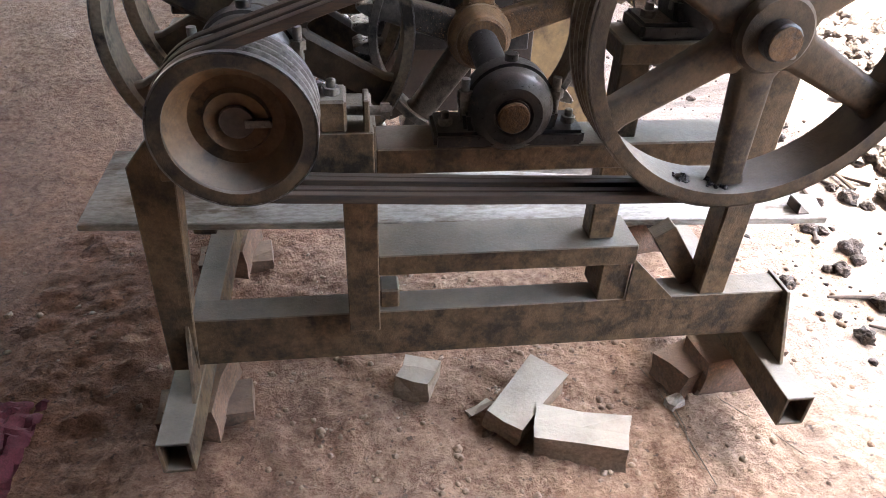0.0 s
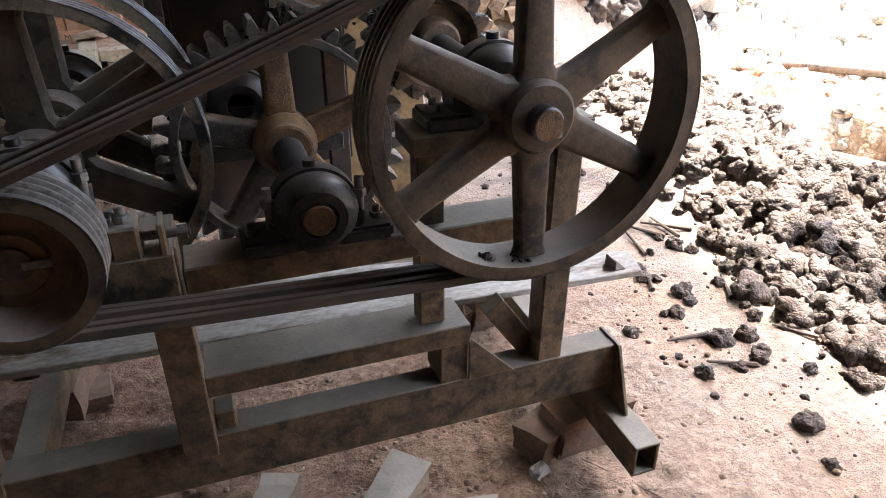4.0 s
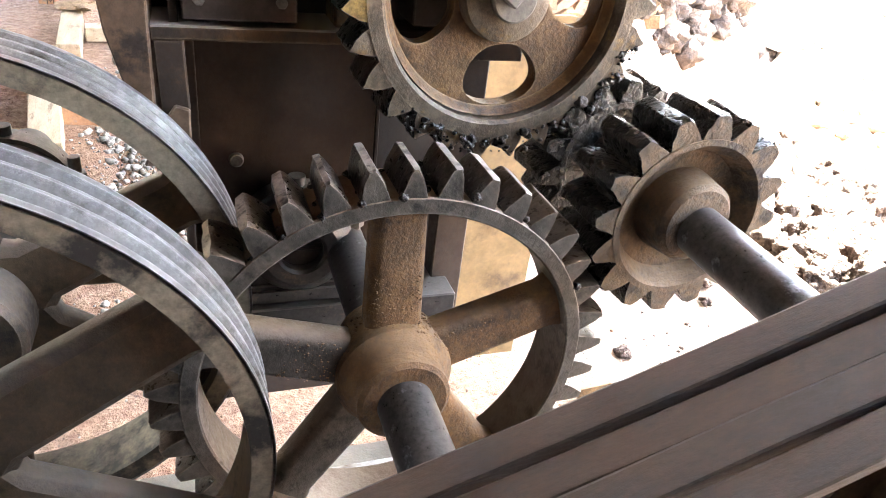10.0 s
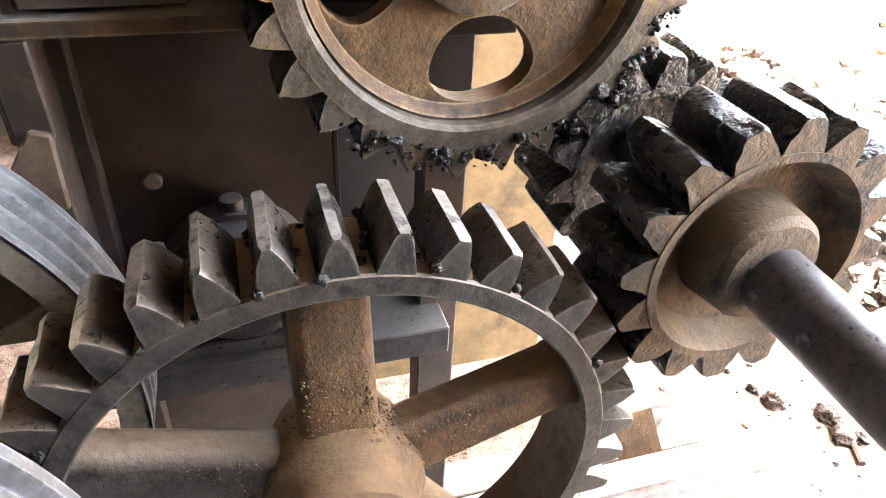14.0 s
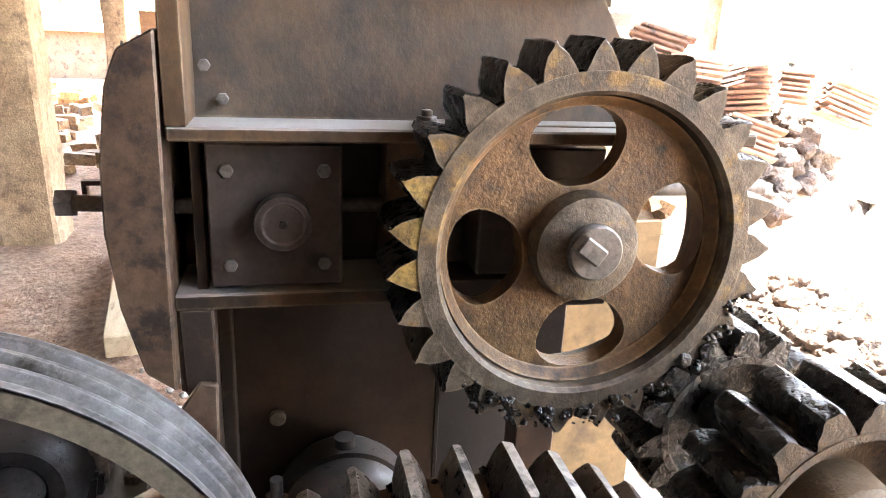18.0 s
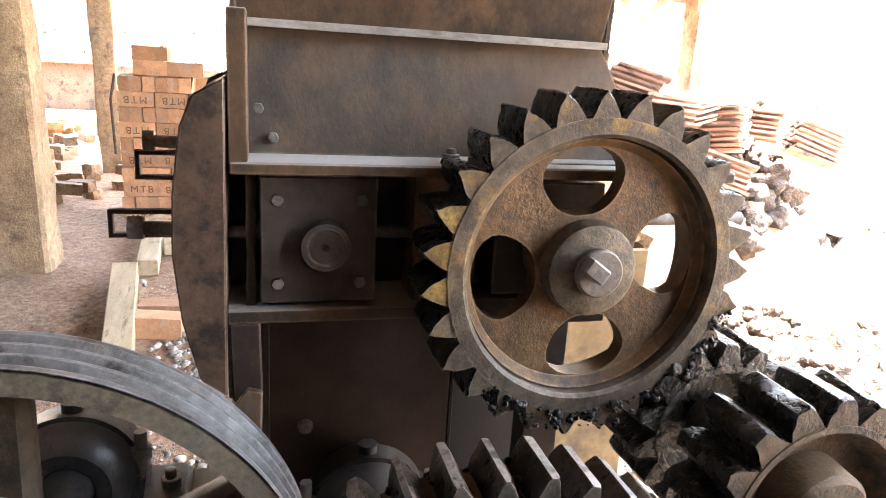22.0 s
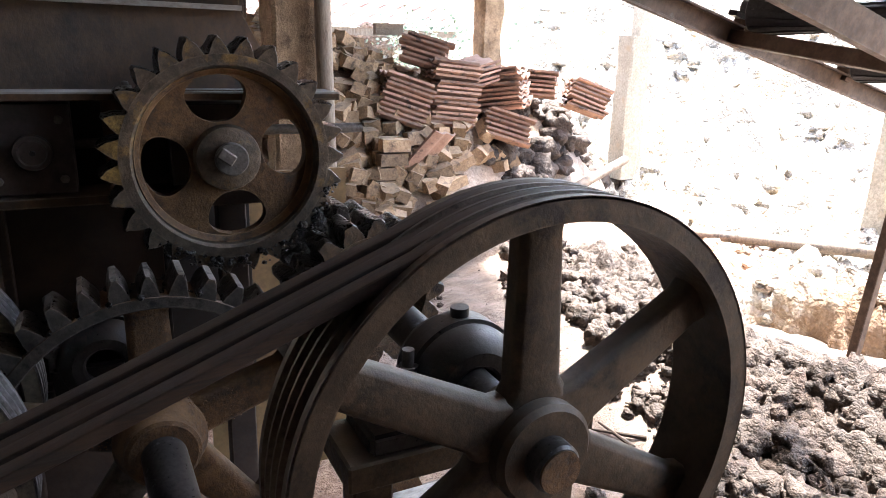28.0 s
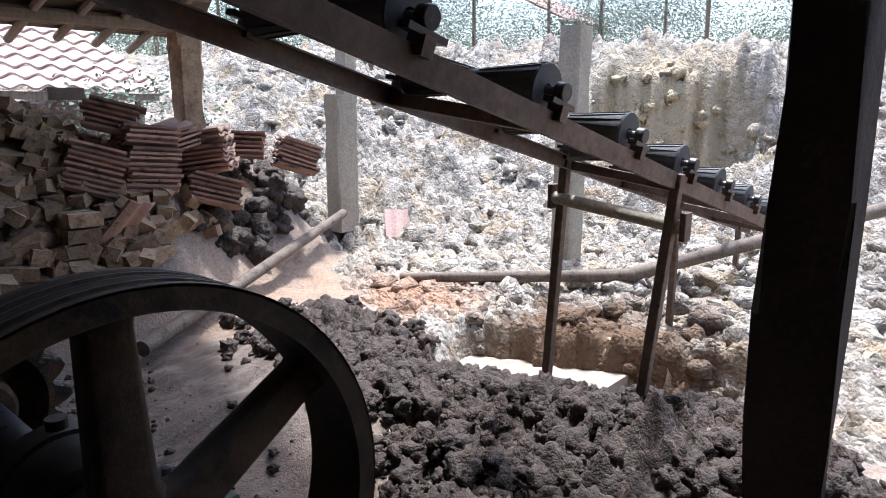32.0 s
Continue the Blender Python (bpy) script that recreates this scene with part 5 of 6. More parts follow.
rf = Mesh()
def roof_edge(y):
    """Where the roof ends on its open side."""
    return 2.62 if y < 3.2 else 2.62 + 1.13 * (y - 3.2) / 3.1


vs_, ROWS_Y = [], (6.3, 3.2, 0.6, -5.0)
for y in ROWS_Y:
    for dz in (0.0, 0.05):
        vs_ += [(-9.0, y, roof_z(y) + dz), (roof_edge(y), y, roof_z(y) + dz)]
fs_ = [(0, 2, 3, 1), (12, 13, 15, 14)]
for k in range(3):
    o = 4 * k
    fs_ += [(o, o + 1, o + 5, o + 4), (o + 2, o + 6, o + 7, o + 3), (o + 1, o + 3, o + 7, o + 5), (o, o + 4, o + 6, o + 2)]
rf.add(vs_, fs_)
shed = thing("shed_roof", (-2, 1, 2.0), "dark low shed roof on round wooden rafters", "roof", kind="structure")
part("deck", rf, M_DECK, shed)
random.seed(11)
for k in range(34):
    x = 3.55 - k * 0.32
    y1, y0 = 6.42 + random.uniform(-0.1, 0.12), 0.6
    if x > 2.6:
        y0 = 3.2 + (x - 2.6) / 1.15 * 3.1
    part("rafter", Mesh().cyl((x, y1, roof_z(y1) - 0.045), (x + random.uniform(-0.04, 0.04), y0, roof_z(y0) - 0.045), 0.034, 8), M_WOOD, shed)
part("purlin", Mesh().cyl((-6, 5.88, 1.98), (3.7, 5.92, 2.03), 0.065, 10, 0.055), M_WOOD, shed, "round log purlin over the posts")
part("purlin", Mesh().cyl((-6, 4.6, 2.40), (2.9, 4.62, 2.42), 0.055, 10, 0.05), M_WOOD, shed, "round log purlin")
for k in range(26):
    y = 6.2 - k * 0.22
    part("batten", Mesh().box(-6, roof_edge(y) - 0.03, y - 0.02, y + 0.02, roof_z(y) - 0.012, roof_z(y) - 0.002), M_WOOD, shed)
# Unseen slab added over the back left to cut skylight on the floor.
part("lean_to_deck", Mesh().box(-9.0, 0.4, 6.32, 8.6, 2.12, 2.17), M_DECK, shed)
# Unseen walls, added and sized to limit the light reaching the machine.
tagged(alone("wall_left", Mesh().box(-9.0, -8.8, -5, 5.2, 0, 3.2), M_WALLS, "plain unseen wall added to keep light out of the shed", "wall"), kind="structure")
tagged(alone("wall_right", Mesh().box(2.1, 2.25, -5.0, -0.2, 0, 3.3), M_WALLS, "plain unseen wall added to keep light out of the shed", "wall"), kind="structure")
tagged(alone("wall_behind", Mesh().prism([(-8.8, 0), (2.1, 0), (2.1, 2.2), (1.0, 2.2), (1.0, 3.0), (-8.8, 3.0)], "y", -5.0, -4.8), M_WALLS, "plain unseen wall added to keep light out of the shed", "wall"), kind="structure")


def rough_post(name, x, y, w, d, z0, z1, mat, label, seed, lean=(0, 0), rough=0.02, cat="post", group=""):
    n = 14
    sec = [(-0.5, -0.42), (-0.42, -0.5), (0.0, -0.5), (0.42, -0.5), (0.5, -0.42), (0.5, 0.0), (0.5, 0.42), (0.42, 0.5), (0.0, 0.5), (-0.42, 0.5), (-0.5, 0.42), (-0.5, 0.0)]
    m, vs = Mesh(), []
    for i in range(n + 1):
        t = i / n
        z = z0 + (z1 - z0) * t
        for u, v in sec:
            p = Vector((u * 3, v * 3, z * 2.5 + seed))
            j = noise.noise(p * 1.3) * rough + noise.noise(p * 4) * rough * 0.6
            vs.append((x + lean[0] * t + u * (w + j * 2), y + lean[1] * t + v * (d + j * 2), z))
    k = len(sec)
    fs = [tuple(range(k - 1, -1, -1)), tuple(range(n * k, n * k + k))] + [(i * k + j, i * k + (j + 1) % k, (i + 1) * k + (j + 1) % k, (i + 1) * k + j) for i in range(n) for j in range(k)]
    return alone(name, m.add(vs, fs), mat, label, cat, group)


rough_post("shed_post", -1.04, 4.50, 0.25, 0.25, 0.2, 2.55, M_STONE, "rough yellow-brown stone post holding up the shed roof", 1, (-0.05, 0), 0.012, "post", "shed posts")
rough_post("shed_post", -1.15, 7.25, 0.17, 0.17, 0.2, 2.4, M_STONE, "slim weathered stone post beside the brick stack", 2, (-0.05, 0), 0.012, "post", "shed posts")
rough_post("shed_post", 3.42, 5.92, 0.19, 0.19, 0.5, 1.98, M_STONE, "weathered stone post under the shed eave", 3, (0.0, 0), 0.025, "post", "shed posts")
rough_post("shed_post", 0.98, 3.28, 0.19, 0.17, -0.05, 2.92, M_STONE, "rough stone post beside a thin wooden pole", 4, (-0.02, 0), 0.025, "post", "shed posts")
rough_post("shed_post", 1.918, 0.675, 0.125, 0.15, -0.05, 3.5, M_DARKPOST, "dark rough post at the open edge of the shed", 5, (0.0, 0.0), 0.03, "post", "shed posts")
alone("wooden_pole", Mesh().cyl((1.09, 3.12, 0.0), (1.02, 3.13, 2.95), 0.036, 14, 0.03), M_WOOD, "thin peeled wooden pole beside a stone post", "pole")
rough_post("concrete_post", 4.70, 5.46, 0.2, 0.2, 0.2, 1.5, M_CONC, "weathered grey concrete post broken at the top", 6, (0, 0), 0.012, "post", "concrete posts")
rough_post("concrete_post", 4.93, 5.62, 0.16, 0.14, 0.2, 2.05, M_CONC, "tall pale concrete post standing behind a shorter one", 7, (0, 0), 0.01, "post", "concrete posts")
rough_post("concrete_post", 5.5, 3.42, 0.21, 0.2, -0.1, 2.05, M_CONC, "tall pale concrete post beyond the conveyor", 8, (0.03, 0), 0.01, "post", "concrete posts")

# ---- loose bricks near the machine ----
def brick_mesh(name, l, w, h, seed, mat, chips=0.006):
    m = Mesh()
    rng = random.Random(seed)
    g = 3
    vs = []
    bm = bmesh.new()
    bmesh.ops.create_cube(bm, size=1)
    bmesh.ops.subdivide_edges(bm, edges=bm.edges, cuts=1, use_grid_fill=True)
    for v in bm.verts:
        v.co = Vector((v.co.x * l, v.co.y * w, (v.co.z + 0.5) * h))
        k = sum(abs(a) > 0.49 * b for a, b in ((v.co.x, l), (v.co.y, w), (v.co.z - h / 2, h)))
        v.co += Vector((rng.uniform(-1, 1), rng.uniform(-1, 1), rng.uniform(-1, 1) if v.co.z > h * 0.2 else 0)) * chips * (0.3 + 0.35 * k)
    for f in bm.faces:
        f.smooth = False
    me = bpy.data.meshes.new(name)
    bm.to_mesh(me)
    bm.free()
    me.materials.append(mat)
    return me


RAW = [brick_mesh("brick", 0.204, 0.096, 0.08, k, M_BRICKRAW, 0.005) for k in range(4)]
RAWHALF = [brick_mesh("brick", 0.09, 0.085, 0.078, 20 + k, M_BRICKRAW, 0.005) for k in range(3)]
HEAPB = [brick_mesh("brick", 0.185, 0.09, 0.075, 70 + k, M_HEAPBRICK, 0.004) for k in range(5)]
HEAPHALF = [brick_mesh("brick", 0.11, 0.09, 0.08, 80 + k, M_HEAPBRICK, 0.008) for k in range(3)]
MUDB = [brick_mesh("brick", 0.212, 0.102, 0.088, 90 + k, M_MUDBRICK, 0.006) for k in range(2)]
REDH = [brick_mesh("brick", 0.212, 0.069, 0.088, 50 + k, M_BRICK, 0.003) for k in range(3)]
RED = [brick_mesh("brick", 0.212, 0.102, 0.088, 40 + k, M_BRICK, 0.003) for k in range(3)]


def lay(name, me, x, y, z, rz, rx=0, ry=0, label="", group=""):
    ob = new(name, me)
    ob.matrix_world = pose(x, y, z, rx, ry, rz)
    return tagged(ob, label, "brick", group)


lay("brick", RAW[0], 0.470, 0.961, ground_z(0.47, 0.961) - 0.004, -17.6, label="pale grey unfired brick lying on the earth floor")
lay("brick", RAW[1], 0.37, 1.085, ground_z(0.37, 1.085) - 0.008, 46, 3, -4, label="dusty brick lying askew beside another brick")
lay("broken_brick", RAWHALF[0], 0.124, 1.17, ground_z(0.124, 1.17) - 0.008, 66, 0, 5, label="broken half brick crusted with earth")
lay("brick_chip", brick_mesh("brick_chip", 0.07, 0.022, 0.016, 61, M_BRICKRAW, 0.004), 0.265, 1.09, ground_z(0.265, 1.09), 28, label="small splinter of broken brick on the floor")
for x in (-0.364, 0.901):
    for y in (1.14, 1.72):
        lay("support_brick", MUDB[0], x + 0.0, y, 0.034, 8 if x > 0 else 84, label="stained brick propping up a foot of the frame", group="support bricks")
        if x > 0:
            lay("support_brick", MUDB[1], x - 0.07, y + 0.02, -0.005, 24, label="muddy brick on the floor under the frame foot", group="support bricks")
        lay("support_brick", MUDB[1], x, y, -0.045, 4, label="stained brick sunk in the floor under the frame", group="support bricks")
lay("brick_chip", brick_mesh("brick_chip", 0.045, 0.03, 0.03, 62, M_BOARD, 0.004), 0.735, 1.06, ground_z(0.735, 1.06), 28, label="small pale chip of brick by the frame foot")

def floor_lift(x, y):
    e = smooth01((x + 1.1) / 0.3) * smooth01((1.5 - x) / 0.3) * smooth01((y - 0.5) / 0.2) * smooth01((2.4 - y) / 0.4)
    k = 0.008 * fbm(x, y, 8.0, 1.0) + 0.008 * fbm(x, y, 22.0, 2.0) + 0.005 * max(0.0, fbm(x, y, 13.0, 5.0)) ** 2
    rut = 0.010 * math.exp(-((x - 0.72 - 0.25 * (1.2 - y)) / 0.05) ** 2) * noise.noise(Vector((x * 40, y * 7, 3)))
    return e * (0.008 + k + rut) - 0.02 * (1 - e)


fp = Mesh()
fxs, fys = list(np.arange(-1.1, 1.5, 0.013)), list(np.arange(0.5, 2.4, 0.013))
fp.add([(x, y, ground_z(x, y) + floor_lift(x, y)) for y in fys for x in fxs],
       [(j * len(fxs) + i, j * len(fxs) + i + 1, (j + 1) * len(fxs) + i + 1, (j + 1) * len(fxs) + i) for j in range(len(fys) - 1) for i in range(len(fxs) - 1)])
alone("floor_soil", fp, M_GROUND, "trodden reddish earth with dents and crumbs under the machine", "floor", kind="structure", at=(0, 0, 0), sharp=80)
random.seed(41)
for k in range(3):
    x, y = 0.70 + random.uniform(-0.06, 0.1), 1.22 + random.uniform(-0.05, 0.05)
    m = Mesh()
    dx_ = random.uniform(-0.01, 0.07)
    for j in range(6):
        x2, y2 = x + dx_ + random.uniform(-0.012, 0.012), y - 0.06
        m.cyl((x, y, ground_z(x, y) + floor_lift(x, y) + 0.001), (x2, y2, ground_z(x2, y2) + floor_lift(x2, y2) + 0.0), 0.0014, 5)
        x, y = x2, y2
    alone("root_fibre", m, M_WOOD, "thin dry root fibre lying on the earth floor", "root", "root fibres")

# cloth
cl = Mesh()
N = 26
cl.add([(-1.0 + 0.27 * i / N, 0.90 + 0.30 * j / N, ground_z(-0.85, 1.0) + 0.012 + 0.11 * math.exp(-((i / N - 0.55) ** 2 + (j / N - 0.5) ** 2) * 9) * (0.6 + 0.9 * abs(noise.noise(Vector((i * 0.28, j * 0.13, 2.0))))) + 0.02 * noise.noise(Vector((i * 0.5, j * 0.5, 9)))) for j in range(N + 1) for i in range(N + 1)],
       [(j * (N + 1) + i, j * (N + 1) + i + 1, (j + 1) * (N + 1) + i + 1, (j + 1) * (N + 1) + i) for j in range(N) for i in range(N)])
alone("cloth", cl, M_CLOTH, "crumpled maroon cloth lying on the floor", "cloth")

# ---- brick stack ----
bs = thing("brick_stack", (-0.6, 5.62, 0.28), "tall neat stack of fired orange bricks stamped on their sides", "brick stack")
random.seed(5)
letters = {}
# Letters lie on the face; their dark brown includes the shade of pressed lettering.
for word in ("MTB",):
    cu = bpy.data.curves.new("stamp", "FONT")
    cu.body, cu.size, cu.extrude, cu.align_x, cu.align_y = word, 0.062, 0.001, "CENTER", "CENTER"
    cu.space_character = 1.25
    tmp = bpy.data.objects.new("stamp", cu)
    scene.collection.objects.link(tmp)
    bpy.context.view_layer.update()
    stamp_shade_me = bpy.data.meshes.new_from_object(tmp.evaluated_get(bpy.context.evaluated_depsgraph_get()))
    bpy.data.objects.remove(tmp)
    stamp_shade_me.materials.clear()
    stamp_shade_me.materials.append(M_MUDBRICK)
z = 0.27
for c in range(10):
    j = lambda: random.uniform(-0.006, 0.006)
    if c % 2:
        for k in range(6):
            for r in range(2):
                shared("brick", REDH[(k + c) % 3], bs, pose(-0.744 + 0.072 * k + j(), 5.598 + 0.216 * r + j(), z, 0, 0, 90))
    else:
        for k in range(2):
            for r in range(4):
                ob = shared("brick", RED[(k + r) % 3], bs, pose(-0.672 + 0.216 * k + j(), 5.545 + 0.106 * r + j(), z, 0, 0, 0))
                if r == 0:
                    t = shared("stamp", stamp_shade_me, ob, Matrix())
                    t.matrix_basis = pose(0, -0.0545, 0.044) @ Matrix.Rotation(0.0 if c < 3 and k == 0 else math.pi, 4, "Y") @ pose(0, 0, 0, 90)
    z += 0.0925
for k in range(2):
    shared("brick", RED[k], bs, pose(-0.60 + 0.2 * k, 5.68, z, 0, 0, 3))
shared("brick", RED[2], bs, pose(-0.60, 5.70, z + 0.09, 0, 0, -6))
for k in range(5):
    shared("brick", RED[k % 3], bs, pose(-0.297, 5.85, 0.27 + 0.0925 * k * 2, 0, 0, 90))
    shared("brick", RED[(k + 1) % 3], bs, pose(-0.297, 5.85, 0.27 + 0.0925 * (k * 2 + 1), 0, 0, 90))

for sx in (-0.812, -0.37):
    part("strap", Mesh().cyl((sx + 0.02, 5.52, 1.2), (sx - 0.004, 5.49, 1.05), 0.008, 8).cyl((sx - 0.004, 5.49, 1.05), (sx + 0.006, 5.49, 0.72), 0.008, 8), M_BLACK, bs, "black strap hanging down the side")
# scattered bricks in the shed
random.seed(21)
for k in range(130):
    x, y = random.uniform(-3.6, -0.9), random.uniform(5.9, 9.2)
    if -1.45 < x < -1.1 and y > 7.0:
        continue
    lay("loose_brick", (HEAPB + HEAPHALF)[k % 8], x, y, ground_z(x, y) + random.choice((-0.01, -0.01, 0.07)), random.uniform(0, 180), random.uniform(-8, 8), random.uniform(-8, 8), "dusty brick thrown on the shed floor", "loose bricks")
# Takes the darkened deck colour for the shade the wall stands in.
alone("low_wall", Mesh().box(-6.5, 1.4, 10.4, 10.7, 0.2, 1.10), M_DECK, "low brown earth wall at the back of the shed", "wall", kind="structure")
alone("timber", Mesh().box(-6.0, -1.75, 10.34, 10.52, 1.10, 1.16), M_WOOD, "grey timber lying on the low wall", "timber", bevel=0.005)
M_SAWN = surface("pale_sawn_timber", (0.26, 0.185, 0.11), (0.54, 0.42, 0.28), 5, 70, (0.8, 1.0), 0.0, 0.4, 0.002, (0.17, 0.12, 0.075), 0.62, None, 0, 0.2, (4, 0.6, 4), grain=0.3)
for (x0, y0, h0), (x1, y1, h1), w_, t_, lab in (((-0.535, 4.98, 0.05), (-0.475, 4.30, 0.05), 0.10, 0.08, "pale squared timber lying on the dusty floor"), ((-0.555, 4.20, 0.07), (-0.45, 3.35, 0.06), 0.11, 0.09, "pale squared timber lying on the dusty floor"),
                                                ((-0.45, 4.70, 0.04), (0.6, 4.86, 0.04), 0.11, 0.07, "pale squared timber lying across the floor")):
    alone("timber", Mesh().beam((x0, y0, ground_z(x0, y0) + h0), (x1, y1, ground_z(x1, y1) + h1), w_, t_), M_SAWN, lab, "timber", "floor timbers", bevel=0.004)
alone("flat_stone", Mesh().lump((-0.50, 5.02, ground_z(-0.5, 5.02) + 0.10), 0.11, 77, 0.22, 0.5, 3), M_STONE, "flat brown stone lying on the end of a timber", "stone", sharp=60)
for k in range(2):
    lay("loose_brick", RED[k], -0.36 + 0.02 * k, 3.72 + 0.15 * k, ground_z(-0.36, 3.8) - 0.02, 9 * k - 6, 1, 2, "red brick set beside the floor timber", "loose bricks")
M_RUBBLE = surface("pale_and_dark_rubble", (0.20, 0.175, 0.145), (0.66, 0.61, 0.53), 30, 120, (0.85, 1.0), 0.0, 0.5, 0.002, None, 0.6, None, 0, 0.7)
gr = Mesh()
random.seed(31)
for k in range(3200):
    x, y = random.gauss(-0.04, 0.14), random.gauss(3.6, 0.42)
    gr.lump((x, y, ground_z(x, y) + 0.004), 0.003 + 0.016 * random.random() ** 3, k, 0.8, 1.0, 1)
alone("gravel", gr, M_RUBBLE, "pale broken rubble strewn on the floor", "rubble", kind="stuff")

# ---- brick heap and tiles ----
def pipe_gap(x, y):
    """Metres from the line on which the pipe lies."""
    t = max(0.0, min(1.0, ((x - 1.95) * 2.55 + (y - 3.9) * 1.3) / 8.19))
    return math.hypot(x - 1.95 - 2.55 * t, y - 3.9 - 1.3 * t)


heap = thing("brick_pile", (2.4, 4.9, 0.2), "tumbled heap of grey unfired bricks under the tile stacks", "brick pile")
random.seed(8)
count = 0
more = Mesh()
while count < 760:
    x, y = random.uniform(0.75, 3.1), random.uniform(3.9, 5.75)
    if x > 2.5 and random.random() < 0.5 or y < 4.2 + 0.16 * (x - 1.2) or pipe_gap(x, y) < 0.28:
        continue
    zz = ground_z(x, y)
    me_ = random.choice(HEAPB + HEAPB + HEAPHALF)
    m_ = pose(x, y, zz + random.uniform(-0.02, 0.13), random.gauss(10, 17), random.gauss(0, 16), random.choice((-12, 78, 70, 35)) + random.gauss(0, 16))
    if count < 290:
        shared("brick", me_, heap, m_)
    else:
        more.add([m_ @ v.co for v in me_.vertices], [tuple(p.vertices) for p in me_.polygons])
    count += 1
pm = part("brick_rubble", more, M_HEAPBRICK, heap)
pm["kind"] = "stuff"
for c in range(5):
    for k in range(2):
        shared("brick", HEAPB[(c + k) % 4], heap, pose(1.83 + 0.02 * c + random.uniform(-0.01, 0.01), 4.42 + 0.11 * k, 0.36 + 0.088 * c, 0, 0, random.uniform(-6, 6)))


def tile_mesh(seed):
    m = Mesh()
    n = 12
    top, prof = [], []
    for i in range(n + 1):
        u = i / n
        prof.append((0.24 * (u - 0.5), 0.009 * math.cos(u * 4 * math.pi) + (0.006 if i in (0, n) else 0)))
    for y in (-0.165, 0.165):
        for dz in (0, 0.016):
            top.append([(x, y, z + dz) for x, z in prof])
    vs = [p for row in top for p in row]
    k = n + 1
    fs = []
    for i in range(n):
        fs += [(i, i + 1, 2 * k + i + 1, 2 * k + i), (k + i, 3 * k + i, 3 * k + i + 1, k + i + 1), (i, k + i, k + i + 1, i + 1), (2 * k + i, 2 * k + i + 1, 3 * k + i + 1, 3 * k + i)]
    fs += [(0, 2 * k, 3 * k, k), (n, k + n, 3 * k + n, 2 * k + n)]
    me = m.add(vs, fs).data("tile")
    finish(me)
    me.materials.append(M_TILE)
    return me


TILE = tile_mesh(0)


def tile_stack(x, y, z, n, rz, rx, ry, label, dz=0.034):
    random.seed(int(x * 1000))
    ob = thing("tile_stack", (x, y, z), label, "roof tiles", "tile stacks")
    base = pose(x, y, z, rx, ry, rz)
    for k in range(n):
        shared("tile", TILE, ob, base @ pose(random.uniform(-0.014, 0.014), random.uniform(-0.02, 0.02), k * dz, random.uniform(-1, 1), random.uniform(-1.5, 1.5), random.uniform(-4, 4)))
    return ob


TY = 4.72
for x, z, n, rz, rx, ry, lab, dy in ((2.05, 0.86, 9, 80, 17, 3, "tilted stack of reddish ridged clay roof tiles", 0.0), (2.44, 0.83, 13, 84, 5, 2, "tall stack of weathered ridged clay roof tiles", 0.0),
                             (2.30, 1.22, 6, 62, 15, 4, "upper stack of dark weathered clay roof tiles", 0.15), (2.68, 1.10, 5, 100, -13, -8, "flat stack of clay roof tiles leaning sideways", 0.1),
                             (2.97, 0.93, 9, 38, -9, -4, "stack of dark ridged clay roof tiles", 0.1), (2.86, 0.72, 6, 68, 15, 6, "low stack of clay roof tiles sliding down the heap", -0.05),
                             (3.38, 1.00, 6, 50, 3, 2, "small stack of mossy dark roof tiles", 0.35), (3.78, 0.88, 7, 74, 19, 4, "small tilted stack of clay roof tiles", 0.25)):
    tile_stack(x, TY + dy, z, n, rz, rx, ry, lab)
lean = thing("roof_tile", (2.16, 4.5, 0.6), "single ridged clay tile leaning on the bricks", "roof tile")
shared("tile", TILE, lean, pose(2.15, 4.38, 0.70, -50, 10, 30))
lean2 = thing("roof_tile", (5.1, 5.2, 0.3), "single pinkish clay tile leaning on the clay", "roof tile")
PINK = TILE.copy()
PINK.materials.clear()
PINK.materials.append(M_ROOFTILE)
shared("tile", PINK, lean2, pose(5.2, 5.2, ground_z(5.2, 5.2) + 0.16, 48, 0, -40))
lay("stamped_brick", RAW[0], 2.2, 5.25, 1.42, -8, label="grey brick with stamped letters on the pile top")

# ---- clods, mud and lumps ----
def scatter(name, n, where, size, mat, label, cat, seed, squash=0.75, rough=0.45, sub=1, sink=0.25, fine=9.0):
    m = Mesh()
    rng = random.Random(seed)
    done = 0
    while done < n:
        p = where(rng)
        if p is None:
            continue
        r = size(rng)
        m.lump((p[0], p[1], ground_z(*p) + r * (0.5 - sink)), r, seed * 100 + done, squash, rough, sub + 1 if r > fine else sub)
        done += 1
    return alone(name, m, mat, label, cat, kind="stuff", sharp=70)


def in_ring(r0, r1, a0, a1):
    def f(rng):
        r, a = math.sqrt(rng.uniform(r0 * r0, r1 * r1)), radians(rng.uniform(a0, a1))
        return 1 + r * math.cos(a), 1 + r * math.sin(a)
    return f


def mud_side(y):
    """How far out the dug mud reaches towards the pit."""
    return 3.08 + 0.42 * max(0.0, y - 2.6)


def mud_place(rng):
    x, y = rng.gauss(2.5, 0.55), rng.gauss(2.1, 1.0)
    return (x, y) if x > 1.74 + 0.33 * max(0, y - 1.5) and x < mud_side(y) + 0.05 and -0.3 < y < 4.3 else None


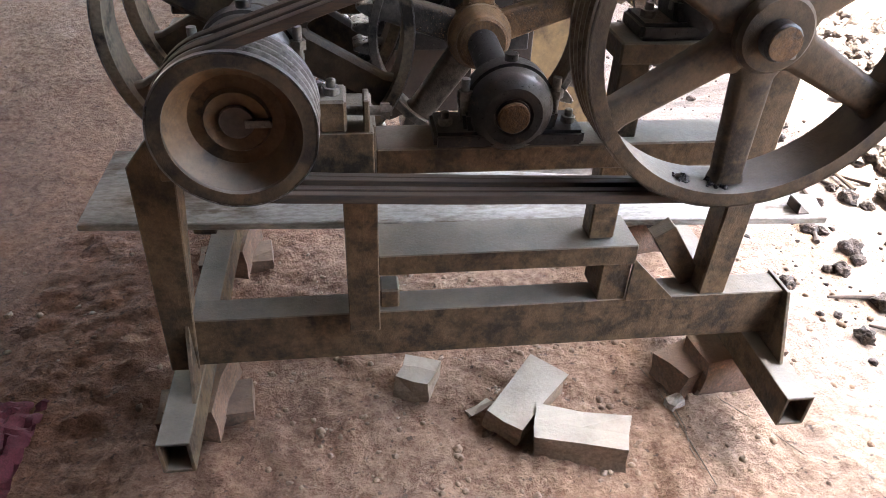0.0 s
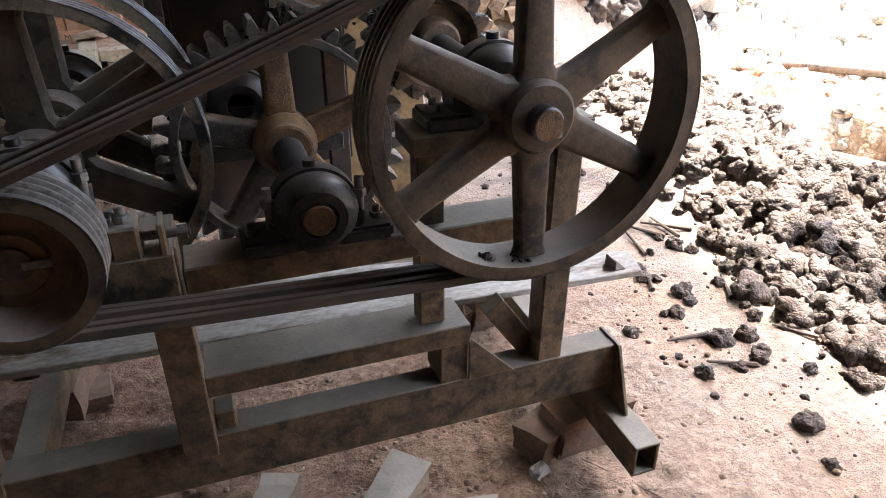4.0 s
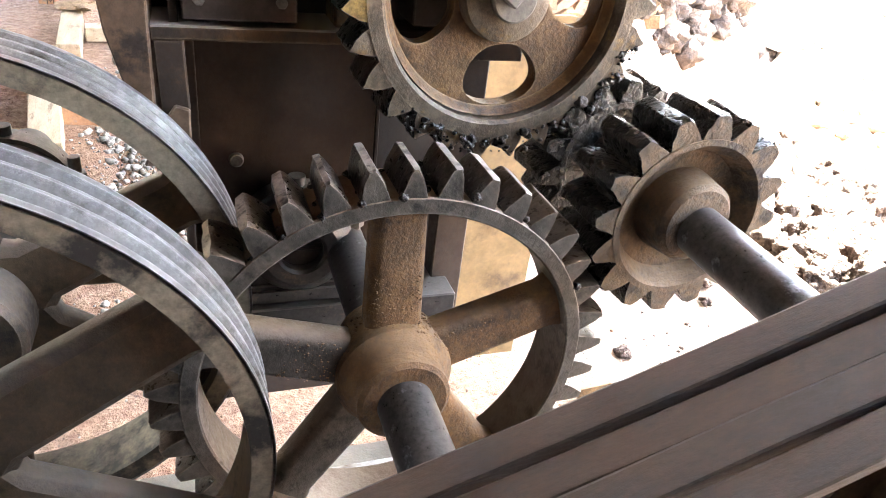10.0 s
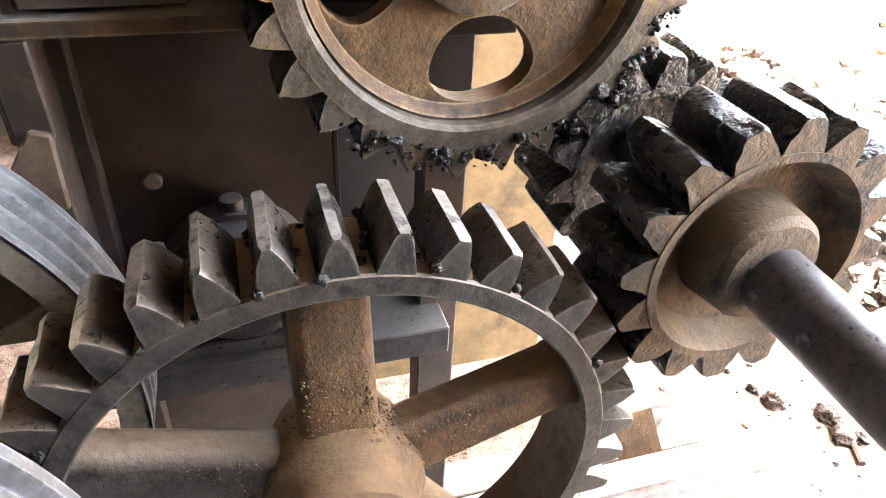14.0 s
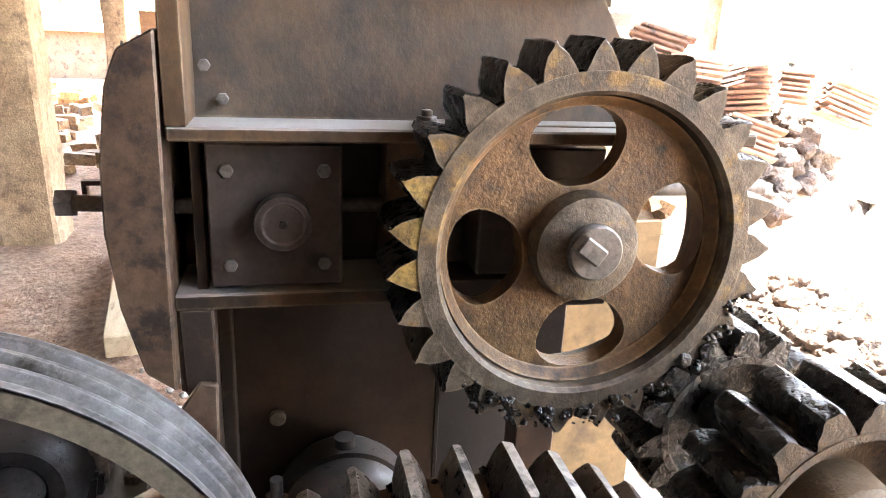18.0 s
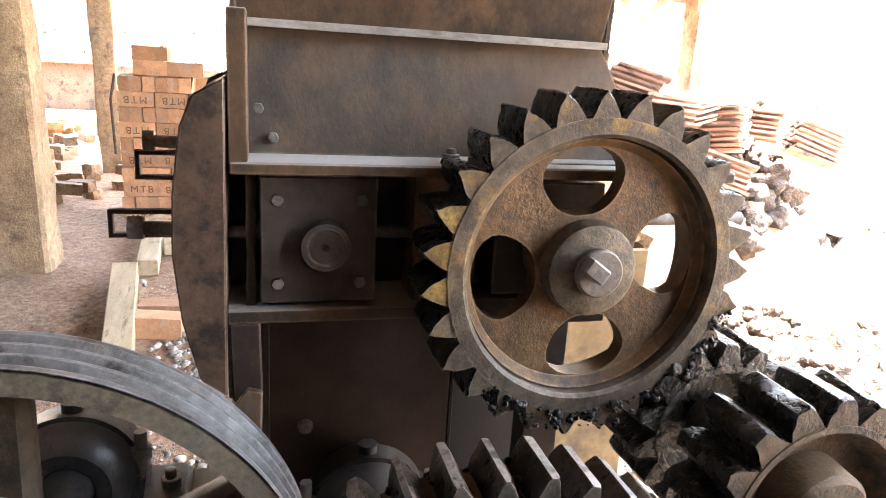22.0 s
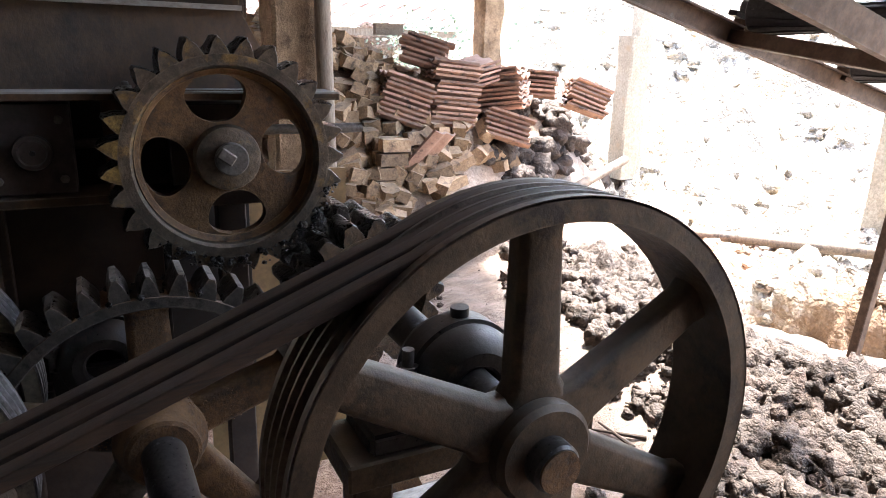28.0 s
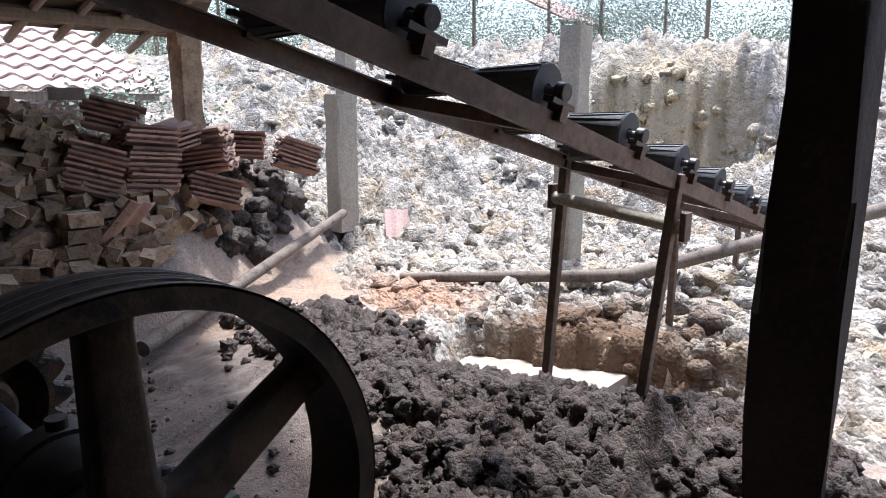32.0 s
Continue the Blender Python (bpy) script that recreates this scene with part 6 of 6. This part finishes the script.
def broken(x, y, size, k, keep=0.0, tall=0.5):
    """The height of angular broken clods of about that size, each with a tilted top and a crevice round it."""
    p = Vector((x / size, y / size, k))
    p += Vector((0.30 * noise.noise(p * 2.1), 0.30 * noise.noise(p * 2.1 + Vector((7, 0, 0))), 0))
    d, pts = noise.voronoi(Vector((p.x, p.y, k * 0.37)))
    c = pts[0] * 3.7
    s_ = 0.35 + 0.65 * abs(noise.cell(c))
    if s_ < keep:
        return 0.0
    edge = min(1.0, (d[1] - d[0]) * 2.6)
    tilt = (p.x - pts[0].x) * noise.cell(c + Vector((5, 1, 0))) + (p.y - pts[0].y) * noise.cell(c + Vector((1, 9, 0)))
    return size * tall * s_ * (edge ** 0.55) * (1.0 + 0.9 * tilt + 0.22 * noise.noise(p * 3.3) + 0.16 * noise.noise(p * 8.0))


def patch(name, us, vs, place, lift, mat, label, cat):
    m = Mesh()
    pts = []
    for v in vs:
        for u in us:
            x, y = place(u, v)
            pts.append((x, y, ground_z(x, y) + lift(x, y)))
    n = len(us)
    m.add(pts, [(j * n + i, j * n + i + 1, (j + 1) * n + i + 1, (j + 1) * n + i) for j in range(len(vs) - 1) for i in range(n - 1)])
    return alone(name, m, mat, label, cat, kind="stuff", sharp=80)


def mud_lift(x, y):
    e = smooth01((x - 1.80 - 0.33 * max(0, y - 1.5) - 0.16 * fbm(x, y, 1.4, 5)) / 0.35) * smooth01((mud_side(y) + 0.12 * fbm(x, y, 2.2, 1) - x) / 0.25) * smooth01((y + 0.1) / 0.4) * smooth01((4.4 - y) / 0.6)
    k = broken(x, y, 0.12, 1.0, 0.88, 0.6) + broken(x + 3, y, 0.06, 2.0, 0.66, 0.75) + broken(x, y + 5, 0.032, 3.0, 0.5, 0.8) + 0.05 * fbm(x, y, 3.5, 2) + 0.018 * fbm(x, y, 14, 4) + 0.010 * fbm(x, y, 50, 6)
    return e * (k + 0.01) - 0.012 * (1 - e) - (0.02 if e < 0.02 else 0)


patch("mud_heap", list(np.arange(1.5, 3.9, 0.0115)), list(np.arange(-0.2, 4.5, 0.0145)), lambda u, v: (u, v), mud_lift, M_MUD, "heap of dark wet clay clods dug from the pit", "mud")


def off_heap(f):
    def g(rng):
        p = f(rng)
        return p if p[0] > mud_side(p[1]) + 0.2 and pipe_gap(*p) > 0.25 and (p[0] > 4.3 or p[1] < 4.4) else None
    return g


def bank_lift(x, y):
    r, ang = math.hypot(x - 1, y - 1), math.degrees(math.atan2(y - 1, x - 1))
    e = smooth01((r - 2.2) / 0.4) * smooth01((84 - ang) / 8) * smooth01((x - mud_side(y) + 0.15) / 0.3) * smooth01((pipe_gap(x, y) - 0.05) / 0.2)
    k = broken(x, y, 0.46, 1.0, 0.7, 0.5) * smooth01((r - 5) / 2) + broken(x, y, 0.22, 2.0, 0.5, 0.55) * smooth01((r - 4.2) / 1.5) + broken(x, y, 0.11, 3.0, 0.45, 0.6)
    flat = math.exp(-((x - 5.5) / 0.9) ** 2 - ((y - 2.2) / 0.45) ** 2)
    e *= 1 - 0.9 * flat
    return e * (k + 0.05 * fbm(x, y, 6, 8) + 0.035 * fbm(x, y, 17, 3) * smooth01((r - 4) / 2) + 0.02) - 0.03 * (1 - e) - (0.02 if e < 0.02 else 0)


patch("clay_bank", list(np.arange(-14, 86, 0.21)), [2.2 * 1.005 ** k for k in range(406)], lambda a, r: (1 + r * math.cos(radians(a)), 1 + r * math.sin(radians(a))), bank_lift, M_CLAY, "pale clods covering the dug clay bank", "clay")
scatter("mud_clods", 5600, mud_place, lambda r: 0.004 + 0.06 * r.random() ** 7, M_MUD, "loose dark wet clay clods on the heap", "mud", 3, 0.9, 0.6, 2, -0.1, 0.022)
scatter("mud_crumbs", 420, lambda r: (1.25 + 0.9 * abs(r.gauss(0, 0.6)), r.uniform(0.5, 4.0)), lambda r: 0.004 + 0.034 * r.random() ** 6, M_MUD, "crumbs of wet clay on the floor", "mud", 4, 0.8, 0.5, 2, 0.25, 0.015)
scatter("floor_crumbs", 5200, lambda r: (r.gauss(0.3, 0.5), r.gauss(1.2, 0.4)), lambda r: 0.002 + 0.010 * r.random() ** 4, M_SOIL, "crumbs of dry earth under the machine", "crumbs", 5, 0.8, 0.5, 1)
scatter("clay_lumps", 260, lambda r: (lambda p: p if pipe_gap(*p) > 0.22 and p[1] > 3.3 + 0.45 * p[0] else None)((r.uniform(2.7, 4.9), r.uniform(4.2, 5.8))), lambda r: 0.03 + 0.11 * r.random() ** 2, M_MUD, "grey wet clods at the foot of the tile stacks", "clay", 9, 0.8, 0.5, 3)
scatter("clay_lumps", 5200, off_heap(in_ring(3.4, 12.0, 0, 74)), lambda r: 0.025 + 0.11 * r.random() ** 3, M_CLAY, "loose pale clods on the clay bank", "clay", 6, 0.7, 0.8, 2, 0.1)
for (x, y), q in zip(((2.35, 3.69), (2.37, 3.35), (2.53, 3.73), (2.22, 3.5), (2.62, 3.5), (2.01, 1.73), (2.1, 1.54)), (0.05, 0.06, 0.04, 0.03, 0.045, 0.05, 0.055)):
    alone("clod", Mesh().lump((x, y, ground_z(x, y) + q * 0.5), q, 7000 + int(x * 100), 0.8, 0.55, 3), M_MUD, "single brown clod lying on the trampled mud", "clod", "single clods", sharp=60)
wl = Mesh()
rng_w = random.Random(14)
for k in range(900):
    pv, h = rng_w.uniform(-1.15, 1.1), rng_w.random()
    pu = -0.07 + 0.16 * h + 0.03 * rng_w.gauss(0, 1)
    wl.lump((4.02 + 0.925 * pu + 0.38 * pv, 2.25 + 0.38 * pu - 0.925 * pv, -0.40 + 0.40 * h), 0.018 + 0.075 * rng_w.random() ** 3, 9000 + k, 0.8, 0.5, 2)
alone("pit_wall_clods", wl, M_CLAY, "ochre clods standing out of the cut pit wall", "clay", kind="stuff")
wt = Mesh().box(2.9, 4.4, 2.05, 3.1, -0.24, -0.17)
alone("pit_water", wt, M_WATER, "milky water standing in the clay pit", "water", kind="structure")

# ---- conveyor ----
CD, CF, CN = Vector((0.9725, 0.0735, -0.221)), Vector((3.017, 1.94, 1.155)), Vector((3.017, 1.375, 1.09))
cv = thing("conveyor", (3.33, 1.85, 0.0), "rusty sloping steel conveyor frame with ribbed trough rollers", "conveyor")
up_ = (CN - CF).cross(CD).normalized()
up_ = up_ if up_.z > 0 else -up_


def rail(p, s0, s1, inward):
    sec = [(0, -0.03), (0.03, -0.03), (0.03, -0.025), (0.005, -0.025), (0.005, 0.025), (0.03, 0.025), (0.03, 0.03), (0, 0.03)]
    return Mesh().sweep(p + CD * s0, p + CD * s1, sec, inward, up_)


inw = (CF - CN).normalized()
part("rail", rail(CN, -2.3, 3.6, inw), M_RUSTBEAM, cv)
part("rail", rail(CF, -2.3, 3.6, -inw), M_RUSTBEAM, cv)
for s in (-2.2, -1.2, 0.04, 0.66, 1.6, 2.4):
    part("cross_bar", Mesh().beam(CN + CD * s - up_ * 0.01, CF + CD * s - up_ * 0.005, 0.035, 0.04, up_), M_RUSTBEAM, cv, bevel=0.002)


def roller(s):
    a, b_ = CN + CD * s + up_ * 0.085, CF + CD * s + up_ * 0.085
    w = (b_ - a).length
    a, b_ = a + (b_ - a) * 0.08, b_ - (b_ - a) * 0.08
    L_ = (b_ - a).length
    prof = [(0.018, 0), (0.068, 0.0), (0.071, 0.005), (0.068, 0.011), (0.036, L_ * 0.42), (0.032, L_ * 0.5), (0.036, L_ * 0.58), (0.068, L_ - 0.011), (0.071, L_ - 0.005), (0.068, L_), (0.018, L_)]
    ro = part("roller", Mesh().lathe(a, b_, prof, 28, True), M_RUBBER, cv, "ribbed black hourglass roller")
    u = (b_ - a).normalized()
    ribs = Mesh()
    e1 = u.orthogonal().normalized()
    e2 = u.cross(e1)
    for k in range(16):
        q = 2 * math.pi * k / 16
        d = e1 * math.cos(q) + e2 * math.sin(q)
        for f0, f1 in ((0.02, 0.46), (0.98, 0.54)):
            ribs.beam(a + u * L_ * f0 + d * 0.068, a + u * L_ * f1 + d * 0.035, 0.006, 0.006, d)
    part("ribs", ribs, M_RUBBER, ro, "raised lagging ribs")
    part("axle", Mesh().cyl(a - u * 0.06, b_ + u * 0.06, 0.012, 12), M_BOLT, ro)
    for p, sg in ((a - u * 0.045, -1), (b_ + u * 0.045, 1)):
        br = part("bearing", Mesh().cyl(p - u * 0.015, p + u * 0.015, 0.026, 18, None, 0.003), M_BEAR, cv)
        part("bearing_foot", Mesh().beam(p - CD.normalized() * 0.06 - up_ * 0.03, p + CD.normalized() * 0.06 - up_ * 0.03, 0.03, 0.014, up_), M_BEAR, br)
        part("bracket", Mesh().beam(p - up_ * 0.035, p - up_ * 0.075, 0.045, 0.035, CD), M_RUSTBEAM, br)


for s in (-1.74, -1.17, -0.6, -0.03, 0.54, 1.11, 1.68, 2.3):
    roller(s)
for s, zb in ((0.0, -0.24), (1.6, -0.1), (3.2, -0.1)):
    for p, dx_ in ((CN, -0.03), (CF, 0.0)):
        q = p + CD * (s if s or p is CF else -0.15)
        b_ = (q.x + dx_, q.y, zb) if s else ((3.04, 2.035, -0.3) if p is CF else (2.84, 1.455, 0.05))
        part("leg", Mesh().beam(b_, (q.x, q.y, q.z + 0.03), 0.04, 0.04, (0, 1, 0)), M_RUSTBEAM, cv, bevel=0.003)
part("return_roller", Mesh().cyl(CF + Vector((0, 0.06, -0.16)), CN + Vector((-0.14, -0.05, -0.14)), 0.028, 18, None, 0.004), M_CONC, cv, "worn pale return roller tube")
for p in (CF + Vector((0, 0.06, -0.16)), CN + Vector((-0.14, -0.05, -0.14))):
    part("roller_bracket", Mesh().box(p.x - 0.03, p.x + 0.03, p.y - 0.012, p.y + 0.012, p.z - 0.05, p.z + 0.06), M_RUSTBEAM, cv, bevel=0.003)

# pipes and logs
alone("plastic_pipe", Mesh().cyl((4.5, 5.2, max(0.42, ground_z(4.5, 5.2) + 0.03)), (3.2, 4.55, 0.24), 0.04, 20, 0.042).cyl((3.22, 4.56, 0.242), (1.95, 3.9, 0.09), 0.042, 20, 0.046), M_POLE, "muddy grey pipe lying down the clay slope", "pipe")
alone("log", Mesh().cyl((4.02, 3.98, 0.10), (5.05, 2.55, 0.17), 0.035, 12, 0.05).cyl((5.03, 2.58, 0.17), (7.2, 0.9, 0.75), 0.05, 14, 0.06), M_POLE, "long bent wooden pole lying across the pit", "log")
random.seed(3)
for k in range(14):
    x, y, a = random.uniform(1.3, 2.1), random.uniform(1.2, 2.1), random.uniform(0, 3.1)
    l = random.uniform(0.08, 0.22)
    alone("stick", Mesh().cyl((x, y, ground_z(x, y) + 0.008), (x + l * math.cos(a), y + l * math.sin(a), ground_z(x + l * math.cos(a), y + l * math.sin(a)) + 0.01), 0.009, 7, 0.004), M_BLACK, "dark wet twig lying in the mud", "stick", "twigs")


# ---- tiled roof beyond and trees ----
def tiled_roof(x0, x1, y0, y1, z0, z1, rows, cols, label):
    ob = thing("low_roof", ((x0 + x1) / 2, y0, z0), label, "roof")
    n = 10
    for r in range(rows):
        m = Mesh()
        ya, yb = y0 + (y1 - y0) * r / rows, y0 + (y1 - y0) * (r + 1.12) / rows
        za, zb = z0 + (z1 - z0) * r / rows + 0.035, z0 + (z1 - z0) * (r + 1.12) / rows
        k = cols * n + 1
        xs = [x0 + (x1 - x0) * i / (k - 1) for i in range(k)]
        wv = [0.022 * math.cos(2 * math.pi * i / n) for i in range(k)]
        vs = [(x, y, z + w + t) for y, z in ((ya, za), (yb, zb)) for t in (0, 0.02) for x, w in zip(xs, wv)]
        fs = []
        for i in range(k - 1):
            fs += [(i, i + 1, 2 * k + i + 1, 2 * k + i), (k + i, 3 * k + i, 3 * k + i + 1, k + i + 1), (i, k + i, k + i + 1, i + 1), (2 * k + i, 2 * k + i + 1, 3 * k + i + 1, 3 * k + i)]
        part("tile_course", m.add(vs, fs), M_ROOFTILE, ob)
    part("eave_board", Mesh().box(x0, x1, y0 + 0.05, y0 + 0.1, z0 - 0.08, z0), M_WOOD, ob)
    for x in (x0 + 0.3, x1 - 0.2):
        part("prop", Mesh().cyl((x, y0 + 0.15, ground_z(x, y0 + 0.15) - 0.1), (x, y0 + 0.15, z0), 0.05, 8), M_WOOD, ob)
    return ob


tiled_roof(0.5, 4.35, 8.2, 10.2, 1.52, 2.35, 7, 16, "low roof of sunlit pinkish ridged clay tiles")
tiled_roof(-7.0, -0.3, 12.5, 15.0, 1.75, 2.75, 7, 24, "distant low roof of pale sunlit clay tiles")
tiled_roof(13.5, 16.0, 15.0, 17.0, 3.9, 4.9, 5, 10, "distant red tiled roof above the clay bank")
tiled_roof(19.0, 22.0, 12.0, 14.5, 4.0, 5.2, 5, 12, "distant red tiled roof among the trees")


def leaf_clump(m, c, n, spread_, size, rng):
    for _ in range(n):
        p = Vector(c) + Vector((rng.gauss(0, spread_), rng.gauss(0, spread_), rng.gauss(0, spread_ * 0.8)))
        a, b_ = rng.uniform(0, 6.28), rng.uniform(-0.9, 0.9)
        d = Vector((math.cos(a) * math.cos(b_), math.sin(a) * math.cos(b_), math.sin(b_)))
        s = d.orthogonal().normalized() * size * 0.3
        q = p + d * size
        mid_ = p + d * size * 0.5
        m.add([p, mid_ + s, q, mid_ - s], [(0, 1, 2, 3)])


rng_t = random.Random(77)
for k in range(22):
    ang = radians(-20 + 4.4 * k + rng_t.uniform(-1.5, 1.5))
    r = rng_t.uniform(17, 23)
    x, y = 1 + r * math.cos(ang), 1 + r * math.sin(ang)
    zb = ground_z(x, y) - 0.2
    h = rng_t.uniform(4.5, 8)
    tr = thing("tree", (x, y, zb), "slender tree with thin trunk and sparse green crown", "tree", "trees on the bank")
    trunk = Mesh().cyl((x, y, zb), (x + rng_t.uniform(-0.4, 0.4), y, zb + h), 0.06, 8, 0.03)
    for j in range(5):
        q = Vector((x, y, zb + h * (0.4 + 0.12 * j)))
        trunk.cyl(q, q + Vector((rng_t.uniform(-1, 1), rng_t.uniform(-1, 1), rng_t.uniform(0.3, 0.9))), 0.035, 5, 0.012)
    part("trunk", trunk, M_WOOD, tr)
    cr = Mesh()
    for j in range(16):
        leaf_clump(cr, (x + rng_t.gauss(0, 0.8), y + rng_t.gauss(0, 0.8), zb + (h * rng_t.uniform(0.3, 1.05) if j > 8 else rng_t.uniform(0.4, 2.6))), 300, 0.5, 0.075, rng_t)
    part("crown", cr, M_LEAF, tr)
sb = Mesh()
for k in range(26):
    leaf_clump(sb, (rng_t.uniform(3.2, 4.6), rng_t.uniform(7.2, 8.0), 1.0 + rng_t.uniform(-0.1, 0.6)), 40, 0.16, 0.06, rng_t)
hg = Mesh()
for k in range(130):
    a, r = radians(rng_t.uniform(0, 70)), rng_t.uniform(22, 25)
    x, y = 1 + r * math.cos(a), 1 + r * math.sin(a)
    leaf_clump(hg, (x, y, ground_z(x, y) + rng_t.uniform(0.1, 1.7)), 420, 0.45, 0.085, rng_t)
alone("hedge", hg, M_LEAF, "dense dark green undergrowth behind the clay bank", "bushes", kind="stuff")
alone("shrubs", sb, M_LEAF, "pale green weeds beside the low roof", "weeds", kind="stuff")
sb = Mesh()
for k in range(60):
    leaf_clump(sb, (rng_t.uniform(-6, 1), rng_t.uniform(11.2, 12.2), 0.8 + rng_t.uniform(-0.2, 0.5)), 40, 0.22, 0.09, rng_t)
alone("shrubs", sb, M_LEAF, "green plants behind the low wall", "plants", kind="stuff")
